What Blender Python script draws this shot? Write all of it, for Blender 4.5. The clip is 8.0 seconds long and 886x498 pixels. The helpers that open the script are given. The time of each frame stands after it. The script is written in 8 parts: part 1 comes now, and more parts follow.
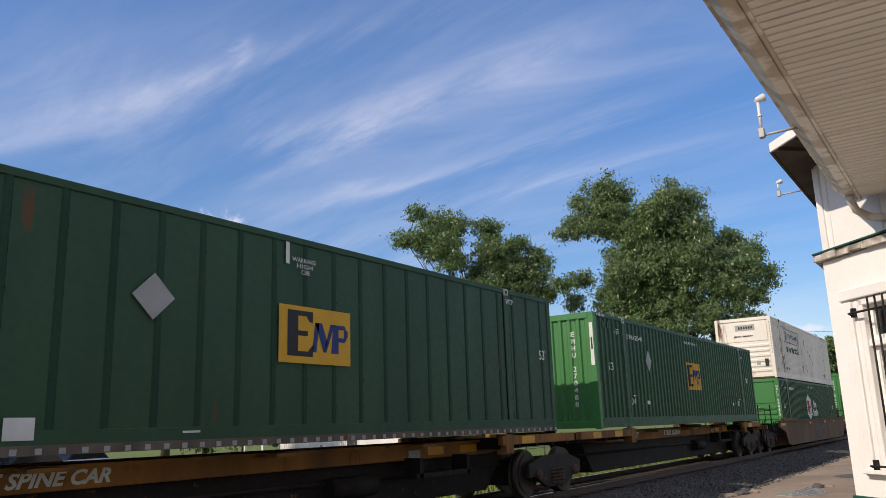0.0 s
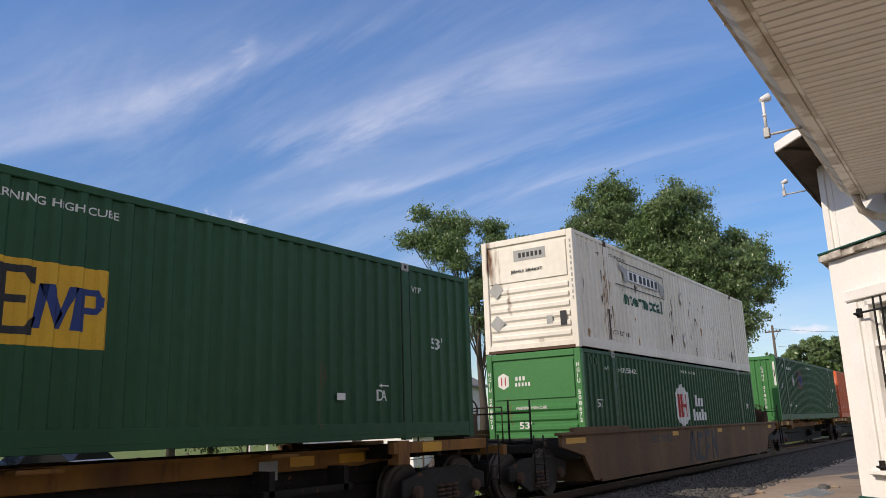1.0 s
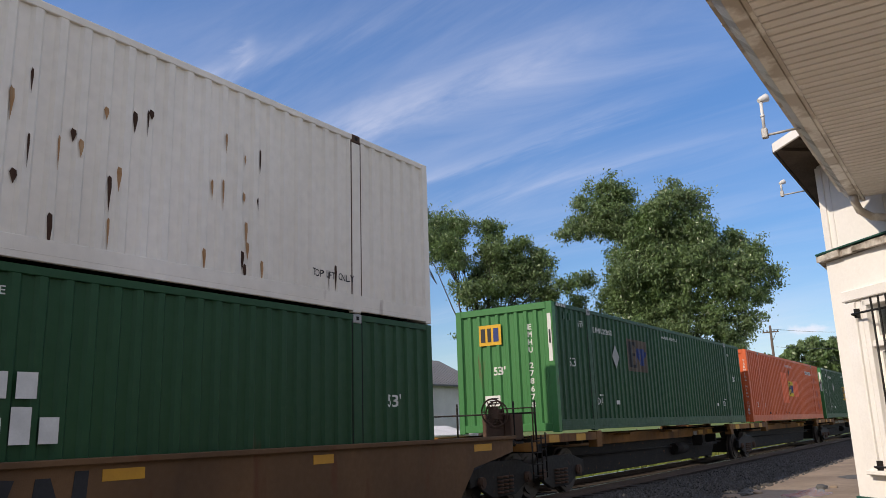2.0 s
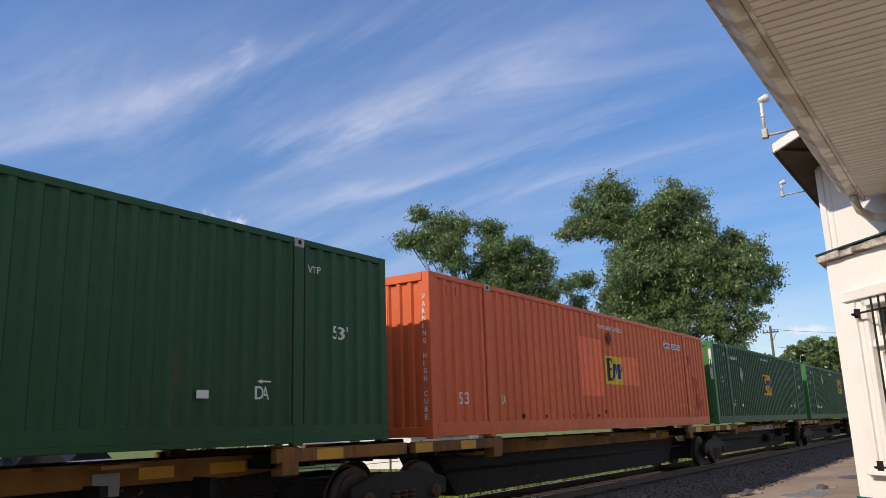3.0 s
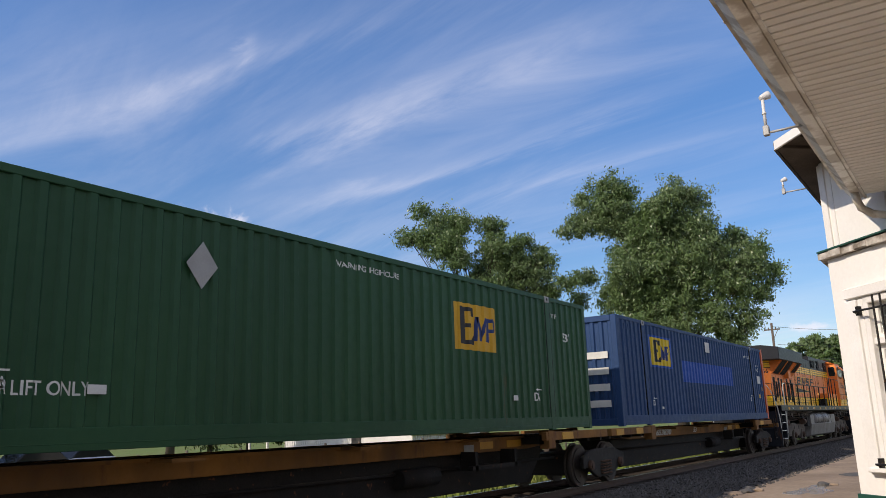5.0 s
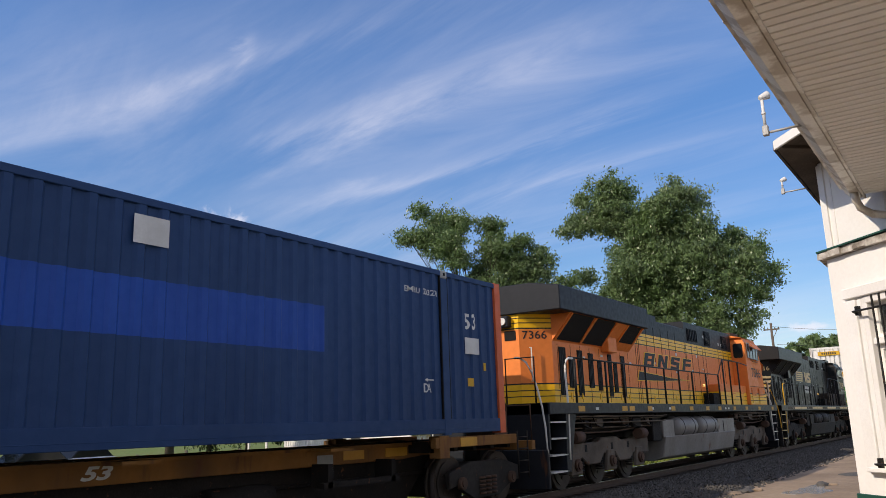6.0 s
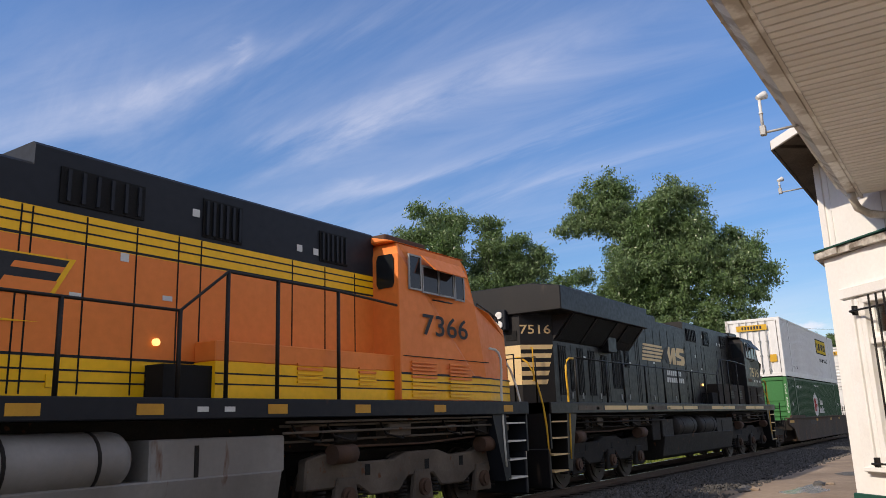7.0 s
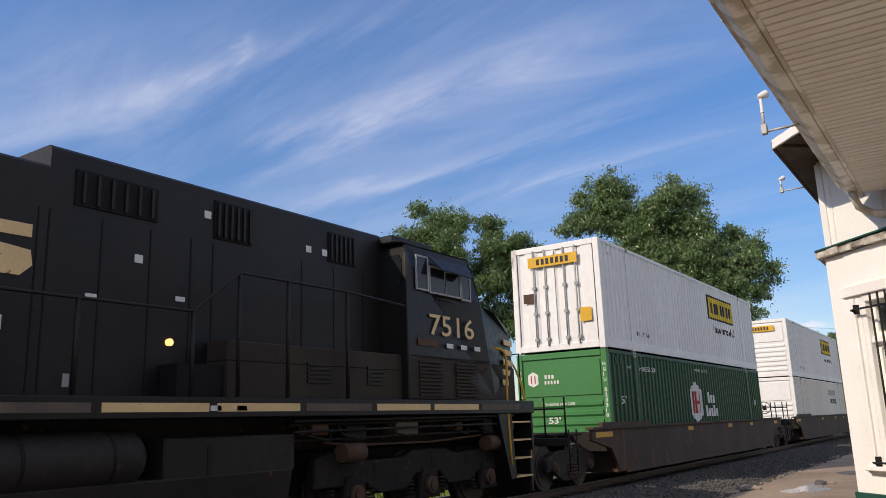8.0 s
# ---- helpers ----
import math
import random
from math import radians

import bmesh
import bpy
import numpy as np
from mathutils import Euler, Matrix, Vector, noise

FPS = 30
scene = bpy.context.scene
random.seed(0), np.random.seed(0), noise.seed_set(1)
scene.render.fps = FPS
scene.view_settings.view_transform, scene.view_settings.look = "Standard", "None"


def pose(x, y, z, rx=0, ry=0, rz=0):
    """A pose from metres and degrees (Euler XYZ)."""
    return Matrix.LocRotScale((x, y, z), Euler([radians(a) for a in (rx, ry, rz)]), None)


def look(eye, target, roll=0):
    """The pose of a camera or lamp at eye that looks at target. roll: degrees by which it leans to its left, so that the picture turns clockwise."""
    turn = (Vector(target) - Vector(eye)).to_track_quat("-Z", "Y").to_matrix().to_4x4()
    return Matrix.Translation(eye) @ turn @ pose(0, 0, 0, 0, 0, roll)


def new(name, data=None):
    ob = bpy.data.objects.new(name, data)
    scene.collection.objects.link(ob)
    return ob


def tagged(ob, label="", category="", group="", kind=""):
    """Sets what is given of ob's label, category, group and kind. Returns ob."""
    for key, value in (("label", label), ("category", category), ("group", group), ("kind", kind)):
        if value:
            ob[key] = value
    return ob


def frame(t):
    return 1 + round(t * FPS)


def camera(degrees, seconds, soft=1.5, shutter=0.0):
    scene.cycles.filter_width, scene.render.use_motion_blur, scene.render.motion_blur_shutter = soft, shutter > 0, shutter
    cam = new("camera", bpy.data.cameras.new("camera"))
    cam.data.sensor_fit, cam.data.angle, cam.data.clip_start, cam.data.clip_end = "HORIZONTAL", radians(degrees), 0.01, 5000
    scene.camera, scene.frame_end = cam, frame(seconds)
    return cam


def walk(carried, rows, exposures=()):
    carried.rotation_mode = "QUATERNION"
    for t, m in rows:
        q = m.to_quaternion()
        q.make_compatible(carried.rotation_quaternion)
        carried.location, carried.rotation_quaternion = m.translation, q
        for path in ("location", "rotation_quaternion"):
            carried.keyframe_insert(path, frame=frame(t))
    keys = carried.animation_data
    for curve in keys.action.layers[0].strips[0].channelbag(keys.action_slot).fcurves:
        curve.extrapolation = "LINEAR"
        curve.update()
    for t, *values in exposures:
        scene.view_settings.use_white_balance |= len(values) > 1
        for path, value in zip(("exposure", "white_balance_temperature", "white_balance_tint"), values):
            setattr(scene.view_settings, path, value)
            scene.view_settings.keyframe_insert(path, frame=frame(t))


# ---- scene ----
# The railway runs along x; the train runs towards -x. Rail heads lie at z = 0.
cam = camera(58.78, 8.0, soft=0.8)
walk(cam, [
    (0, pose(0, 0, 1.490, 102.822, 1.908, -55.893)),
    (0.5, pose(0, 0, 1.490, 102.822, 1.908, -55.687)),
    (1, pose(0, 0, 1.490, 102.863, 1.908, -55.562)),
    (1.5, pose(0, 0, 1.490, 102.863, 1.908, -55.685)),
    (3, pose(0, 0, 1.490, 102.892, 1.908, -55.685)),
    (3.5, pose(0, 0, 1.490, 102.822, 1.908, -55.428)),
    (4, pose(0, 0, 1.490, 102.781, 1.909, -55.305)),
    (4.5, pose(0, 0, 1.490, 102.740, 1.909, -55.504)),
    (6, pose(0, 0, 1.490, 102.699, 1.909, -55.642)),
    (6.5, pose(0, 0, 1.490, 102.699, 1.909, -55.691)),
    (7, pose(0, 0, 1.490, 102.658, 1.910, -55.816)),
    (7.5, pose(0, 0, 1.490, 102.616, 1.910, -55.735)),
    (8, pose(0, 0, 1.490, 102.596, 1.910, -55.736)),
], exposures=[(0.0, 0.25, 7700, 18), (8.0, 0.25, 7700, 18)])

# ---- world, sun ----
SUN_WAY = Vector((-1.41, 0.67, 1.0)).normalized()
SUN_EL = math.asin(SUN_WAY.z)
SUN_AZ = math.atan2(SUN_WAY.x, SUN_WAY.y)


def build_world():
    w = bpy.data.worlds.new("sky")
    scene.world = w
    w.use_nodes = True
    nt = w.node_tree
    nt.nodes.clear()
    N = nt.nodes.new

    def math_node(op, a, b=None, c=None):
        n = N("ShaderNodeMath")
        n.operation = op
        for i, v in enumerate((a, b, c)):
            if v is None:
                continue
            if isinstance(v, (int, float)):
                n.inputs[i].default_value = v
            else:
                nt.links.new(v, n.inputs[i])
        return n.outputs[0]

    out, bg = N("ShaderNodeOutputWorld"), N("ShaderNodeBackground")
    sky = N("ShaderNodeTexSky")
    sky.sky_type = "NISHITA"
    sky.sun_disc = False
    sky.sun_elevation, sky.sun_rotation = SUN_EL, SUN_AZ
    sky.air_density, sky.dust_density, sky.ozone_density = 1.0, 0.2, 4.5
    tc = N("ShaderNodeTexCoord")
    sep = N("ShaderNodeSeparateXYZ")
    nt.links.new(tc.outputs["Generated"], sep.inputs[0])
    zz = math_node("ADD", math_node("MAXIMUM", sep.outputs[2], 0.0), 0.12)
    u, v = math_node("DIVIDE", sep.outputs[0], zz), math_node("DIVIDE", sep.outputs[1], zz)
    # cirrus: a thin layer, drawn out along one wind
    wind = radians(CIRRUS_TURN)
    a = math_node("ADD", math_node("MULTIPLY", u, math.cos(wind)), math_node("MULTIPLY", v, math.sin(wind)))
    b = math_node("SUBTRACT", math_node("MULTIPLY", v, math.cos(wind)), math_node("MULTIPLY", u, math.sin(wind)))
    cmb = N("ShaderNodeCombineXYZ")
    nt.links.new(math_node("MULTIPLY", a, 0.33), cmb.inputs[0])
    nt.links.new(math_node("MULTIPLY", b, 1.15), cmb.inputs[1])

    def noise_node(scale, detail, rough, dist, vec, offs):
        m = N("ShaderNodeMapping")
        m.inputs["Location"].default_value = offs
        nt.links.new(vec, m.inputs["Vector"])
        n = N("ShaderNodeTexNoise")
        n.inputs["Scale"].default_value, n.inputs["Detail"].default_value = scale, detail
        n.inputs["Roughness"].default_value, n.inputs["Distortion"].default_value = rough, dist
        nt.links.new(m.outputs[0], n.inputs["Vector"])
        return n.outputs["Fac"]

    streak = noise_node(1.5, 8, 0.62, 0.9, cmb.outputs[0], (3.1, 1.7, 0))
    fine = noise_node(5.0, 7, 0.66, 0.6, cmb.outputs[0], (1.1, 4.7, 0))
    veil = noise_node(0.7, 3, 0.5, 0.3, cmb.outputs[0], (7.3, 2.2, 0))

    def soft_step(v, lo, hi):
        r = N("ShaderNodeMapRange")
        r.inputs[1].default_value, r.inputs[2].default_value = lo, hi
        r.interpolation_type = "SMOOTHSTEP"
        nt.links.new(v, r.inputs[0])
        return r.outputs[0]

    def along(way):
        n = N("ShaderNodeVectorMath")
        n.operation = "DOT_PRODUCT"
        nt.links.new(tc.outputs["Generated"], n.inputs[0])
        n.inputs[1].default_value = way
        return n.outputs["Value"]

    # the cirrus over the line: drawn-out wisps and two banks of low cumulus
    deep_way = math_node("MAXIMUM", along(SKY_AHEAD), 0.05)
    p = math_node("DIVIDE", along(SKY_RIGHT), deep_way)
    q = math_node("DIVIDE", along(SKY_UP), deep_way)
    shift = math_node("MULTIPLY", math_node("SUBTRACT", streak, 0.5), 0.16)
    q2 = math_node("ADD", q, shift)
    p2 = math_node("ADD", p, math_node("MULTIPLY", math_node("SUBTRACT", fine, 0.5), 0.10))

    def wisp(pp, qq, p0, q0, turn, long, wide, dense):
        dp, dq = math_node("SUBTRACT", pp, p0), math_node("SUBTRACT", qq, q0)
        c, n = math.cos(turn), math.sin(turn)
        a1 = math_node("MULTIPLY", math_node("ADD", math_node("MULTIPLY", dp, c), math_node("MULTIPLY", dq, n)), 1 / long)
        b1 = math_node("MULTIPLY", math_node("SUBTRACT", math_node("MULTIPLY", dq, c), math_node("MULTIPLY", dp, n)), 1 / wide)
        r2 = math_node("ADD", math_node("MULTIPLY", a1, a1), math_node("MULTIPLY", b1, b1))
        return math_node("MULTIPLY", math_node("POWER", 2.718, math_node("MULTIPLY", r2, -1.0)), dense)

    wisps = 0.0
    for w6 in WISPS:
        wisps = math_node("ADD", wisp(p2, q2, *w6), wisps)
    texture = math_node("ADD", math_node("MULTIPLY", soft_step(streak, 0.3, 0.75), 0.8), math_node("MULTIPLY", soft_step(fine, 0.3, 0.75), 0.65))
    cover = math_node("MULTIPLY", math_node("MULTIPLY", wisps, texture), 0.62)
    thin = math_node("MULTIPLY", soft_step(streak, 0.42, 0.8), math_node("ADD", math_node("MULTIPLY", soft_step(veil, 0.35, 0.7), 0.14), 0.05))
    # away from that sector, out of view, a thicker broken sheet is added as fill light
    sheet = math_node("MULTIPLY", soft_step(along(SKY_AHEAD), 0.72, 0.25), math_node("ADD", math_node("MULTIPLY", soft_step(streak, 0.32, 0.68), 0.55), 0.22))
    cover = math_node("ADD", math_node("ADD", math_node("ADD", cover, thin), sheet), 0.10)
    puff = noise_node(16.0, 7, 0.6, 0.3, tc.outputs["Generated"], (0.45, 0.2, 0.1))
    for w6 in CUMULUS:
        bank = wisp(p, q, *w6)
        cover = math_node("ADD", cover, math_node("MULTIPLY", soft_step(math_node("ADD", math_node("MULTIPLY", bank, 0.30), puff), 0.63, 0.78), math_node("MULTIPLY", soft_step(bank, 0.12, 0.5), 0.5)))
    cover = math_node("MINIMUM", cover, 0.9)
    mix = N("ShaderNodeMix")
    mix.data_type = "RGBA"
    nt.links.new(cover, mix.inputs["Factor"])
    deep = N("ShaderNodeHueSaturation")
    deep.inputs["Hue"].default_value, deep.inputs["Saturation"].default_value = 0.506, 1.36
    clear = N("ShaderNodeMapRange")
    for k, v in zip((1, 2, 3, 4), (0.0, 0.45, 0.68, 1.0)):
        clear.inputs[k].default_value = v
    nt.links.new(sep.outputs[2], clear.inputs[0])
    nt.links.new(clear.outputs[0], deep.inputs["Value"])
    nt.links.new(sky.outputs[0], deep.inputs["Color"])
    nt.links.new(deep.outputs[0], mix.inputs["A"])
    mix.inputs["B"].default_value = CLOUD_WHITE
    nt.links.new(mix.outputs["Result"], bg.inputs[0])
    bg.inputs[1].default_value = SKY_STRENGTH
    nt.links.new(bg.outputs[0], out.inputs[0])


CIRRUS_TURN = 80.0
CLOUD_WHITE = (4.6, 5.2, 6.4, 1)
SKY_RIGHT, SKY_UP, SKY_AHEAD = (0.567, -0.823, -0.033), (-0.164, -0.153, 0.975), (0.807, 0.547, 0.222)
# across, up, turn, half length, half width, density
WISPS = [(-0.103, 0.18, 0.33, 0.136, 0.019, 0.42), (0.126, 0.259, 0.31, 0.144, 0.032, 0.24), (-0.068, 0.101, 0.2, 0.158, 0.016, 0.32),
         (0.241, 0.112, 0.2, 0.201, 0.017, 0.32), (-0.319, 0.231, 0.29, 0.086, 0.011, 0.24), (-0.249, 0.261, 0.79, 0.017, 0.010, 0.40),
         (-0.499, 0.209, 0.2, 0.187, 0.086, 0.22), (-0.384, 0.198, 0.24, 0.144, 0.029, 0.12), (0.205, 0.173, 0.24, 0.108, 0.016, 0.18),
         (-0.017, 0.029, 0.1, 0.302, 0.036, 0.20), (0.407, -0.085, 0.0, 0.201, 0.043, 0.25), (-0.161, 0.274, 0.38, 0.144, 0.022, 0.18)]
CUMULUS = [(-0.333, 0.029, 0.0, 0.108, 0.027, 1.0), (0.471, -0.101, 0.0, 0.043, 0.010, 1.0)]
SKY_STRENGTH = 0.15
build_world()
sun = new("sun", bpy.data.lights.new("sun", "SUN"))
sun.data.energy, sun.data.angle, sun.data.color = 3.2, radians(0.53), (1.0, 0.98, 0.90)
sun.matrix_world = look(SUN_WAY * 100, (0, 0, 0))

# ---- materials ----


def material(name, colour, rough=0.6, metal=0.0, second=None, spread=0.5, size=1.0, fine=0.12, bump=0.0, bump_size=60.0,
             rust=0.0, streak=False, island=False, through_light=0.0, object_random=0.0, coat=0.0, gloss=0.28, rust_colour=(0.11, 0.045, 0.02)):
    """A painted, worn or grown surface: two scales of tint, rust or dirt spots, fine relief."""
    m = bpy.data.materials.new(name)
    m.use_nodes = True
    nt = m.node_tree
    b = nt.nodes["Principled BSDF"]
    N, L = nt.nodes.new, nt.links.new
    tc = N("ShaderNodeTexCoord")

    def tex(scale, detail=4, stretch=(1, 1, 1)):
        mp = N("ShaderNodeMapping")
        mp.inputs["Scale"].default_value = stretch
        L(tc.outputs["Object"], mp.inputs["Vector"])
        n = N("ShaderNodeTexNoise")
        n.inputs["Scale"].default_value, n.inputs["Detail"].default_value = scale, detail
        L(mp.outputs[0], n.inputs["Vector"])
        return n.outputs["Fac"]

    def mixed(fac, a, c, kind="MIX"):
        x = N("ShaderNodeMix")
        x.data_type, x.blend_type = "RGBA", kind
        for v, s in ((fac, "Factor"), (a, "A"), (c, "B")):
            if isinstance(v, (int, float)):
                x.inputs[s].default_value = v
            elif isinstance(v, tuple):
                x.inputs[s].default_value = (*v, 1)
            else:
                L(v, x.inputs[s])
        return x.outputs["Result"]

    def ramp(v, lo, hi, a=0.0, c=1.0):
        r = N("ShaderNodeMapRange")
        for i, q in zip((1, 2, 3, 4), (lo, hi, a, c)):
            r.inputs[i].default_value = q
        L(v, r.inputs[0])
        return r.outputs[0]

    if second is None:
        second = tuple(c * 0.72 for c in colour)
    col = mixed(ramp(tex(size, 5, (1, 1, 0.35) if streak else (1, 1, 1)), 0.5 - spread / 2, 0.5 + spread / 2), colour, second)
    f = tex(size * 14, 3)
    col = mixed(ramp(f, 0.3, 0.75, 0.0, fine * 2), col, tuple(min(1, c * 0.55) for c in colour))
    rgh = ramp(f, 0.2, 0.8, max(0.03, rough - 0.1), min(1, rough + 0.12))
    if rust:
        r = ramp(tex(size * 3.2, 8, (1, 1, 0.22) if streak else (1, 1, 1)), 0.70 - rust * 0.22, 0.76 - rust * 0.18)
        col = mixed(r, col, rust_colour)
    if island or object_random:
        if island:
            rnd = N("ShaderNodeNewGeometry").outputs["Random Per Island"]
        else:
            rnd = N("ShaderNodeObjectInfo").outputs["Random"]
        amt = object_random or 0.5
        h = N("ShaderNodeHueSaturation")
        L(ramp(rnd, 0, 1, 1 - amt * 0.6, 1 + amt * 0.6), h.inputs["Value"])
        L(col, h.inputs["Color"])
        col = h.outputs[0]
    L(col, b.inputs["Base Color"])
    L(rgh, b.inputs["Roughness"])
    b.inputs["Metallic"].default_value = metal
    b.inputs["Coat Weight"].default_value = coat
    b.inputs["Specular IOR Level"].default_value = gloss
    if bump:
        bp = N("ShaderNodeBump")
        bp.inputs["Strength"].default_value, bp.inputs["Distance"].default_value = bump, 0.02
        L(tex(bump_size, 5), bp.inputs["Height"])
        L(bp.outputs[0], b.inputs["Normal"])
    if through_light:
        t, mx = N("ShaderNodeBsdfTranslucent"), N("ShaderNodeMixShader")
        L(col, t.inputs[0])
        mx.inputs[0].default_value = through_light
        L(b.outputs[0], mx.inputs[1])
        L(t.outputs[0], mx.inputs[2])
        L(mx.outputs[0], nt.nodes["Material Output"].inputs[0])
    return m


def glass_material(name, tint=(0.8, 0.85, 0.85), rough=0.03):
    m = bpy.data.materials.new(name)
    m.use_nodes = True
    b = m.node_tree.nodes["Principled BSDF"]
    b.inputs["Base Color"].default_value = (*tint, 1)
    b.inputs["Roughness"].default_value = rough
    b.inputs["Transmission Weight"].default_value = 1.0
    b.inputs["IOR"].default_value = 1.45
    return m


def lamp_material(name, colour, strength):
    m = bpy.data.materials.new(name)
    m.use_nodes = True
    b = m.node_tree.nodes["Principled BSDF"]
    b.inputs["Base Color"].default_value = (*colour, 1)
    b.inputs["Emission Color"].default_value = (*colour, 1)
    b.inputs["Emission Strength"].default_value = strength
    return m


M = {}
M["green_dark"] = material("dark_green_paint", (0.019, 0.080, 0.034), 0.5, second=(0.012, 0.053, 0.024), size=0.5, rust=0.12, streak=True, bump=0.06, gloss=0.2)
M["green_flat"] = material("faded_green_sheet", (0.029, 0.082, 0.043), 0.55, second=(0.018, 0.053, 0.031), size=0.8, rust=0.10, streak=True, bump=0.08, gloss=0.2)
# shading along the posts is put into this darker green; rust spots are wear
M["green_post"] = material("shading_dark_green_post_paint", (0.013, 0.040, 0.024), 0.6, second=(0.020, 0.058, 0.034), size=2.0, rust=0.25, streak=True, bump=0.1, gloss=0.12)
M["green_mid"] = material("green_paint", (0.015, 0.068, 0.027), 0.5, second=(0.011, 0.050, 0.021), size=0.5, rust=0.08, streak=True, bump=0.06, gloss=0.2)
# sun on the container ends is put into this brighter green
M["green_end"] = material("sunlit_green_end_paint", (0.035, 0.175, 0.052), 0.45, second=(0.028, 0.145, 0.042), size=0.7, rust=0.1, streak=True, bump=0.05)
M["orange_box"] = material("faded_orange_paint", (0.66, 0.130, 0.040), 0.5, second=(0.52, 0.092, 0.030), size=0.45, rust=0.16, streak=True, bump=0.08, rust_colour=(0.10, 0.025, 0.016), gloss=0.3)
M["rust_scab"] = material("dark_rust_scab", (0.075, 0.022, 0.013), 0.85, second=(0.04, 0.014, 0.010), size=6, bump=0.3)
M["stain_red"] = material("dull_dark_red_stain", (0.44, 0.075, 0.035), 0.7, second=(0.28, 0.050, 0.030), size=3, bump=0.1)
M["orange_fresh"] = material("fresh_orange_paint", (0.95, 0.190, 0.080), 0.5, size=0.7, bump=0.05)
M["blue_box"] = material("faded_blue_paint", (0.016, 0.056, 0.155), 0.55, second=(0.012, 0.042, 0.115), size=0.45, rust=0.14, streak=True, bump=0.08, gloss=0.2)
M["blue_fresh"] = material("fresh_blue_paint", (0.003, 0.070, 0.36), 0.5, size=0.7, bump=0.05)
M["white_box"] = material("weathered_white_paint", (0.76, 0.725, 0.655), 0.5, second=(0.60, 0.56, 0.48), size=0.45, rust=0.25, streak=True, bump=0.08, gloss=0.12)
M["white_clean"] = material("white_container_paint", (0.72, 0.72, 0.72), 0.45, second=(0.64, 0.63, 0.62), size=0.4, rust=0.04, streak=True, bump=0.05, gloss=0.12)
M["mark_white"] = material("white_marking_paint", (0.66, 0.67, 0.64), 0.6, size=3, fine=0.1)
M["mark_grey"] = material("grey_marking_paint", (0.34, 0.35, 0.34), 0.6, size=3)
M["mark_black"] = material("black_marking_paint", (0.025, 0.027, 0.03), 0.6, size=3)
M["mark_blue"] = material("blue_marking_paint", (0.02, 0.045, 0.17), 0.6, size=3)
M["mark_green"] = material("dark_green_marking_paint", (0.015, 0.10, 0.065), 0.6, size=3)
M["mark_red"] = material("red_marking_paint", (0.42, 0.05, 0.04), 0.6, size=3)
M["mark_yellow"] = material("yellow_marking_paint", (0.62, 0.36, 0.03), 0.6, second=(0.52, 0.28, 0.025), size=2)
M["yellow_fresh"] = material("bright_yellow_panel_paint", (0.72, 0.50, 0.02), 0.5, size=2)
M["ttx"] = material("grimy_yellow_car_paint", (0.31, 0.135, 0.028), 0.75, second=(0.085, 0.044, 0.020), spread=0.4, size=0.9, rust=0.55, streak=True, bump=0.15)
M["ttx_patch"] = material("yellow_reflector_strip", (0.58, 0.30, 0.03), 0.5, second=(0.45, 0.22, 0.03), size=3)
M["well_brown"] = material("grimy_brown_car_paint", (0.15, 0.080, 0.036), 0.75, second=(0.075, 0.042, 0.022), spread=0.4, size=0.8, rust=0.35, streak=True, bump=0.12)
M["well_dark"] = material("sooty_dark_brown_car_paint", (0.070, 0.042, 0.026), 0.75, second=(0.038, 0.025, 0.018), spread=0.4, size=0.8, rust=0.35, streak=True, bump=0.12)
M["loco_dust"] = material("brown_road_dust_over_black_paint", (0.044, 0.032, 0.024), 0.8, second=(0.022, 0.017, 0.014), spread=0.4, size=1.2, streak=True, bump=0.05)
# under-car shade is put into this near-black, along with oil and rust
M["grime"] = material("oily_shade_black_running_gear", (0.008, 0.007, 0.006), 0.8, second=(0.018, 0.0135, 0.0105), size=3, rust=0.2, bump=0.2)
M["truck_grey"] = material("dusty_brown_grey_truck_frame", (0.15, 0.122, 0.096), 0.8, second=(0.06, 0.048, 0.038), size=2, rust=0.3, bump=0.2)
M["rust_steel"] = material("rusty_steel", (0.10, 0.055, 0.035), 0.8, second=(0.06, 0.035, 0.025), size=4, bump=0.2)
M["rust_run"] = material("orange_rust_stain", (0.30, 0.14, 0.05), 0.85, second=(0.42, 0.28, 0.16), size=6)
M["rust_dark"] = material("dark_rust_scab", (0.06, 0.03, 0.018), 0.9, size=6, bump=0.3)
M["wheel_steel"] = material("worn_wheel_steel", (0.075, 0.06, 0.05), 0.6, metal=0.2, size=4, rust=0.3)
M["loco_orange"] = material("orange_locomotive_paint", (0.85, 0.235, 0.045), 0.5, second=(0.74, 0.190, 0.038), size=0.6, rust=0.05, streak=True, bump=0.03, gloss=0.3)
M["loco_yellow"] = material("yellow_locomotive_stripe_paint", (0.95, 0.52, 0.015), 0.4, second=(0.86, 0.45, 0.012), size=0.8, streak=True, gloss=0.3)
M["loco_black"] = material("black_locomotive_paint", (0.014, 0.017, 0.023), 0.45, second=(0.020, 0.022, 0.026), size=0.6, rust=0.05, streak=True, bump=0.03, gloss=0.15)
M["loco_dusty"] = material("dusty_black_locomotive_paint", (0.0075, 0.0082, 0.010), 0.42, second=(0.016, 0.0135, 0.012), size=0.7, rust=0.12, streak=True, bump=0.03, gloss=0.22, rust_colour=(0.065, 0.048, 0.036))
M["screen"] = material("black_grille_mesh", (0.006, 0.006, 0.006), 0.8, size=5, bump=0.4, bump_size=120)
M["cream"] = material("cream_stripe_paint", (0.70, 0.50, 0.25), 0.5, second=(0.60, 0.42, 0.21), size=2, rust=0.1)
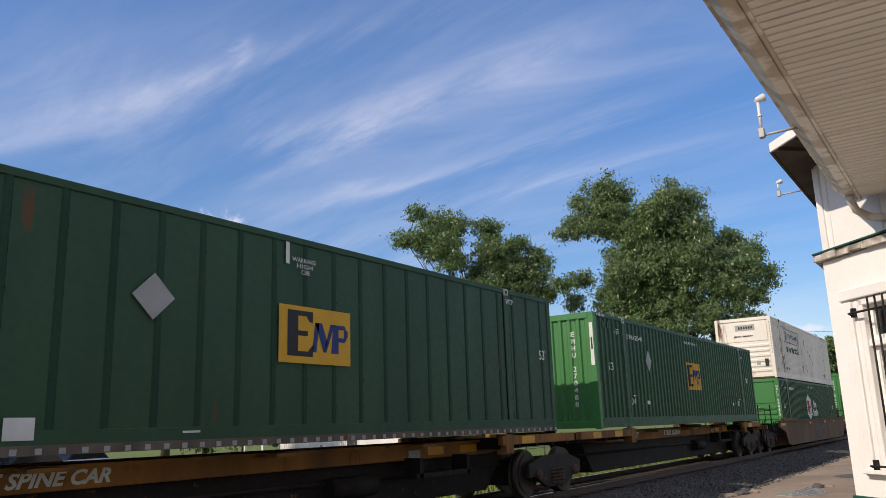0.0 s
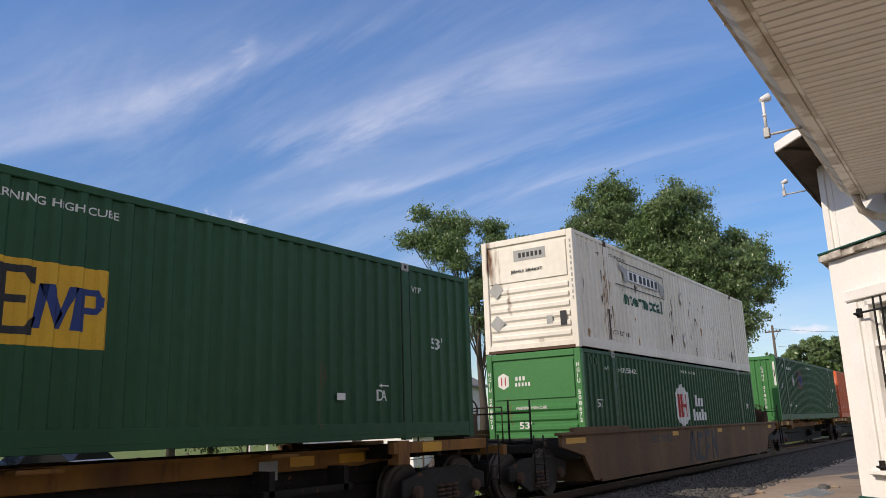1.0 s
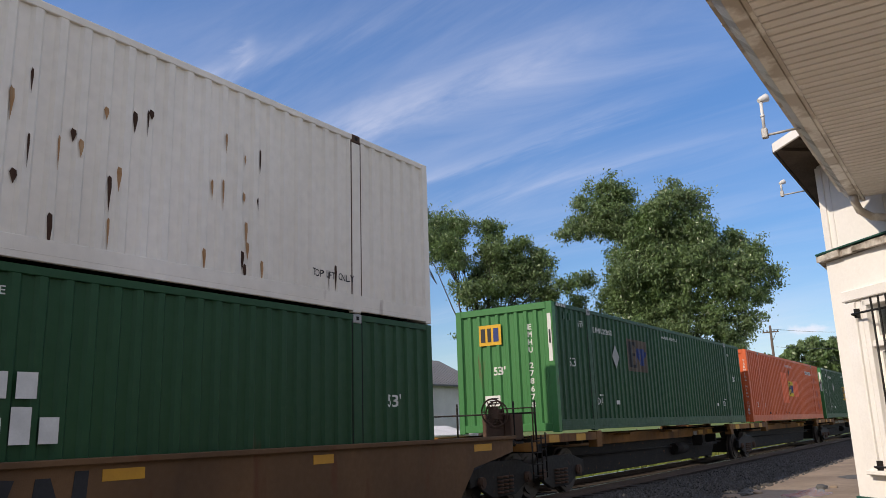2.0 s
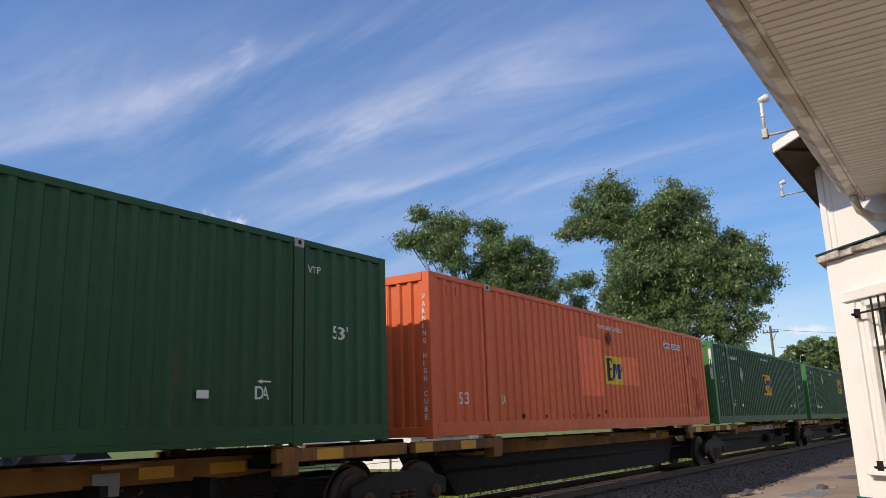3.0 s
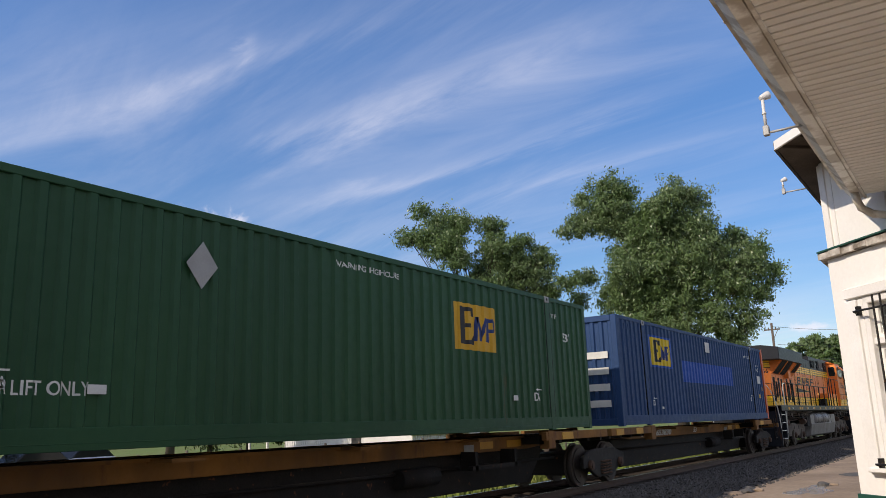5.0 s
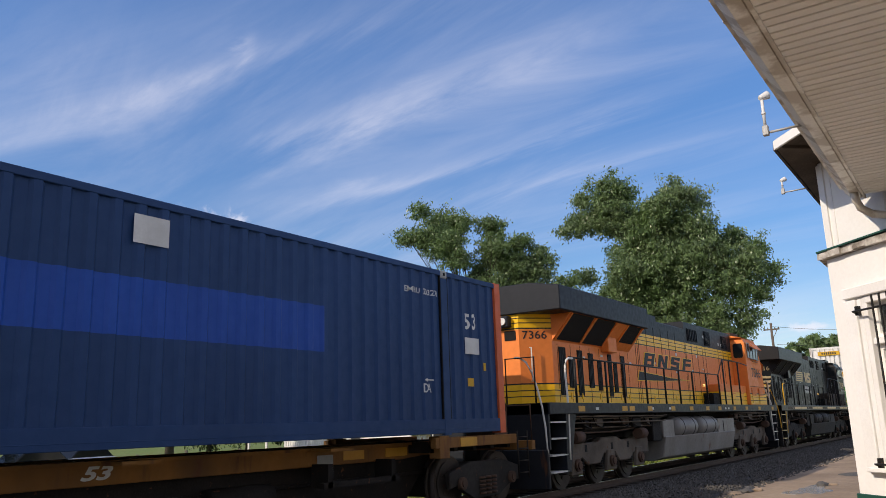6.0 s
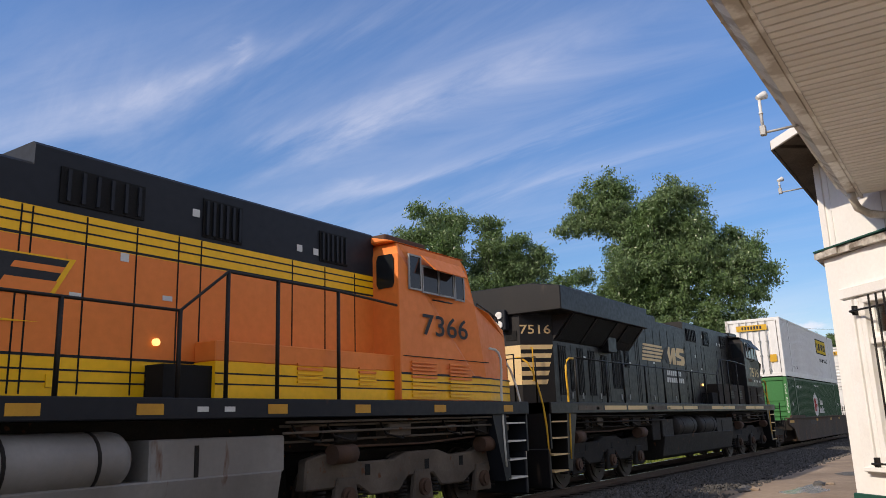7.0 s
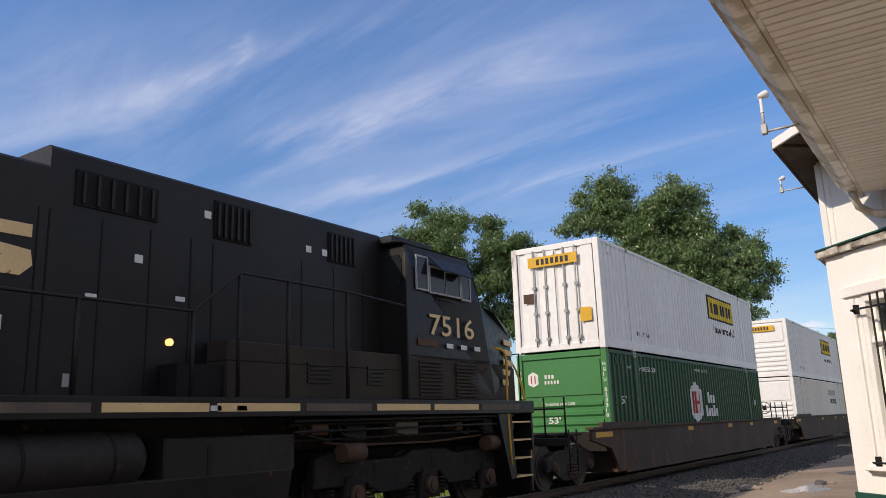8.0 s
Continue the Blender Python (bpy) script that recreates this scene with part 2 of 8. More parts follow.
M["tank_grey"] = material("grey_tank_paint", (0.25, 0.24, 0.225), 0.5, second=(0.15, 0.135, 0.12), size=1.2, rust=0.2, streak=True, bump=0.06)
M["tank_dark"] = material("dark_dirty_tank_paint", (0.024, 0.020, 0.017), 0.7, second=(0.013, 0.011, 0.009), size=1.2, rust=0.2, bump=0.08)
M["rail_white"] = material("white_handrail_paint", (0.68, 0.67, 0.62), 0.5, size=4, rust=0.1)
M["rail_yellow"] = material("yellow_handrail_paint", (0.70, 0.38, 0.03), 0.5, size=4)
M["headlight"] = material("headlight_lens", (0.75, 0.74, 0.70), 0.15, size=8)
M["cab_glass"] = material("dark_cab_window_glass", (0.015, 0.018, 0.02), 0.05, size=2, fine=0.02)
M["marker"] = lamp_material("warm_marker_lamp", (1.0, 0.62, 0.22), 1.2)
M["siding"] = material("white_painted_board", (0.80, 0.79, 0.76), 0.6, second=(0.74, 0.72, 0.68), size=1.5, fine=0.06, bump=0.08, bump_size=25)
M["trim"] = material("white_trim_paint", (0.80, 0.79, 0.77), 0.55, second=(0.72, 0.70, 0.66), size=3, fine=0.08, bump=0.06)
M["worn_trim"] = material("peeling_ledge_paint", (0.62, 0.58, 0.52), 0.8, second=(0.16, 0.13, 0.10), spread=0.25, size=6, bump=0.6, bump_size=18)
M["soffit"] = material("off_white_soffit_panel", (0.83, 0.81, 0.76), 0.55, second=(0.79, 0.76, 0.71), size=0.7, fine=0.04, bump=0.03, object_random=0.08)
# dappled sun reflections are put into the blotchy second tone
M["gutter"] = material("cream_gutter_enamel", (0.80, 0.78, 0.72), 0.4, second=(0.50, 0.45, 0.38), spread=0.08, size=3.5, bump=0.05)
M["green_skirt"] = material("dark_green_skirting_paint", (0.012, 0.075, 0.055), 0.55, size=2)
M["roof_dark"] = material("dark_weathered_underside_wood", (0.045, 0.032, 0.024), 0.8, second=(0.11, 0.085, 0.065), size=2.5, bump=0.3)
M["shingle"] = material("grey_roof_sheet", (0.17, 0.175, 0.18), 0.5, second=(0.12, 0.12, 0.125), size=1.0, bump=0.1)
M["iron"] = material("black_wrought_iron", (0.02, 0.019, 0.018), 0.5, metal=0.3, size=6, rust=0.2)
M["pipe_grey"] = material("grey_conduit", (0.42, 0.42, 0.41), 0.5, metal=0.2, size=6)
M["lamp_white"] = material("white_lamp_housing", (0.72, 0.72, 0.70), 0.4, size=5)
# the room's lack of light is put into this near-black
M["room_dark"] = material("room_shade_lining", (0.05, 0.048, 0.045), 0.8, size=1)
M["pane"] = glass_material("window_glass")
M["brick"] = material("worn_brown_brick_paving", (0.34, 0.255, 0.18), 0.85, second=(0.20, 0.145, 0.10), spread=0.35, size=0.6, fine=0.25, bump=0.5, bump_size=9)
# pale so that the added ground out of view bounces more light
M["apron"] = material("pale_bounce_concrete", (0.50, 0.47, 0.42), 0.85, second=(0.42, 0.39, 0.34), size=0.3, fine=0.1, bump=0.2, bump_size=12)
M["ballast"] = material("grey_crushed_stone_bed", (0.065, 0.061, 0.057), 0.9, second=(0.036, 0.033, 0.031), size=8, fine=0.35, bump=1.0, bump_size=22)
M["stone"] = material("grey_crushed_stone", (0.095, 0.090, 0.084), 0.85, second=(0.052, 0.049, 0.046), size=9, island=True, bump=0.2)
M["tie"] = material("dark_creosoted_tie", (0.045, 0.034, 0.026), 0.9, size=4, bump=0.4, object_random=0.3)
M["rail"] = material("rusty_brown_rail", (0.085, 0.052, 0.036), 0.7, size=5, bump=0.1)
M["rail_top"] = material("polished_rail_head", (0.42, 0.41, 0.40), 0.25, metal=1.0, size=5)
M["ground"] = material("mown_grass_and_dirt", (0.10, 0.165, 0.028), 0.95, second=(0.14, 0.15, 0.045), spread=0.3, size=0.12, fine=0.3, bump=0.6, bump_size=6)
M["grass"] = material("sunlit_grass_blades", (0.14, 0.21, 0.035), 0.8, second=(0.21, 0.21, 0.06), size=0.4, island=True, through_light=0.25)
M["leaf"] = material("green_leaves", (0.105, 0.185, 0.055), 0.36, second=(0.170, 0.240, 0.115), size=0.25, island=True, through_light=0.3, gloss=0.55)
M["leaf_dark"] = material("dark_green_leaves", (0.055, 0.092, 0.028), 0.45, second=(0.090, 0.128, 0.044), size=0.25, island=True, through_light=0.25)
M["bark"] = material("grey_brown_bark", (0.075, 0.064, 0.052), 0.9, size=3, bump=0.5)
M["house_white"] = material("white_house_board", (0.78, 0.77, 0.75), 0.6, size=0.6)
M["house_wood"] = material("bare_orange_plywood", (0.50, 0.27, 0.10), 0.7, size=1.5)
M["puddle"] = material("shallow_grey_puddle_film", (0.30, 0.29, 0.28), 0.12, second=(0.42, 0.41, 0.40), size=2)
M["pole_wood"] = material("grey_pole_wood", (0.13, 0.105, 0.085), 0.9, size=2, bump=0.3)
M["cable"] = material("dark_cable", (0.03, 0.03, 0.03), 0.6, size=4)
M["car_paint_dark"] = material("dark_car_paint", (0.03, 0.032, 0.036), 0.25, size=1, coat=0.5)
M["car_paint_white"] = material("white_car_paint", (0.75, 0.75, 0.75), 0.25, size=1, coat=0.5)
M["tyre"] = material("black_tyre_rubber", (0.02, 0.02, 0.02), 0.85, size=6)

# ---- mesh helpers ----


def bm_new():
    return bmesh.new()


def box(bm, x0, x1, y0, y1, z0, z1, m=None):
    v = [bm.verts.new((x, y, z)) for x in (x0, x1) for y in (y0, y1) for z in (z0, z1)]
    if m is not None:
        for q in v:
            q.co = m @ q.co
    for f in ((0, 1, 3, 2), (4, 6, 7, 5), (0, 4, 5, 1), (2, 3, 7, 6), (0, 2, 6, 4), (1, 5, 7, 3)):
        bm.faces.new([v[i] for i in f])
    return bm


def slab(bm, outline, way):
    """A flat outline of points, pushed along way into a solid."""
    way = Vector(way)
    a = [bm.verts.new(q) for q in outline]
    b = [bm.verts.new(Vector(q) + way) for q in outline]
    n = len(a)
    bm.faces.new(a)
    bm.faces.new(b[::-1])
    for i in range(n):
        bm.faces.new((a[i - 1], b[i - 1], b[i], a[i]))
    return bm


def tube(bm, points, r, n=8, r_end=None):
    """A round bar through points; r may shrink to r_end."""
    pts = [Vector(q) for q in points]
    rings = []
    for i, q in enumerate(pts):
        d = (pts[min(i + 1, len(pts) - 1)] - pts[max(i - 1, 0)]).normalized()
        s = d.cross(Vector((0, 0, 1)) if abs(d.z) < 0.9 else Vector((1, 0, 0))).normalized()
        t = d.cross(s)
        rr = r if r_end is None else r + (r_end - r) * i / (len(pts) - 1)
        rings.append([bm.verts.new(q + (s * math.cos(2 * math.pi * k / n) + t * math.sin(2 * math.pi * k / n)) * rr) for k in range(n)])
    for a, b in zip(rings, rings[1:]):
        for k in range(n):
            f = bm.faces.new((a[k - 1], a[k], b[k], b[k - 1]))
            f.smooth = n > 5
    bm.faces.new(rings[0][::-1])
    bm.faces.new(rings[-1])
    return bm


def part(name, bm, mat, parent=None, label="", bevel=0.0, kind="", category=""):
    """Links a bmesh as one mesh object under a thing or a part."""
    bmesh.ops.recalc_face_normals(bm, faces=bm.faces[:])
    if bevel:
        edges = [e for e in bm.edges if len(e.link_faces) == 2 and e.calc_face_angle(0) > 0.5]
        bmesh.ops.bevel(bm, geom=edges, offset=bevel, segments=1, affect="EDGES", clamp_overlap=True)
    me = bpy.data.meshes.new(name)
    bm.to_mesh(me)
    bm.free()
    me.materials.append(mat)
    ob = new(name, me)
    if parent is not None:
        ob.parent = parent
    tagged(ob, label=label, kind=kind, category=category)
    return ob


def soup(name, verts, faces, mat, parent=None, label="", kind="", category="", smooth=False):
    me = bpy.data.meshes.new(name)
    me.from_pydata(verts, [], faces)
    if smooth:
        me.polygons.foreach_set("use_smooth", [True] * len(me.polygons))
    me.materials.append(mat)
    ob = new(name, me)
    if parent is not None:
        ob.parent = parent
    return tagged(ob, label=label, kind=kind, category=category)


def lettering(text, width, height, mat, parent, m, name="lettering", slant=0.0, label="", weight=0.022):
    """Words in the built-in face, fitted to width and height, standing in the x z plane of m."""
    cu = bpy.data.curves.new(name, "FONT")
    cu.body, cu.extrude, cu.resolution_u, cu.shear, cu.offset = text, 0.0, 3, slant, weight
    ob = bpy.data.objects.new(name, cu)
    me = bpy.data.meshes.new_from_object(ob)
    bpy.data.objects.remove(ob)
    bpy.data.curves.remove(cu)
    co = np.empty(len(me.vertices) * 3)
    me.vertices.foreach_get("co", co)
    co = co.reshape(-1, 3)
    lo, hi = co.min(0), co.max(0)
    if text in ("I", "1"):
        width *= 0.3
    sx, sz = width / max(hi[0] - lo[0], 1e-6), height / max(hi[1] - lo[1], 1e-6)
    co = np.column_stack(((co[:, 0] - lo[0]) * sx, np.zeros(len(co)), (co[:, 1] - lo[1]) * sz))
    me.vertices.foreach_set("co", co.ravel())
    me.transform(m)
    me.update()
    me.materials.clear()
    me.materials.append(mat)
    out = new(name, me)
    out.parent = parent
    return tagged(out, label=label)


def thing(name, label, category, m=None, group=""):
    e = new(name)
    e.empty_display_size = 0.3
    if m is not None:
        e.matrix_world = m
    return tagged(e, label, category, group)


def structure(name, bm, mat, label="", bevel=0.0):
    return part(name, bm, mat, None, label, bevel, kind="structure")


# ---- the train's way ----
SPEED = 22.16
TRACK_Y = 9.10
MOVING = []  # things of the train: object, place at the start, height
WHEELS = []  # wheelsets: object, place on its car, radius

# ---- ground and track ----
GROUND = -0.42
PAVING = -0.15


def build_ground():
    bm = bm_new()
    xs = [-2500, -400, -60, -20, 0, 20, 40, 70, 110, 200, 600, 2500]
    ys = [-2500, -400, -60, -12, 4.9, 12.6, 16, 22, 30, 45, 70, 150, 600, 2500]
    grid = [[bm.verts.new((x, y, GROUND)) for y in ys] for x in xs]
    for i in range(len(xs) - 1):
        for j in range(len(ys) - 1):
            bm.faces.new((grid[i][j], grid[i + 1][j], grid[i + 1][j + 1], grid[i][j + 1]))
    structure("ground", bm, M["ground"], "rough mown grass and bare dirt beside the railway")


def build_ballast():
    rng = np.random.RandomState(4)
    xs = np.arange(-60, 261, 1.0)
    profile = [(5.05, -0.40), (5.6, -0.27), (6.4, -0.20), (7.4, -0.17), (9.1, -0.20), (10.6, -0.17), (11.4, -0.24), (12.1, -0.37), (12.6, -0.48)]
    v, f = [], []
    for x in xs:
        for y, z in profile:
            v.append((x, y + rng.uniform(-0.12, 0.12), z + rng.uniform(-0.03, 0.03)))
    n = len(profile)
    for i in range(len(xs) - 1):
        for j in range(n - 1):
            f.append((i * n + j, (i + 1) * n + j, (i + 1) * n + j + 1, i * n + j + 1))
    bed = soup("ballast", v, f, M["ballast"], label="grey crushed stone ballast bed under the rails", kind="structure")
    # loose stones
    v, f = [], []
    count = 15000
    px = 15 + 50 * rng.rand(count) ** 1.5
    py = rng.uniform(4.7, 7.9, count)
    for x, y in zip(px, py):
        z = np.interp(y, [q[0] for q in profile], [q[1] for q in profile]) if y > 5.05 else PAVING - 0.02
        if y < 5.25 and rng.rand() < 0.55:
            continue
        s = rng.uniform(0.025, 0.055)
        b = len(v)
        t = rng.rand(6) * 0.6 + 0.6
        an = rng.rand() * 3.1
        c, w = math.cos(an) * s, math.sin(an) * s
        v += [(x + c * t[0], y + w * t[0], z + 0.02), (x - w * t[1], y + c * t[1], z + 0.025), (x - c * t[2], y - w * t[2], z + 0.02),
              (x + w * t[3], y - c * t[3], z + 0.03), (x, y, z + 0.02 + s * t[4]), (x, y, z - 0.02)]
        for k in range(4):
            f += [(b + k, b + (k + 1) % 4, b + 4), (b + (k + 1) % 4, b + k, b + 5)]
    soup("loose_ballast", v, f, M["stone"], bed, "scattered angular grey ballast stones", kind="stuff")


def build_track():
    tie = bm_new()
    box(tie, -0.11, 0.11, -1.3, 1.3, -0.16, 0.0)
    first = part("tie", tie, M["tie"], bevel=0.012)
    line = thing("railway_track", "single railway track with brown steel rails on dark ties", "railway track", pose(0, TRACK_Y, 0))
    first.parent = line
    first.location = (-20, 0, -0.155)
    for i in range(1, 280):
        o = first.copy()
        scene.collection.objects.link(o)
        o.location = (-20 + i * 0.53, 0, -0.155)
    for side in (-1, 1):
        y = side * 0.755
        bm = bm_new()
        outline = [(-0.07, -0.155), (0.07, -0.155), (0.07, -0.14), (0.012, -0.125), (0.012, -0.045), (0.036, -0.035), (0.036, -0.006), (-0.036, -0.006), (-0.036, -0.035), (-0.012, -0.045), (-0.012, -0.125), (-0.07, -0.14)]
        slab(bm, [(-200, y + a, b) for a, b in outline], (700, 0, 0))
        r = part("rail", bm, M["rail"], line)
        bm = bm_new()
        box(bm, -200, 500, y - 0.03, y + 0.03, -0.0055, 0.0)
        part("rail_head", bm, M["rail_top"], r, "polished running surface")


def build_paving():
    bm = bm_new()
    rng = np.random.RandomState(2)
    top = []
    for x in np.arange(-14, 61, 0.8):
        top.append((x, 4.95 + rng.uniform(-0.18, 0.15), PAVING))
    outline = [(60.2, -9, PAVING), (-14, -9, PAVING)] + top
    slab(bm, outline, (0, 0, -0.4))
    structure("pavement", bm, M["brick"], "worn brown brick platform paving beside the track")
    # added ground, never in view: throws sunlight back onto the train's near side
    bm = bm_new()
    box(bm, -70, -14.01, -60, 4.6, -0.5, PAVING - 0.01)
    box(bm, -14.0, 2.2, -60, -9.01, -0.5, PAVING - 0.01)
    structure("apron", bm, M["apron"], "unseen pale concrete slab added to bounce sunlight onto the train")
    # thin film of water and flakes on the paving
    bm = bm_new()
    n = 26
    ring = []
    for i in range(n):
        a = 2 * math.pi * i / n
        r = 1 + 0.3 * math.sin(3 * a + 1) + 0.16 * math.sin(7 * a) + rng.uniform(-0.1, 0.1)
        ring.append((19.4 + 1.15 * r * math.cos(a), 3.55 + 0.36 * r * math.sin(a), PAVING + 0.001))
    slab(bm, ring, (0, 0, 0.006))
    part("puddle", bm, M["puddle"], None, "pale grey shallow puddle on the brick paving", category="puddle")
    for k, (x, y, s, zz) in enumerate([(18.7, 4.75, 0.16, 0.07), (19.0, 4.55, 0.11, 0.06), (20.6, 3.5, 0.14, 0.08), (20.9, 3.3, 0.1, 0.05), (24.5, 3.2, 0.5, 0.03), (18.2, 4.9, 0.2, 0.05), (19.5, 4.9, 0.14, 0.06)]):
        bm = bm_new()
        bmesh.ops.create_icosphere(bm, subdivisions=2, radius=1)
        for q in bm.verts:
            j = 1 + 0.35 * noise.noise(q.co * 1.7 + Vector((k * 3.1, 0, 0)))
            q.co = Vector((q.co.x * s * 1.5 * j, q.co.y * s * j, max(q.co.z, -0.2) * zz * j))
            q.co += Vector((x, y, PAVING + zz * 0.2))
        part("rubble_stone", bm, M["brick"] if k % 2 else M["stone"], None, "broken lump of rubble lying on the paving edge", category="rubble")


def build_grass():
    rng = np.random.RandomState(8)
    v, f = [], []
    for x, y in zip(4 + 62 * rng.rand(16000), 12.3 + 11 * rng.rand(16000) ** 1.3):
        h, w, a = rng.uniform(0.08, 0.30), rng.uniform(0.03, 0.09), rng.rand() * 6.3
        b = len(v)
        v += [(x - w * math.cos(a), y - w * math.sin(a), GROUND), (x + w * math.cos(a), y + w * math.sin(a), GROUND), (x + rng.uniform(-.1, .1), y + rng.uniform(-.1, .1), GROUND + h)]
        f.append((b, b + 1, b + 2))
    tagged(soup("grass", v, f, M["grass"], kind="stuff"), "sunlit green grass blades beyond the track", "grass", kind="stuff")


build_ground()
build_grass()
build_ballast()
build_track()
build_paving()

# ---- the depot ----
EAVE_Y, EAVE_Z = 0.86, 3.73
BAY_X, BAY_Y = 10.0, 1.325
WALL_Y = -1.75
DEPOT_X = 2.6  # west end of the building, unseen, placed to let more light onto train and soffit


def on_bay(a, z, out=0.0):
    """A point on the canted face: a metres from its outer corner, out metres proud of it."""
    d = Vector((-0.7071, -0.7071, 0))
    n = Vector((-0.7071, 0.7071, 0))
    q = Vector((BAY_X, BAY_Y, 0)) + d * a + n * out
    return Vector((q.x, q.y, z))


def bay_box(bm, a0, a1, z0, z1, o0, o1):
    v = [on_bay(a, z, o) for a in (a0, a1) for o in (o0, o1) for z in (z0, z1)]
    v = [bm.verts.new(q) for q in v]
    for f in ((0, 1, 3, 2), (4, 6, 7, 5), (0, 4, 5, 1), (2, 3, 7, 6), (0, 2, 6, 4), (1, 5, 7, 3)):
        bm.faces.new([v[i] for i in f])
    return bm


BAY_W = (BAY_Y - WALL_Y) / 0.7071  # width of the canted face


def build_depot():
    # long wall under the eave
    bm = bm_new()
    box(bm, DEPOT_X, BAY_X - (BAY_Y - WALL_Y), WALL_Y - 0.22, WALL_Y, PAVING, EAVE_Z)
    structure("wall_south", bm, M["siding"], "white painted board wall of the depot")
    bm = bm_new()
    box(bm, DEPOT_X, 18, WALL_Y - 7.22, WALL_Y - 7.0, PAVING, EAVE_Z)
    box(bm, DEPOT_X - 0.2, DEPOT_X, WALL_Y - 7.22, WALL_Y, PAVING, EAVE_Z)
    box(bm, 18, 18.2, WALL_Y - 7.22, BAY_Y, PAVING, 4.4)
    structure("wall_back", bm, M["siding"], "plain white outer walls closing the depot")
    # canted bay: lower storey with a window opening, upper storey plain
    w0, w1, wz0, wz1 = 0.50, 1.60, 0.86, 2.70
    low = bm_new()
    for a0, a1, z0, z1 in ((0, w0, 0.62, 3.23), (w1, BAY_W, 0.62, 3.23), (w0, w1, wz1, 3.23), (w0, w1, 0.62, wz0)):
        if z1 - z0 > 0.01:
            bay_box(low, a0, a1, z0, z1, -0.2, 0)
    box(low, BAY_X, 18, BAY_Y - 0.2, BAY_Y, 0.62, 3.23)
    structure("wall_bay", low, M["siding"], "sunlit white wall of the canted depot bay")
    bm = bm_new()
    bay_box(bm, -0.03, BAY_W, PAVING, 0.62, -0.2, 0.025)
    box(bm, BAY_X, 18, BAY_Y - 0.2, BAY_Y + 0.025, PAVING, 0.62)
    structure("baseboard", bm, M["green_skirt"], "dark green painted skirting of the bay", 0.006)
    up = bm_new()
    bay_box(up, 0.045, BAY_W, 3.335, 4.398, -0.2, -0.02)
    box(up, BAY_X + 0.02, 18, BAY_Y - 0.2, BAY_Y - 0.05, 3.335, 4.398)
    wall = structure("wall_bay_upper", up, M["siding"], "white panelled upper wall of the bay")
    for a in (0.2, 0.98, 1.76, 2.5):
        bm = bm_new()
        bay_box(bm, a, a + 0.025, 3.345, 4.37, -0.02, -0.012)
        part("batten", bm, M["trim"], wall)
    bm = bm_new()
    bay_box(bm, 0.03, 0.13, 3.342, 4.37, -0.03, 0.0)
    part("corner_board", bm, M["trim"], wall)
    # peeling ledge between the storeys
    led = bm_new()
    rng = random.Random(5)
    steps = 22
    for i in range(steps):
        a0, a1 = -0.06 + (BAY_W + 0.06) * i / steps, -0.06 + (BAY_W + 0.06) * (i + 1) / steps
        o = rng.uniform(-0.012, 0.012)
        bay_box(led, a0, a1 - 0.002, 3.235 + rng.uniform(-0.008, 0.012), 3.312 + rng.uniform(-0.012, 0.006), -0.1, 0.075 + o)
    box(led, BAY_X, 18, BAY_Y - 0.1, BAY_Y + 0.075, 3.235, 3.318)
    structure("trim", led, M["worn_trim"], "peeling weathered ledge round the bay")
    bm = bm_new()
    bay_box(bm, -0.05, BAY_W, 3.32, 3.338, -0.1, 0.095)
    box(bm, BAY_X, 18, BAY_Y - 0.1, BAY_Y + 0.095, 3.32, 3.338)
    structure("trim_flashing", bm, M["green_skirt"], "dark metal flashing on the ledge")
    # window with casing, sashes, glass, iron bars
    win = tagged(new("window_1"), "tall white framed bay window behind iron bars", "", "", "structure")
    for nm, a0, a1, z0, z1, o0, o1 in (("casing", w0 - 0.27, w0 - 0.09, wz0, wz1, 0.002, 0.05), ("casing", w1 + 0.09, w1 + 0.27, wz0, wz1, 0.002, 0.05), ("casing_step", w0 - 0.088, w0 - 0.022, wz0, wz1, 0.002, 0.025), ("casing_step", w1 + 0.022, w1 + 0.088, wz0, wz1, 0.002, 0.025),
                                       ("head_casing", w0 - 0.27, w1 + 0.27, wz1 + 0.022, wz1 + 0.14, 0.002, 0.055),
                                       ("inner_casing", w0 - 0.02, w0 + 0.05, wz0, wz1, -0.12, 0.02), ("inner_casing", w1 - 0.05, w1 + 0.02, wz0, wz1, -0.12, 0.02), ("inner_head", w0, w1, wz1 - 0.06, wz1 + 0.02, -0.12, 0.02),
                                       ("transom_bar", w0 + 0.05, w1 - 0.05, 2.19, 2.26, -0.12, 0.0), ("sill", w0 - 0.22, w1 + 0.22, wz0 + 0.002, wz0 + 0.05, -0.1, 0.1)):
        bm = bm_new()
        bay_box(bm, a0, a1, z0, z1, o0, o1)
        part(nm, bm, M["trim"], win, bevel=0.008)
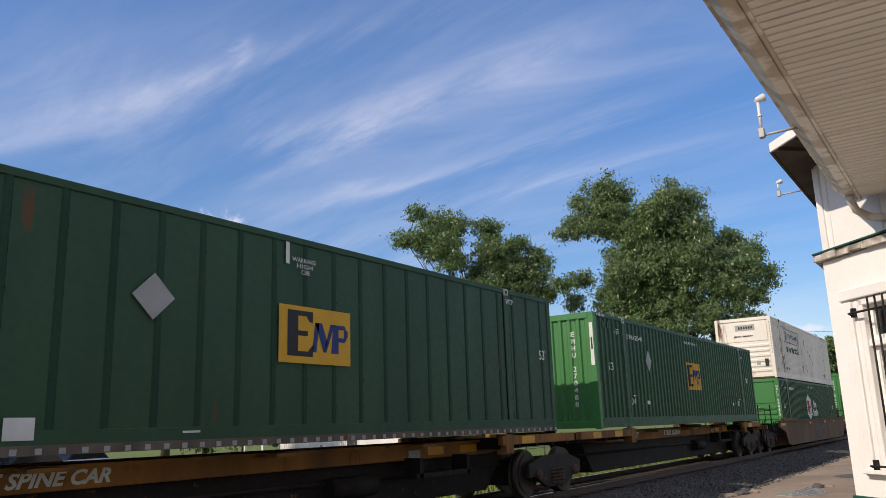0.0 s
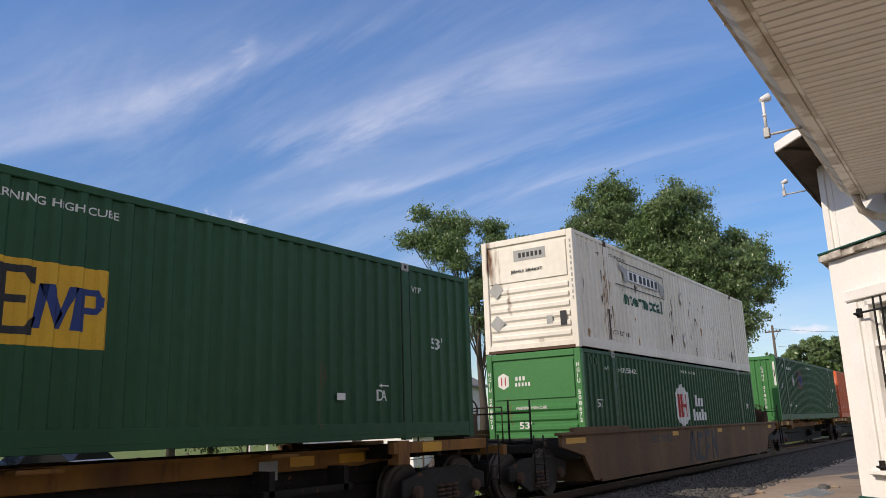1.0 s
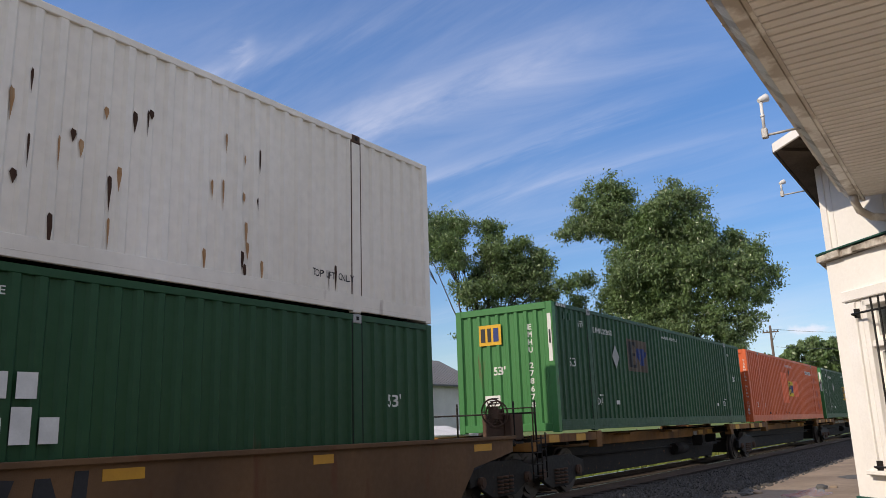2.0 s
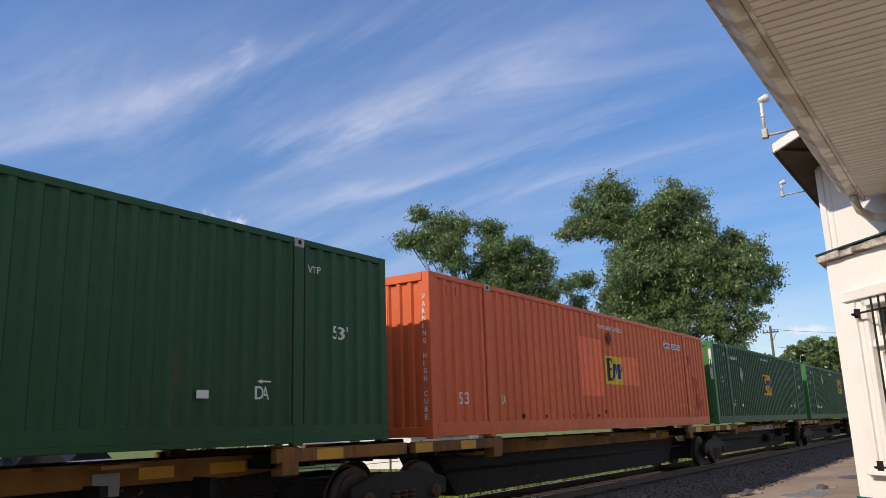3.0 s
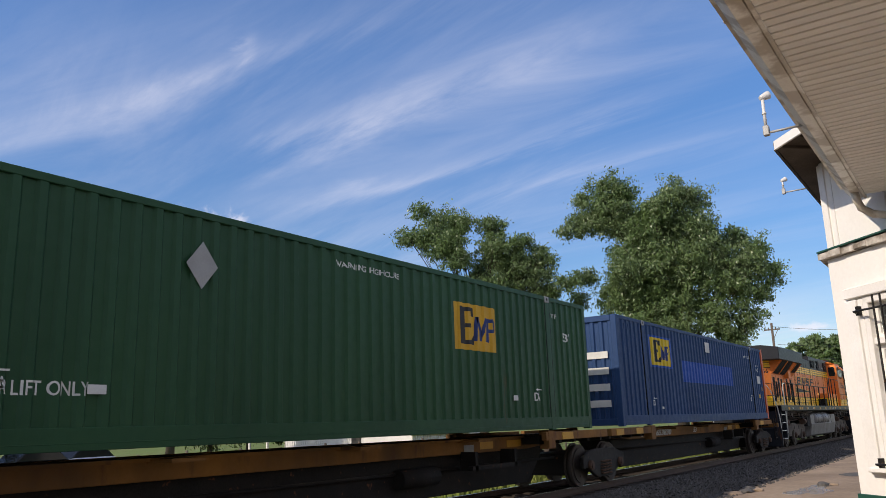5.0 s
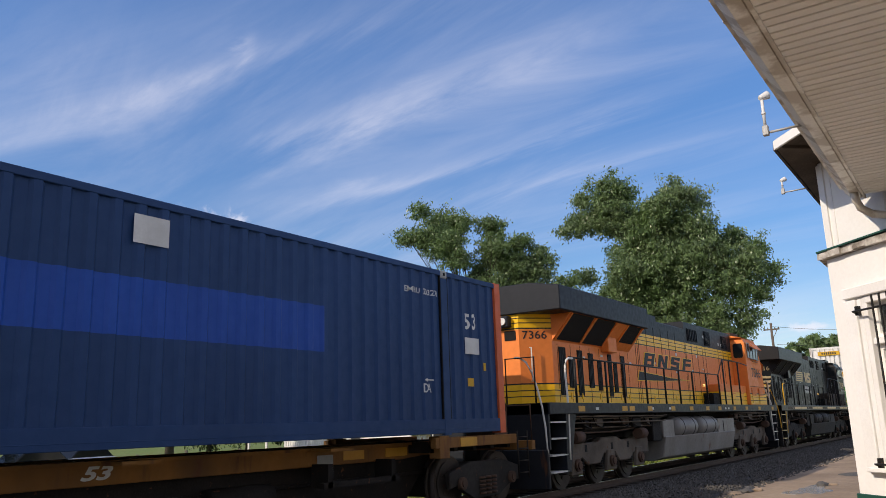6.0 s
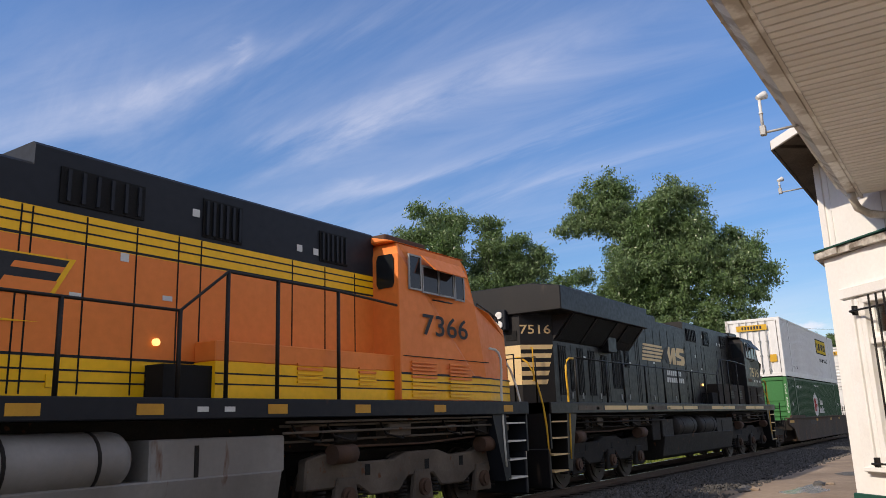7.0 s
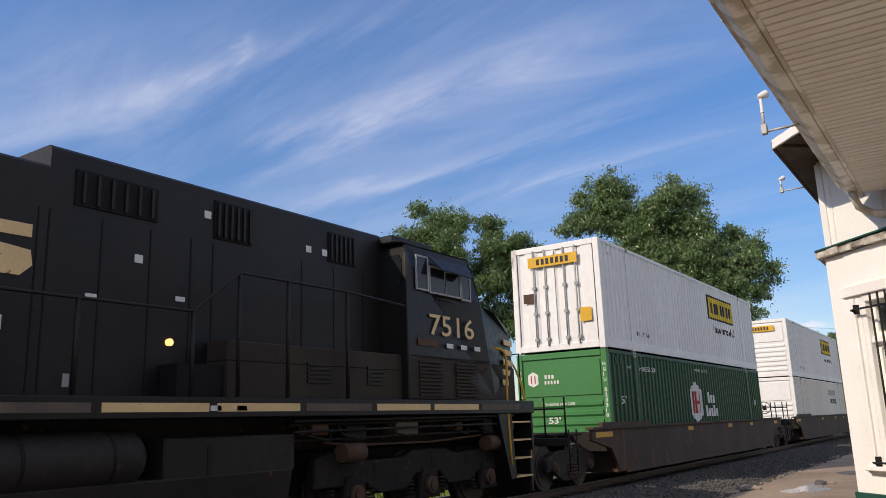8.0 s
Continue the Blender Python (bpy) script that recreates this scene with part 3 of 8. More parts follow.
    for zz0, zz1 in ((2.26, wz1 - 0.06), (0.91, 2.19)):
        for a0, a1 in ((w0 + 0.05, (w0 + w1) / 2), ((w0 + w1) / 2, w1 - 0.05)):
            sash = bm_new()
            bay_box(sash, a0, a0 + 0.045, zz0, zz1, -0.11, -0.07)
            bay_box(sash, a1 - 0.045, a1, zz0, zz1, -0.11, -0.07)
            bay_box(sash, a0 + 0.045, a1 - 0.045, zz0, zz0 + 0.05, -0.11, -0.07)
            bay_box(sash, a0 + 0.045, a1 - 0.045, zz1 - 0.05, zz1, -0.11, -0.07)
            if zz1 - zz0 > 1:
                mid = (zz0 + zz1) / 2
                bay_box(sash, a0 + 0.045, a1 - 0.045, mid - 0.02, mid + 0.02, -0.11, -0.07)
            part("sash", sash, M["trim"], win)
            g = bm_new()
            bay_box(g, a0 + 0.04, a1 - 0.04, zz0 + 0.04, zz1 - 0.04, -0.093, -0.088)
            p = part("pane", g, M["pane"], win, "dark reflecting glass")
            p.visible_shadow = False
    # one dark sheet paints the gloom of the room behind the glass
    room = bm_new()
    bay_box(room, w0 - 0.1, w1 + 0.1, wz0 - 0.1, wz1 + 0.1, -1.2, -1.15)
    structure("wall_inner", room, M["room_dark"], "near-black sheet standing in for the unlit room behind the window")
    bars = thing("window_grille", "black wrought iron security bars across the bay window", "window grille")
    for z in (0.95, 2.56):
        bm = bm_new()
        tube(bm, [on_bay(w0 - 0.05, z - 0.02, 0.06), on_bay(w0 - 0.05, z, 0.12), on_bay(w1 + 0.28, z, 0.12), on_bay(w1 + 0.28, z - 0.02, 0.06)], 0.012, 6)
        part("cross_bar", bm, M["iron"], bars)
        bm = bm_new()
        bay_box(bm, w0 - 0.07, w0 - 0.03, z - 0.04, z + 0.06, 0.03, 0.075)
        part("bracket", bm, M["iron"], bars)
    for i in range(8):
        a = w0 + 0.27 + i * 0.11
        bm = bm_new()
        tube(bm, [on_bay(a, 0.88, 0.125), on_bay(a, 2.70, 0.125)], 0.011, 6)
        part("bar", bm, M["iron"], bars)
    # tower roof: a low hip whose eave follows the canted face
    ez = 4.40
    e0 = Vector((9.06, 1.55))
    e1 = e0 + Vector((-0.75, -0.66)) * 3.2
    eave = [(18.3, e0.y), (e0.x, e0.y), (e1.x, e1.y), (e1.x, -9.0), (18.3, -9.0)]
    roof = bm_new()
    low = [roof.verts.new((x, y, ez + 0.06)) for x, y in eave]
    high = [roof.verts.new(q) for q in ((15.0, -3.5, ez + 1.6), (11.5, -3.5, ez + 1.6))]
    roof.faces.new((low[0], low[1], high[1], high[0]))
    roof.faces.new((low[1], low[2], high[1]))
    roof.faces.new((low[2], low[3], high[1]))
    roof.faces.new((low[3], low[4], high[0], high[1]))
    roof.faces.new((low[4], low[0], high[0]))
    roof.faces.new(low[::-1])
    top = structure("roof_tower", roof, M["shingle"], "low grey hip roof over the bay tower")
    bm = bm_new()
    slab(bm, [(x, y, ez) for x, y in eave], (0, 0, 0.03))
    part("soffit", bm, M["roof_dark"], top, "bare dark boards under the eave")
    d = (e1 - e0).normalized()
    n = Vector((-d.y, d.x)) * -1
    bm = bm_new()
    q = [e0 + n * 0.002, e1 + n * 0.002, e1 + n * 0.03, e0 + n * 0.03]
    slab(bm, [(a.x, a.y, ez - 0.015) for a in q], (0, 0, 0.10))
    part("fascia", bm, M["trim"], top, "white painted fascia board")
    bm = bm_new()
    box(bm, e0.x, 18.3, e0.y + 0.002, e0.y + 0.03, ez - 0.02, ez + 0.07)
    part("fascia", bm, M["roof_dark"], top, "dark weathered eave edge")
    for i in range(9):
        bm = bm_new()
        a = e0 + d * (0.12 + i * 0.34)
        slab(bm, [(a.x, a.y, ez - 0.04), (a.x - n.x * 0.75, a.y - n.y * 0.75, ez - 0.04), (a.x - n.x * 0.75 + 0.03, a.y - n.y * 0.75 - 0.03, ez - 0.04), (a.x + 0.03, a.y - 0.03, ez - 0.04)], (0, 0, 0.038))
        part("soffit_board", bm, M["roof_dark"], top)


def build_eave():
    x0, x1 = DEPOT_X - 0.3, 9.25
    # soffit panels: ribbed sheets across the overhang
    roof = bm_new()
    slab(roof, [(x0, EAVE_Y - 0.03, EAVE_Z + 0.06), (x0, WALL_Y - 0.3, EAVE_Z + 0.06), (x0, WALL_Y - 3.5, EAVE_Z + 1.2), (x0, WALL_Y - 7.4, EAVE_Z + 0.1), (x0, WALL_Y - 7.4, EAVE_Z + 0.2), (x0, WALL_Y - 3.5, EAVE_Z + 1.32), (x0, EAVE_Y - 0.03, EAVE_Z + 0.16)], (x1 - x0, 0, 0))
    structure("roof_depot", roof, M["shingle"], "low grey roof of the depot")
    cl = thing("soffit", "off-white ribbed vinyl soffit under the depot eave", "soffit")
    cl["kind"] = "structure"
    pitch = 0.098
    unit = bm_new()
    y0, y1 = WALL_Y, EAVE_Y - 0.10
    slab(unit, [(0.0, y0, 0.03), (0.0, y0, 0.004), (0.004, y0, 0.0), (pitch - 0.024, y0, 0.0), (pitch - 0.020, y0, 0.004), (pitch - 0.020, y0, 0.03)], (0, y1 - y0, 0))
    first = part("soffit_strip", unit, M["soffit"], cl)
    first.location = (x0, 0, EAVE_Z)
    n = int((x1 - 0.02 - x0) / pitch)
    for i in range(1, n):
        o = first.copy()
        scene.collection.objects.link(o)
        o.location = (x0 + i * pitch, 0, EAVE_Z)
    # fascia with a lip, gutter as an open trough
    bm = bm_new()
    box(bm, x0, x1, EAVE_Y - 0.10, EAVE_Y - 0.075, EAVE_Z - 0.015, EAVE_Z + 0.17)
    structure("fascia", bm, M["gutter"], "cream metal fascia board of the eave")
    bm = bm_new()
    prof = [(-0.075, 0.16), (-0.075, 0.02), (-0.06, 0.0), (0.02, -0.005), (0.055, 0.03), (0.095, 0.075), (0.10, 0.12), (0.14, 0.125), (0.14, 0.14), (0.09, 0.14), (0.085, 0.08), (0.045, 0.04), (0.015, 0.012), (-0.055, 0.016), (-0.068, 0.03), (-0.068, 0.16)]
    slab(bm, [(x0, EAVE_Y + a, EAVE_Z + b) for a, b in prof], (x1 - x0, 0, 0))
    g = thing("gutter", "cream metal gutter along the eave, dappled sun painted as pale blotches", "gutter")
    part("trough", bm, M["gutter"], g)
    for x in (4.65, 7.7):
        bm = bm_new()
        slab(bm, [(x, EAVE_Y + a * 1.02, EAVE_Z + b - 0.003) for a, b in prof[1:9]] + [(x, EAVE_Y + 0.09, EAVE_Z + 0.138), (x, EAVE_Y - 0.07, EAVE_Z + 0.15)], (0.035, 0, 0))
        part("joint_strap", bm, M["gutter"], g)
    bm = bm_new()
    slab(bm, [(x1 - 0.006, EAVE_Y + a * 1.01, EAVE_Z + b) for a, b in prof[:9]], (0.012, 0, 0))
    part("end_cap", bm, M["gutter"], g)
    # downspout elbow at the end of the gutter, leading back to the bay wall
    d = thing("downspout", "cream curved metal downspout against the white bay", "downspout")
    bm = bm_new()
    pts = [(x1 - 0.25, EAVE_Y - 0.01, EAVE_Z + 0.02), (x1 - 0.25, EAVE_Y - 0.02, EAVE_Z - 0.07), (x1 - 0.19, EAVE_Y - 0.05, EAVE_Z - 0.16), (x1 - 0.05, EAVE_Y - 0.14, EAVE_Z - 0.21), (x1 + 0.02, EAVE_Y - 0.3, EAVE_Z - 0.24), (x1 + 0.02, EAVE_Y - 0.7, EAVE_Z - 0.28)]
    tube(bm, pts, 0.042, 10)
    part("elbow", bm, M["gutter"], d)


def gooseneck(x, y, z, h, s, arm_y):
    """Small flood lamp on an upright stub at the end of a conduit arm."""
    t = thing("flood_lamp", "small white flood lamp on a grey conduit arm at the eave", "flood lamp", None, "eave flood lamps")
    bm = bm_new()
    tube(bm, [(x + 0.05 * s, arm_y, z + 0.02 * s), (x, y, z)], 0.016 * s, 8)
    part("arm", bm, M["pipe_grey"], t)
    bm = bm_new()
    box(bm, x - 0.035 * s, x + 0.035 * s, y - 0.035 * s, y + 0.035 * s, z - 0.035 * s, z + 0.09 * s)
    part("junction_box", bm, M["pipe_grey"], t, bevel=0.008 * s)
    bm = bm_new()
    tube(bm, [(x, y, z + 0.08 * s), (x, y, z + h * 0.82)], 0.019 * s, 8)
    tube(bm, [(x, y, z + h * 0.45), (x, y, z + h * 0.5)], 0.026 * s, 8)
    part("stem", bm, M["lamp_white"], t)
    bm = bm_new()
    k = z + h
    rings = [(0.0, 0.026), (0.02, 0.036), (0.05, 0.042), (0.08, 0.048), (0.115, 0.054), (0.12, 0.046)]
    prev = None
    for i, (q, r) in enumerate(rings):
        c = Vector((x + (q - 0.03) * 0.6 * s, y - (q - 0.03) * 0.75 * s, k - 0.08 * s + q * 0.4 * s))
        d = Vector((0.6, -0.75, 0.4)).normalized()
        u = d.cross(Vector((0, 0, 1))).normalized()
        w = d.cross(u)
        ring = [bm.verts.new(c + (u * math.cos(a) + w * math.sin(a)) * r * s) for a in [2 * math.pi * n / 12 for n in range(12)]]
        if prev:
            for n in range(12):
                f = bm.faces.new((prev[n - 1], prev[n], ring[n], ring[n - 1]))
                f.smooth = True
        else:
            bm.faces.new(ring[::-1])
        prev = ring
    bm.faces.new(prev)
    part("lamp_head", bm, M["lamp_white"], t)


build_depot()
build_eave()
gooseneck(6.6, 1.19, 3.76, 0.36, 0.68, EAVE_Y + 0.05)
gooseneck(10.9, 1.85, 4.37, 0.21, 0.62, 1.57)

# ---- trees, house, far things ----


def tree(name, x, y, height, lobes, leaves, mat, seed, label, leaf=0.155, trunk_r=0.38, z0=GROUND):
    """Tapered trunk, limbs to every lobe, crown of many small leaves with gaps."""
    rng = np.random.RandomState(seed)
    t = thing(name, label, "tree", pose(x, y, z0))
    bm = bm_new()
    tube(bm, [(0, 0, 0), (0.15, 0.1, height * 0.2), (-0.1, 0.2, height * 0.45), (0.1, 0, height * 0.8)], trunk_r, 9, trunk_r * 0.22)
    part("trunk", bm, M["bark"], t)
    bm = bm_new()
    for k, (lx, ly, lz, rx, ry, rz) in enumerate(lobes):
        if k % 3 == 1 and len(lobes) > 12:
            continue
        if math.hypot(lx, ly) > 6.2:
            continue
        hz = min(lz * 0.62, height * 0.5)
        tube(bm, [(0, 0, hz * 0.75), (lx * 0.3 + rng.uniform(-.5, .5), ly * 0.45 + rng.uniform(-.5, .5), hz + (lz - hz) * 0.3), (lx * 0.6 + rng.uniform(-.5, .5), ly * 0.6, hz + (lz - hz) * 0.72), (lx * 0.85, ly * 0.85, lz - rz * 0.15)], trunk_r * 0.15, 6, 0.025)
        for _ in range(4):
            d = rng.normal(size=3)
            d /= np.linalg.norm(d)
            tube(bm, [(lx * 0.6, ly * 0.6, hz + (lz - hz) * 0.55), (lx + d[0] * rx * 0.45, ly + d[1] * ry * 0.45, lz + d[2] * rz * 0.3), (lx + d[0] * rx * 0.9, ly + d[1] * ry * 0.9, lz + d[2] * rz * 0.85)], trunk_r * 0.07, 5, 0.012)
    part("limb", bm, M["bark"], t)
    vol = np.array([a[3] * a[4] * a[5] for a in lobes]) ** 0.75
    vol /= vol.sum()
    vs, fs = [], []
    for lobe, share in zip(lobes, vol):
        c, r = np.array(lobe[:3]), np.array(lobe[3:])
        n_clump = max(10, int(leaves * share / 48))
        d = rng.normal(size=(n_clump, 3))
        d /= np.linalg.norm(d, axis=1)[:, None]
        rad = 0.2 + 0.85 * rng.rand(n_clump) ** 0.7
        rad *= 1 + 0.28 * np.sin(d[:, 0] * 5 + seed) * np.cos(d[:, 2] * 6 + d[:, 1] * 4)
        cc = c + d * rad[:, None] * r
        for q in cc:
            k = rng.randint(30, 66)
            sz = rng.uniform(0.2, 0.42)
            pts = q + rng.normal(size=(k, 3)) * np.array([sz, sz, sz * 0.7]) * 0.8
            u = rng.normal(size=(k, 3)) * np.array([1.0, 1.0, 1.5])
            u /= np.linalg.norm(u, axis=1)[:, None]
            w = np.cross(u, rng.normal(size=(k, 3)))
            w /= np.linalg.norm(w, axis=1)[:, None]
            s = leaf * rng.uniform(0.55, 1.2, (k, 1))
            b = len(vs)
            allv = np.stack([pts - u * s, pts - w * s * 0.45, pts + u * s, pts + w * s * 0.45], 1).reshape(-1, 3)
            vs.extend(map(tuple, allv))
            fs.extend([(b + 4 * i, b + 4 * i + 1, b + 4 * i + 2, b + 4 * i + 3) for i in range(k)])
    soup("crown", vs, fs, mat, t, "uneven crown of small leaves with gaps", kind="stuff")
    return t


def place(az_x, az_y, dist):
    n = math.hypot(az_x, az_y)
    return az_x / n * dist, az_y / n * dist


# lobes are given in the tree's own space, x to the viewer's right
def turned(lobes, x, y):
    n = math.hypot(x, y)
    rx, ry = y / n, -x / n
    return [(a * rx + b * x / n, a * ry + b * y / n, c, r, r, h) for a, b, c, r, h in lobes]


bx, by = place(95.24, 30.50, 62)
tree("poplar_tree", bx, by, 18.5, turned([
    (-1.5, 0, 15.5, 2.6, 2.8), (1.5, 0, 13.2, 3.2, 2.8), (4.6, 0, 12.4, 2.0, 2.2), (-1.6, 0, 11.6, 2.6, 2.4), (2.0, 0, 16.0, 2.0, 2.2), (-4.2, 0, 17.8, 1.8, 1.6),
    (-4.3, -0.3, 19.5, 1.5, 1.7), (-2.9, 0.7, 19.6, 1.2, 1.2), (-6.3, 0.9, 19.6, 0.9, 0.8), (-6.7, 0.4, 17.5, 1.3, 1.1), (-5.4, 1.4, 18.0, 1.4, 1.3), (-7.8, -0.0, 16.8, 0.6, 0.5), (-3.2, 0.5, 17.5, 1.9, 1.6), (0.9, -1.1, 18.5, 1.5, 1.5),
    (2.4, 0.1, 18.5, 1.1, 1.1), (-0.4, -1.2, 17.7, 1.5, 1.4), (-1.1, 1.4, 15.7, 2.1, 1.7), (1.4, 0.9, 16.2, 1.9, 1.7), (3.0, 1.1, 15.1, 1.4, 1.6), (5.1, 1.1, 15.2, 1.3, 1.1), (6.6, 1.5, 14.4, 1.1, 1.1), (7.3, 1.3, 12.5, 0.9, 1.2),
    (5.8, -0.2, 13.0, 1.4, 1.2), (6.4, 0.0, 10.8, 1.0, 0.8), (4.6, -1.0, 10.9, 1.4, 1.3), (5.1, -0.4, 8.9, 1.2, 1.1), (1.8, 1.4, 13.4, 1.9, 1.6), (-0.6, -1.3, 13.1, 2.0, 1.8), (-3.0, -1.6, 13.0, 1.7, 1.5), (-4.2, 0.3, 11.3, 1.6, 1.5),
    (-2.3, 0.4, 10.7, 2.0, 1.6), (0.6, -0.3, 10.5, 2.2, 1.7), (2.8, -0.7, 9.1, 1.9, 1.6), (-0.5, -0.7, 8.3, 2.6, 1.5), (4.0, -0.1, 7.5, 1.6, 1.1), (-6.4, 1.3, 13.2, 1.1, 0.8), (-7.6, -1.5, 12.4, 1.0, 0.8), (-7.2, 1.3, 11.3, 0.9, 0.7),
    (-9.2, -0.8, 11.9, 0.9, 0.7), (-3.4, -1.0, 8.5, 2.2, 1.5), (-0.3, 0.1, 5.9, 3.7, 1.7)], bx, by), 230000, M["leaf"], 11, "tall full poplar in dense green leaf beyond the track", leaf=0.125, trunk_r=0.5)
bx, by = place(85.29, 52.20, 62)
tree("poplar_tree", bx, by, 17.5, turned([
    (-2.6, 0, 16.6, 1.6, 1.4), (3.0, 0, 14.0, 2.0, 1.4), (1.3, 0, 15.2, 1.0, 1.8),
    (-3.0, 1.6, 18.3, 1.4, 1.3), (-4.2, -1.6, 18.7, 0.8, 0.8), (-1.5, 0.3, 18.0, 1.1, 1.0), (-5.3, -0.4, 16.8, 1.2, 0.8), (-3.8, -0.9, 16.5, 1.3, 1.0), (-2.4, -1.2, 15.9, 1.6, 1.1), (-1.4, -1.4, 14.6, 1.3, 0.9), (-0.9, -0.9, 17.7, 0.7, 0.7),
    (1.3, -0.5, 17.3, 1.2, 1.0), (1.4, -1.2, 15.6, 1.3, 1.1), (0.4, 0.7, 14.0, 1.2, 1.0), (3.5, -1.2, 15.9, 1.1, 0.8), (2.8, -0.5, 14.4, 1.4, 1.1), (4.9, -0.3, 15.1, 1.1, 0.7), (5.7, -0.8, 14.4, 0.7, 0.5), (4.5, -0.4, 13.8, 1.4, 0.9),
    (3.4, 0.2, 12.6, 1.5, 1.1), (5.5, -0.8, 13.3, 0.9, 0.6), (1.4, -0.7, 12.4, 1.5, 1.1), (5.2, -0.0, 12.0, 1.3, 0.8), (-0.5, -1.4, 12.2, 1.5, 1.1), (2.0, 1.2, 10.0, 3.3, 1.6)], bx, by), 80000, M["leaf"], 23, "thinner open poplar with sparse branches beyond the track", leaf=0.125, trunk_r=0.42)
bx, by = place(99.06, 13.71, 150)
tree("distant_tree", bx, by, 13.0, turned([
    (-5.3, -1.4, 13.2, 1.6, 1.2), (-3.0, -1.0, 13.4, 1.9, 1.5), (-0.7, -0.2, 13.6, 1.7, 1.5), (-6.4, -1.6, 12.2, 1.6, 1.1), (-7.8, 1.0, 11.8, 1.3, 0.9), (1.4, 0.7, 13.1, 1.9, 1.6), (-2.3, -0.6, 11.2, 3.5, 1.7), (3.2, 1.4, 12.2, 1.8, 1.7),
    (-10.5, 0.7, 11.8, 1.7, 0.9)], bx, by), 16000, M["leaf"], 69, "broad light green tree beyond the overhead cables", leaf=0.36, trunk_r=0.4)
bx, by = place(17.0, 41.0, 44)
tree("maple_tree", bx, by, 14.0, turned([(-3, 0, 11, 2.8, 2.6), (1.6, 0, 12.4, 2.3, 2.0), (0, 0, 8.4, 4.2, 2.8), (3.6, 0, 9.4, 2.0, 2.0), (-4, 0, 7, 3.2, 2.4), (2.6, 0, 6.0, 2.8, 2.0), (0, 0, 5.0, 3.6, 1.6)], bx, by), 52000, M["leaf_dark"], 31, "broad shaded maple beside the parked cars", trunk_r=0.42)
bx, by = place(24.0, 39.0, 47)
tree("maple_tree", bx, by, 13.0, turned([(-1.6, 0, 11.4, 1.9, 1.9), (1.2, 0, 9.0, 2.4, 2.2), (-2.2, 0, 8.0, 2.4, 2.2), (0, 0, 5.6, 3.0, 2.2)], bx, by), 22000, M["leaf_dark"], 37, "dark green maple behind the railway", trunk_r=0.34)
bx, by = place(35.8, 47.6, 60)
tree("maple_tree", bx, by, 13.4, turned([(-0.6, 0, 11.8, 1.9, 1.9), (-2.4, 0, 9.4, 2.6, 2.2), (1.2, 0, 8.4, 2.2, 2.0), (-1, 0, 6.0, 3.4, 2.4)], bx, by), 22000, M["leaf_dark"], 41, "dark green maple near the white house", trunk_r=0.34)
for i, (ax, ay, dd, hh) in enumerate([(41.5, 46.0, 78, 9.5), (44.2, 43.6, 76, 9.0), (39.4, 47.8, 74, 8.2), (43.0, 40.5, 85, 13.0), (30.0, 50.0, 66, 8.0)]):
    bx, by = place(ax, ay, dd)
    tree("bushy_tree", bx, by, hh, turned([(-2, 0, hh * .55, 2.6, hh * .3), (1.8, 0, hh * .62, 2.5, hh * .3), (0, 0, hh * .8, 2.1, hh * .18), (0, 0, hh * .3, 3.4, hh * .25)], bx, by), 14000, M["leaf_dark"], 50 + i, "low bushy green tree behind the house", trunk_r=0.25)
for i, (ax, ay, dd, hh) in enumerate([(148, 21, 150, 14.0), (148, 24, 158, 12.5), (148, 27.5, 160, 12), (148, 18, 150, 13), (148, 14, 165, 14), (148, 33, 150, 11)]):
    bx, by = place(ax, ay, dd)
    tree("distant_tree", bx, by, hh, turned([(-3, 0, hh * .55, 3.6, hh * .3), (2.6, 0, hh * .6, 3.4, hh * .32), (0, 0, hh * .78, 3.0, hh * .2), (0, 0, hh * .3, 5, hh * .28)], bx, by), 11000, M["leaf"], 70 + i, "rounded green tree in the distance along the line", leaf=0.42, trunk_r=0.35)


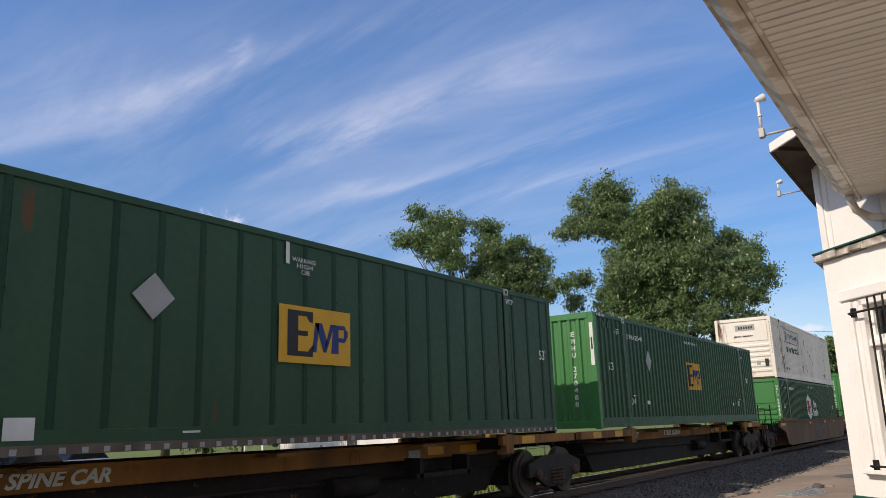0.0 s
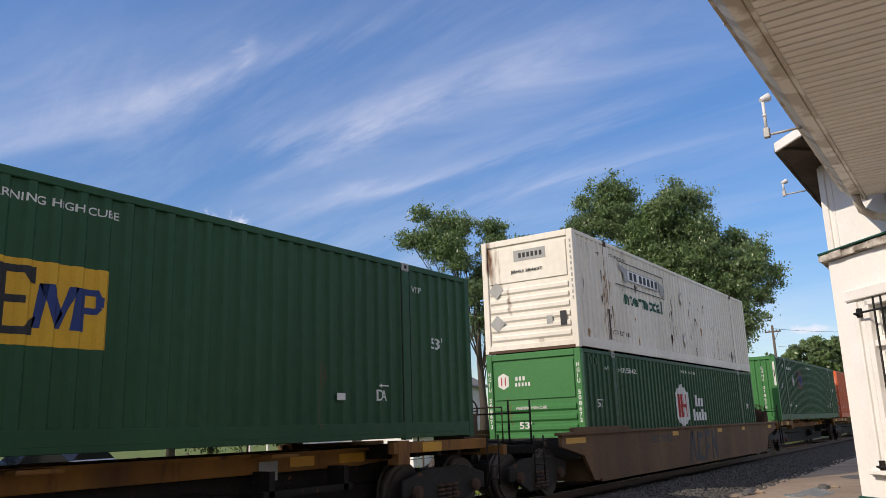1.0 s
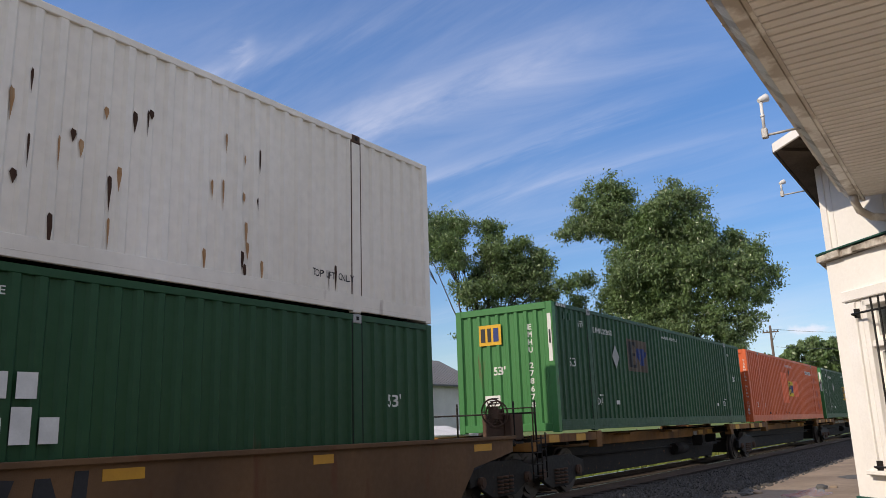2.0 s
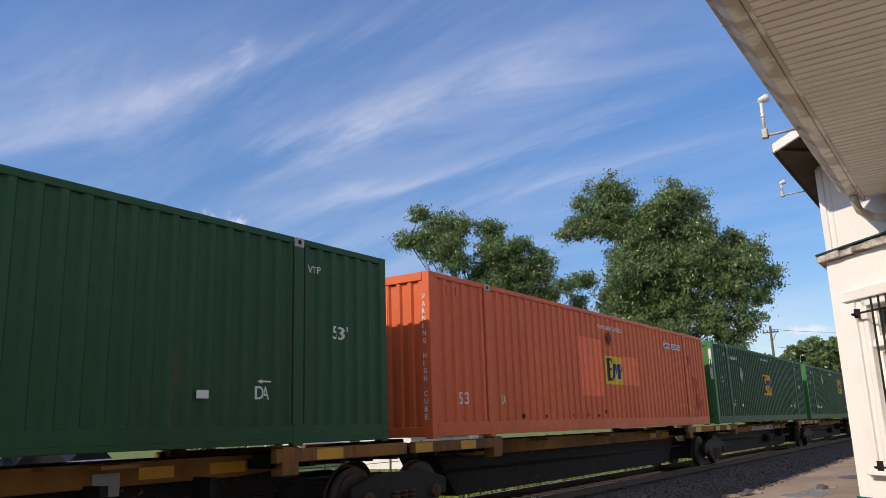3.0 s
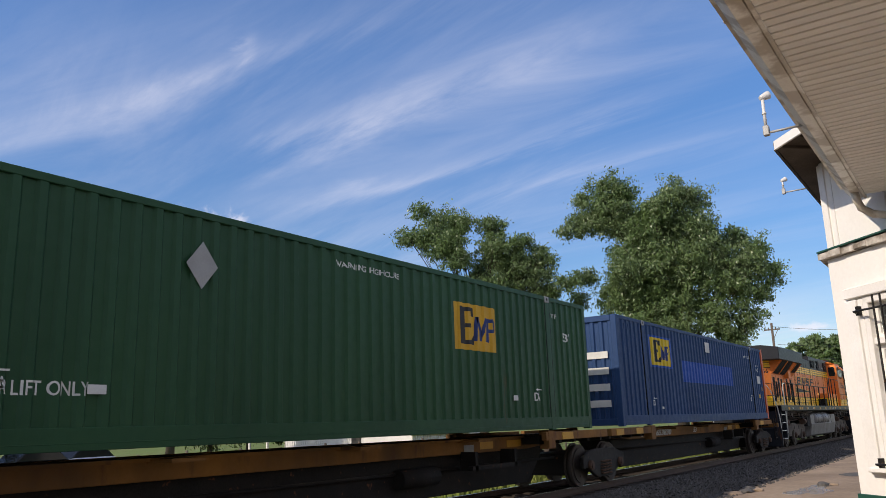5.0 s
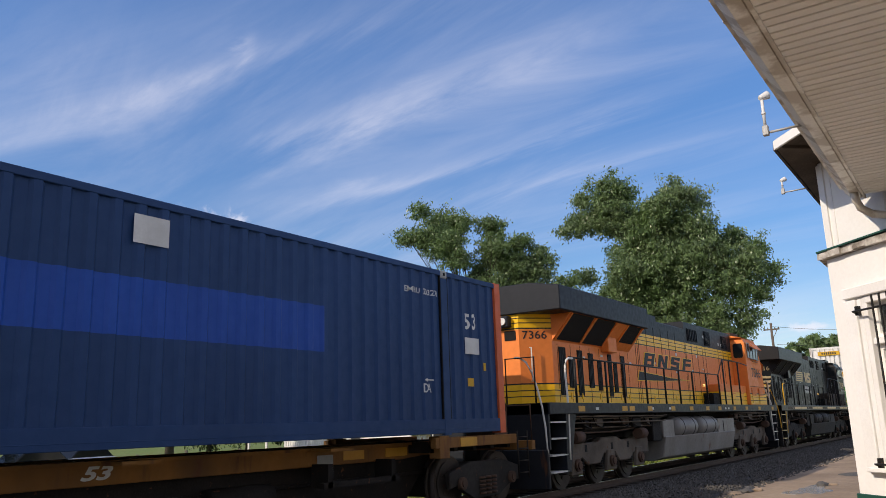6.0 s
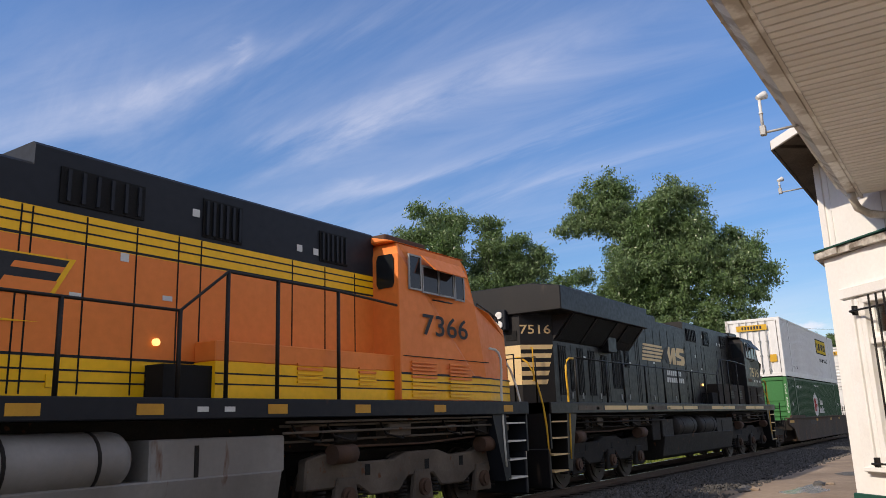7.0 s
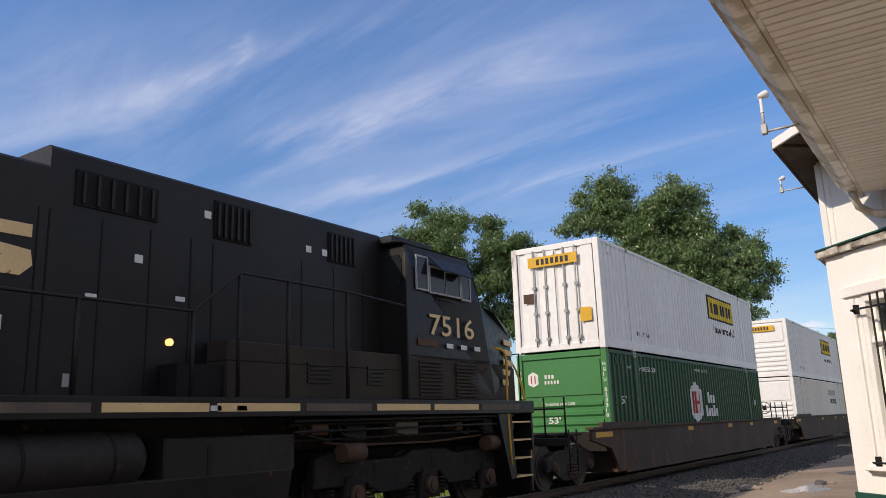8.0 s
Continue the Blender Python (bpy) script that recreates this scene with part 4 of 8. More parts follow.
def build_house():
    h = thing("house", "white gabled house with a dark metal roof and bare plywood gable", "house", pose(46.6, 37.8, GROUND))
    zb, wid, dep = 0.0, 9.6, 15.0
    eave, ridge = 5.6, 8.0
    bm = bm_new()
    slab(bm, [(0, 0, 0), (0, 0, eave), (0, wid / 2, ridge), (0, wid, eave), (0, wid, 0)], (dep, 0, 0))
    part("wall", bm, M["house_white"], h)
    bm = bm_new()
    slab(bm, [(-0.02, 3.6, 7.1), (-0.02, wid / 2, ridge - 0.1), (-0.02, wid - 3.0, 7.0), (-0.02, wid - 3.4, 6.75)], (-0.04, 0, 0))
    part("gable_board", bm, M["house_wood"], h, "bare orange plywood gable infill")
    bm = bm_new()
    slab(bm, [(-0.5, -0.5, eave - 0.22), (-0.5, wid / 2, ridge + 0.05), (-0.5, wid + 4.4, 3.3), (-0.5, wid + 4.4, 3.42), (-0.5, wid / 2, ridge + 0.2), (-0.5, -0.5, eave - 0.08)], (dep + 1, 0, 0))
    roof = part("roof", bm, M["shingle"], h, "ribbed dark metal sheet")
    for i in range(30):
        bm = bm_new()
        x = -0.4 + i * 0.53
        slab(bm, [(x, -0.5, eave - 0.08), (x, wid / 2, ridge + 0.2), (x, wid / 2, ridge + 0.24), (x, -0.5, eave - 0.04)], (0.05, 0, 0))
        part("roof_rib", bm, M["shingle"], roof)
    bm = bm_new()
    slab(bm, [(-0.55, -0.55, eave - 0.30), (-0.55, wid / 2, ridge - 0.05), (-0.55, wid + 4.4, 3.2), (-0.55, wid + 4.4, 3.42), (-0.55, wid / 2, ridge + 0.2), (-0.55, -0.55, eave - 0.08)], (0.05, 0, 0))
    part("rake_board", bm, M["house_wood"], h, "light orange wooden rake board")
    for y in (wid + 4.1, wid + 2.0):
        bm = bm_new()
        box(bm, 0.0, 0.16, y, y + 0.16, 0, 3.3)
        part("porch_post", bm, M["house_white"], h)
    bm = bm_new()
    for i in range(48):
        box(bm, -0.04, 0.0, 0.1 + i * 0.2, 0.12 + i * 0.2, 0, 2.4)
    part("siding_rib", bm, M["house_white"], h)
    for y in (1.6,):
        w = bm_new()
        box(w, -0.06, 0.05, y, y + 0.9, 0.6, 2.1)
        part("door", w, M["room_dark"], h)
    bm = bm_new()
    box(bm, 4, 5.2, -0.05, 0.05, 2.4, 3.9)
    part("window", bm, M["cab_glass"], h)


def build_shed():
    s = thing("storage_shed", "long low white metal shed behind the fence", "shed", pose(33.0, 24.5, GROUND))
    bm = bm_new()
    slab(bm, [(0, 0, 0), (0, 0, 1.55), (0, 1.6, 2.0), (0, 3.2, 1.55), (0, 3.2, 0)], (5.5, 0, 0))
    part("wall", bm, M["house_white"], s)
    bm = bm_new()
    slab(bm, [(-0.15, -0.15, 1.52), (-0.15, 1.6, 2.02), (-0.15, 3.35, 1.52), (-0.15, 3.35, 1.58), (-0.15, 1.6, 2.08), (-0.15, -0.15, 1.58)], (5.8, 0, 0))
    part("roof", bm, M["house_white"], s)
    bm = bm_new()
    for i in range(26):
        box(bm, 0.1 + i * 0.21, 0.14 + i * 0.21, -0.03, 0.0, 0, 1.5)
    part("wall_rib", bm, M["house_white"], s)


def build_fence():
    f = thing("wire_fence", "weathered wire fence with thin posts along the grass", "fence", pose(0, 19.5, GROUND))
    post = bm_new()
    tube(post, [(0, 0, 0), (0.02, 0, 1.45)], 0.045, 6)
    first = part("post", post, M["pole_wood"], f)
    first.location = (4, 0, 0)
    rng = random.Random(3)
    for i in range(1, 30):
        o = first.copy()
        scene.collection.objects.link(o)
        o.location = (4 + i * 1.9 + rng.uniform(-0.2, 0.2), rng.uniform(-0.1, 0.1), rng.uniform(-0.15, 0.05))
    for z in (0.35, 0.75, 1.15):
        bm = bm_new()
        tube(bm, [(3 + i * 4, 0, z + 0.03 * math.sin(i * 2.1)) for i in range(15)], 0.012, 5)
        part("wire", bm, M["cable"], f)


def build_pole(x, y, h):
    p = thing("utility_pole", "grey wooden utility pole with a crossarm", "utility pole", pose(x, y, GROUND))
    bm = bm_new()
    tube(bm, [(0, 0, 0), (0, 0, h)], 0.17, 9, 0.12)
    part("pole", bm, M["pole_wood"], p)
    bm = bm_new()
    box(bm, -0.06, 0.06, -0.8, 0.8, h - 0.75, h - 0.62)
    part("crossarm", bm, M["pole_wood"], p)
    for y in (-0.7, -0.35, 0.35, 0.7):
        bm = bm_new()
        tube(bm, [(0, y, h - 0.62), (0, y, h - 0.45)], 0.05, 6)
        part("insulator", bm, M["pole_wood"], p)
    bm = bm_new()
    tube(bm, [(-0.1, -0.6, h - 0.7), (-0.1, -0.12, h - 1.6)], 0.03, 5)
    part("brace", bm, M["pole_wood"], p)


def span(a, b, sag, name="overhead_cable"):
    a, b = Vector(a), Vector(b)
    bm = bm_new()
    tube(bm, [a.lerp(b, i / 14) - Vector((0, 0, sag * 4 * (i / 14) * (1 - i / 14))) for i in range(15)], 0.02, 5)
    tagged(part(name, bm, M["cable"]), "thin dark overhead cable sagging between poles", "cable")


def parked_car(x, y, turn, paint, label):
    c = thing("parked_car", label, "car", pose(x, y, GROUND, 0, 0, turn))
    bm = bm_new()
    slab(bm, [(-2.2, -0.85, 0.35), (-2.25, -0.85, 0.8), (-1.2, -0.85, 0.95), (1.3, -0.85, 0.95), (2.2, -0.85, 0.8), (2.2, -0.85, 0.35)], (0, 1.7, 0))
    part("body", bm, paint, c, bevel=0.06)
    bm = bm_new()
    slab(bm, [(-1.3, -0.72, 0.93), (-0.7, -0.72, 1.45), (0.9, -0.72, 1.45), (1.6, -0.72, 0.93)], (0, 1.44, 0))
    part("cabin_glass", bm, M["cab_glass"], c, bevel=0.05)
    bm = bm_new()
    slab(bm, [(-0.75, -0.7, 1.44), (0.92, -0.7, 1.44), (0.8, -0.7, 1.5), (-0.6, -0.7, 1.5)], (0, 1.4, 0))
    part("roof", bm, paint, c, bevel=0.02)
    for wx in (-1.35, 1.35):
        for wy in (-0.78, 0.78):
            bm = bm_new()
            tube(bm, [(wx, wy - 0.1, 0.32), (wx, wy + 0.1, 0.32)], 0.32, 14)
            part("wheel", bm, M["tyre"], c)


build_house()
build_shed()
build_fence()
build_pole(88.2, 17.9, 11.4)
for a, b in (((88.2, 17.8, 10.6), (119.2, 13.5, 12.4)), ((88.2, 17.5, 8.7), (119.2, 13.9, 10.3)), ((88.2, 17.9, 7.2), (119.2, 14.1, 8.8))):
    span(a, b, 0.15)
span((12.0, 38.0, 6.4), (46.6, 40.0, 5.6), 0.6)
parked_car(20.5, 37.5, 8, M["car_paint_dark"], "dark parked car with pale windows under the trees")
parked_car(24.6, 40.0, 12, M["car_paint_white"], "white parked car under the trees")

# ---- containers ----
LEN, WID, HIG = 16.154, 2.591, 2.896


def ribbed(length, z0, z1, y, out, pitch=0.283, depth=0.036, axis="x", share=(0.30, 0.13)):
    """A corrugated sheet: flat crests joined to sunk valleys by slanted webs."""
    n = max(2, round(length / pitch))
    pitch = length / n
    crest, web = share
    prof = []
    for i in range(n):
        b = i * pitch
        prof += [(b, 0), (b + pitch * crest, 0), (b + pitch * (crest + web), -depth), (b + pitch * (1 - web), -depth)]
    prof.append((length, 0))
    bm = bm_new()
    rows = []
    for z in (z0, z1):
        rows.append([bm.verts.new((a, y + out * d, z) if axis == "x" else (y + out * d, a, z)) for a, d in prof])
    back = [bm.verts.new((a, y - out * (depth + 0.01), z) if axis == "x" else (y - out * (depth + 0.01), a, z)) for z in (z0, z1) for a in (0, length)]
    for k in range(len(prof) - 1):
        bm.faces.new((rows[0][k], rows[0][k + 1], rows[1][k + 1], rows[1][k]))
    bm.faces.new((back[0], back[1], back[3], back[2]))
    return bm


RIB = {}  # rib pitch of every container, 0 for flat sides
END_RIB = set()  # containers whose lettered end is corrugated


def painted(ob, axis, breaks, depth_at):
    """Lays flat writing onto a corrugated sheet: cut at each fold, then pressed onto it."""
    bm = bmesh.new()
    bm.from_mesh(ob.data)
    lo, hi = min(v.co[axis] for v in bm.verts), max(v.co[axis] for v in bm.verts)
    no = Vector((1, 0, 0)) if axis == 0 else Vector((0, 1, 0))
    for b in breaks:
        if lo < b < hi:
            bmesh.ops.bisect_plane(bm, geom=bm.verts[:] + bm.edges[:] + bm.faces[:], dist=1e-5, plane_co=no * b, plane_no=no)
    for v in bm.verts:
        v.co[1 - axis] = depth_at(v.co[axis])
    bm.to_mesh(ob.data)
    bm.free()
    return ob


def fold_depth(a, start, length, pitch, deep):
    """Depth of the sheet behind its crest, at a."""
    step = length / round(length / pitch)
    f = (a - start) / step % 1.0
    return float(np.interp(0.0 if f > 0.9999 else f, (0, 0.30, 0.43, 0.87, 1.0), (0, 0, deep, deep, 0)))


def fold_lines(start, length, pitch):
    n = round(length / pitch)
    return [start + (i + q) * length / n for i in range(n) for q in (0.0, 0.30, 0.43, 0.87)]


def rib_patch(c, pts, mat, off=0.003, name="painted_panel", label="", parent=None):
    """A painted shape that follows the ribs; pts is a convex outline in x, z."""
    p = RIB[c]
    xs = {q[0] for q in pts}
    lo, hi = min(xs), max(xs)
    n = round((LEN - 0.3) / p) if p else 0
    step = (LEN - 0.3) / n if n else 1.0
    breaks = (0.0, 0.30, 0.43, 0.87)
    for i in range(n):
        xs |= {b for b in (0.15 + (i + q) * step for q in breaks) if lo < b < hi}
    bm = bm_new()
    rows = []
    for x in sorted(xs):
        zs = []
        for i in range(len(pts)):
            (x0, z0), (x1, z1) = pts[i - 1], pts[i]
            if min(x0, x1) - 1e-9 <= x <= max(x0, x1) + 1e-9:
                zs += [z0, z1] if abs(x1 - x0) < 1e-9 else [z0 + (z1 - z0) * (x - x0) / (x1 - x0)]
        y = -WID / 2 - 0.005 - off
        if n:
            f = (x - 0.15) / step % 1.0
            f = 0.0 if f > 0.9999 else f
            y = -(WID / 2 - 0.008) - off + float(np.interp(f, (0, 0.30, 0.43, 0.87, 1.0), (0, 0, 0.036, 0.036, 0)))
        rows.append((bm.verts.new((x, y, min(zs))), bm.verts.new((x, y, max(zs)))))
    for a, b in zip(rows, rows[1:]):
        bm.faces.new((a[0], b[0], b[1], a[1]))
    return part(name, bm, mat, parent or c, label)


def container(label, start, base, side, end, style="ribs", left_end="ribs", pitch=0.283, post=None):
    t = thing("shipping_container", label, "shipping container", pose(start, TRACK_Y, base), "containers on the train")
    MOVING.append((t, start, base))
    RIB[t] = pitch if style == "ribs" else 0.0
    hw = WID / 2
    rail = 0.27
    for s in (-1, 1):
        bm = bm_new()
        y0, y1 = sorted((s * hw, s * (hw - 0.06)))
        box(bm, 0.16, LEN - 0.16, y0, y1, 0.03, rail)
        box(bm, 0.16, LEN - 0.16, *sorted((s * (hw + 0.003), s * (hw - 0.05))), 0.10, 0.115)
        part("bottom_rail", bm, side, t, bevel=0.006)
        bm = bm_new()
        box(bm, 0.16, LEN - 0.16, y0, y1, HIG - 0.10, HIG - 0.005)
        part("top_rail", bm, side, t, bevel=0.008)
        if style == "ribs":
            bm = ribbed(LEN - 0.3, rail, HIG - 0.10, s * (hw - 0.008), s, pitch)
            bmesh.ops.translate(bm, vec=(0.15, 0, 0), verts=bm.verts[:])
            part("side_panel", bm, side, t)
        else:
            bm = bm_new()
            box(bm, 0.15, LEN - 0.15, *sorted((s * (hw - 0.045), s * (hw - 0.022))), rail, HIG - 0.1)
            part("side_panel", bm, side, t)
            for i in range(26):
                x = 0.42 + i * 0.61
                bm = bm_new()
                slab(bm, [(x - 0.05, s * (hw - 0.022), rail), (x - 0.03, s * (hw - 0.006), rail), (x + 0.03, s * (hw - 0.006), rail), (x + 0.05, s * (hw - 0.022), rail)], (0, 0, HIG - 0.1 - rail))
                part("side_post", bm, M["green_post"], t)
                if s < 0:
                    bm = bm_new()
                    for k in range(6):
                        box(bm, x + 0.05, x + 0.07, -hw + 0.014, -hw + 0.024, 0.5 + k * 0.38, 0.53 + k * 0.38)
                    part("rivet_row", bm, side, t)
        for x in (1.88, LEN - 2.08):
            bm = bm_new()
            box(bm, x, x + 0.2, *sorted((s * (hw + 0.004), s * (hw - 0.09))), 0.0, HIG - 0.14)
            part("lift_post", bm, side, t, bevel=0.01)
            # flush strips paint the shaded post edges dark; orange boxes keep their own colour
            for q in (x - 0.022, x + 0.2):
                bm = bm_new()
                box(bm, q, q + 0.022, *sorted((s * (hw - 0.004), s * (hw - 0.05))), 0.28, HIG - 0.1)
                part("post_seam", bm, side if side is M["orange_box"] else M["rust_steel"] if side is M["white_box"] else M["mark_grey"] if side is M["white_clean"] else M["screen"], t)
            bm = bm_new()
            box(bm, x + 0.0, x + 0.2, *sorted((s * (hw + 0.008), s * (hw - 0.12))), HIG - 0.14, HIG)
            c = part("corner_casting", bm, post or M["mark_grey"], t, "worn pale steel lifting casting", bevel=0.012)
            bm = bm_new()
            box(bm, x + 0.07, x + 0.13, *sorted((s * (hw + 0.011), s * (hw - 0.02))), HIG - 0.095, HIG - 0.04)
            part("slot", bm, M["screen"], c)
        for x in (0.0, LEN - 0.16):
            bm = bm_new()
            box(bm, x, x + 0.16, *sorted((s * hw, s * (hw - 0.16))), 0.0, HIG - 0.0)
            part("corner_post", bm, end if x == 0 and left_end != "same" else side, t, bevel=0.012)
        for x in (0.55, 0.85):
            bm = bm_new()
            box(bm, x, x + 0.09, *sorted((s * (hw + 0.004), s * (hw - 0.03))), HIG - 0.36, HIG - 0.2)
            part("vent", bm, side, t)
    bm = bm_new()
    box(bm, 0.05, LEN - 0.05, -hw + 0.06, hw - 0.06, HIG - 0.05, HIG - 0.02)
    part("roof", bm, side, t)
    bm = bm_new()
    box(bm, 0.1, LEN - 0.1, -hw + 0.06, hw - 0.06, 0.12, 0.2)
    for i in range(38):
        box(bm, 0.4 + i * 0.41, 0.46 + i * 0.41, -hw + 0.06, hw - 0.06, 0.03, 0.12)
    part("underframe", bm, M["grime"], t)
    for x, s in ((0.0, -1), (LEN, 1)):
        for q0, q1 in ((HIG - 0.16, HIG - 0.004), (0.03, 0.2)):
            bm = bm_new()
            box(bm, *sorted((x, x - s * 0.1)), -hw + 0.16, hw - 0.16, q0, q1)
            part("end_rail", bm, end, t, bevel=0.01)
        if left_end == "steps" and s < 0:
            bm = bm_new()
            box(bm, 0.045, 0.06, -hw + 0.16, hw - 0.16, 0.2, HIG - 0.16)
            part("end_panel", bm, end, t)
            for k in range(6):
                z = 0.28 + k * 0.235
                bm = bm_new()
                slab(bm, [(0.045, -hw + 0.2, z), (0.005, -hw + 0.2, z + 0.05), (0.005, -hw + 0.2, z + 0.13), (0.045, -hw + 0.2, z + 0.17)], (0, WID - 0.4, 0))
                part("end_rib", bm, end, t)
            bm = bm_new()
            box(bm, 0.015, 0.045, -hw + 0.2, hw - 0.2, 1.76, HIG - 0.24)
            part("end_plate", bm, end, t, bevel=0.01)
        elif left_end == "doors" and s < 0:
            for q in (-1, 1):
                bm = ribbed(hw - 0.20, 0.2, HIG - 0.16, 0.02, -1, 0.5, 0.03, "y", (0.55, 0.1))
                bmesh.ops.translate(bm, vec=(0, 0.01 if q > 0 else -(hw - 0.19), 0), verts=bm.verts[:])
                d = part("door", bm, end, t)
                for yy in (0.28, 0.62):
                    bm = bm_new()
                    tube(bm, [(-0.03, q * yy, 0.16), (-0.03, q * yy, HIG - 0.12)], 0.02, 7)
                    for k in range(4):
                        box(bm, -0.05, 0.02, q * yy - 0.05, q * yy + 0.05, 0.3 + k * 0.7, 0.38 + k * 0.7)
                    part("lock_rod", bm, M["mark_grey"], d)
        else:
            if s < 0:
                END_RIB.add(t)
            bm = ribbed(WID - 0.32, 0.2, HIG - 0.16, x - s * 0.02, s, 0.25, 0.04, "y")
            bmesh.ops.translate(bm, vec=(0, -hw + 0.16, 0), verts=bm.verts[:])
            part("end_panel", bm, end, t)
    return t


def on_side(c, text, x, z, w, h, mat=None, name="lettering"):
    ob = lettering(text, w, h, mat or M["mark_white"], c, Matrix.Translation((x, -WID / 2 - 0.006, z)), name, weight=0.03 if h > 0.28 else 0.01)
    if RIB[c]:
        posts = ((1.86, 2.10), (LEN - 2.10, LEN - 1.86))

        def depth_at(a):
            if any(p < a < q for p, q in posts):
                return -WID / 2 - 0.007
            return -(WID / 2 - 0.008) - 0.003 + fold_depth(a, 0.15, LEN - 0.3, RIB[c], 0.036)

        lines = fold_lines(0.15, LEN - 0.3, RIB[c]) + [e for p in posts for q in p for e in (q - 0.001, q + 0.001)]
        painted(ob, 0, lines, depth_at)
    return ob


def on_end(c, text, y, z, w, h, mat=None, x=-0.006):
    """Writing on the -x end; y is counted from the near edge inwards."""
    m = Matrix.Translation((x, -WID / 2 + y, z)) @ Matrix.Rotation(radians(-90), 4, "Z")
    ob = lettering(text, w, h, mat or M["mark_white"], c, m)
    if c in END_RIB and y < WID - 0.1 and y - w > 0.16 and x < 0:
        a0, run = -WID / 2 + 0.16, WID - 0.32
        painted(ob, 1, fold_lines(a0, run, 0.25), lambda a: x + 0.023 + fold_depth(a, a0, run, 0.25, 0.04))
    return ob


def plate(c, x0, x1, z0, z1, mat, y=-WID / 2 - 0.005, name="painted_panel", label="", t=0.004):
    bm = bm_new()
    box(bm, x0, x1, y - t, y, z0, z1)
    return part(name, bm, mat, c, label)


def end_plate(c, y0, y1, z0, z1, mat, x=-0.004, name="painted_panel", label=""):
    bm = bm_new()
    if c in END_RIB and y0 > 0.15:
        x += 0.02
    box(bm, x - 0.004, x, -WID / 2 + y0, -WID / 2 + y1, z0, z1)
    return part(name, bm, mat, c, label)


def diamond(c, x, z, r, mat, tall=1.25):
    bm = bm_new()
    y = -WID / 2 - 0.006
    slab(bm, [(x - r, y, z), (x, y, z - r * tall), (x + r, y, z), (x, y, z + r * tall)], (0, -0.005, 0))
    return part("placard_holder", bm, mat, c, "diamond placard plate")


def emblem(c, x, z, w, h, panel=None, proud=0.0):
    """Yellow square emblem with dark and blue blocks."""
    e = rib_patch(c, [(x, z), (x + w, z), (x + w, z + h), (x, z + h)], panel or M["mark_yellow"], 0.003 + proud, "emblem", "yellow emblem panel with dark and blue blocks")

    def blk(pts, mat):
        rib_patch(c, [(x + a * w, z + b * h) for a, b in pts], mat, 0.006 + proud, "emblem_block", parent=e)

    for pts in ([(0.11, 0.12), (0.25, 0.12), (0.25, 0.92), (0.11, 0.92)], [(0.25, 0.83), (0.45, 0.83), (0.45, 0.92), (0.25, 0.92)], [(0.40, 0.74), (0.45, 0.72), (0.45, 0.83), (0.36, 0.83)],
                [(0.25, 0.48), (0.38, 0.48), (0.38, 0.57), (0.25, 0.57)], [(0.25, 0.12), (0.45, 0.12), (0.45, 0.21), (0.25, 0.21)], [(0.38, 0.21), (0.45, 0.21), (0.47, 0.34), (0.44, 0.32)]):
        blk(pts, M["mark_black"])
    for pts in ([(0.44, 0.21), (0.50, 0.21), (0.54, 0.74), (0.48, 0.74)], [(0.48, 0.74), (0.58, 0.74), (0.66, 0.40), (0.60, 0.22)], [(0.60, 0.22), (0.64, 0.22), (0.76, 0.74), (0.70, 0.74)],
                [(0.71, 0.21), (0.82, 0.21), (0.82, 0.74), (0.74, 0.74)], [(0.82, 0.66), (0.94, 0.66), (0.91, 0.74), (0.82, 0.74)], [(0.90, 0.49), (0.96, 0.53), (0.96, 0.65), (0.90, 0.67)], [(0.82, 0.43), (0.91, 0.43), (0.95, 0.51), (0.82, 0.51)]):
        blk(pts, M["mark_blue"])
    return e


def arrow(c, x, z, w):
    bm = bm_new()
    y = -WID / 2 - 0.006
    slab(bm, [(x, y, z + 0.03), (x + 0.08, y, z + 0.06), (x + 0.08, y, z + 0.04), (x + w, y, z + 0.04), (x + w, y, z + 0.02), (x + 0.08, y, z + 0.02), (x + 0.08, y, z)], (0, -0.003, 0))
    part("arrow_mark", bm, M["mark_white"], c)


def stacking_stripes(c):
    """Slanted white and black caution dashes at the end of the top rail."""
    for k in range(6):
        bm = bm_new()
        x, y = 0.2 + k * 0.09, -WID / 2 - 0.004
        slab(bm, [(x, y, HIG - 0.09), (x + 0.045, y, HIG - 0.09), (x + 0.075, y, HIG - 0.02), (x + 0.03, y, HIG - 0.02)], (0, -0.003, 0))
        part("caution_dash", bm, M["mark_white"], c)


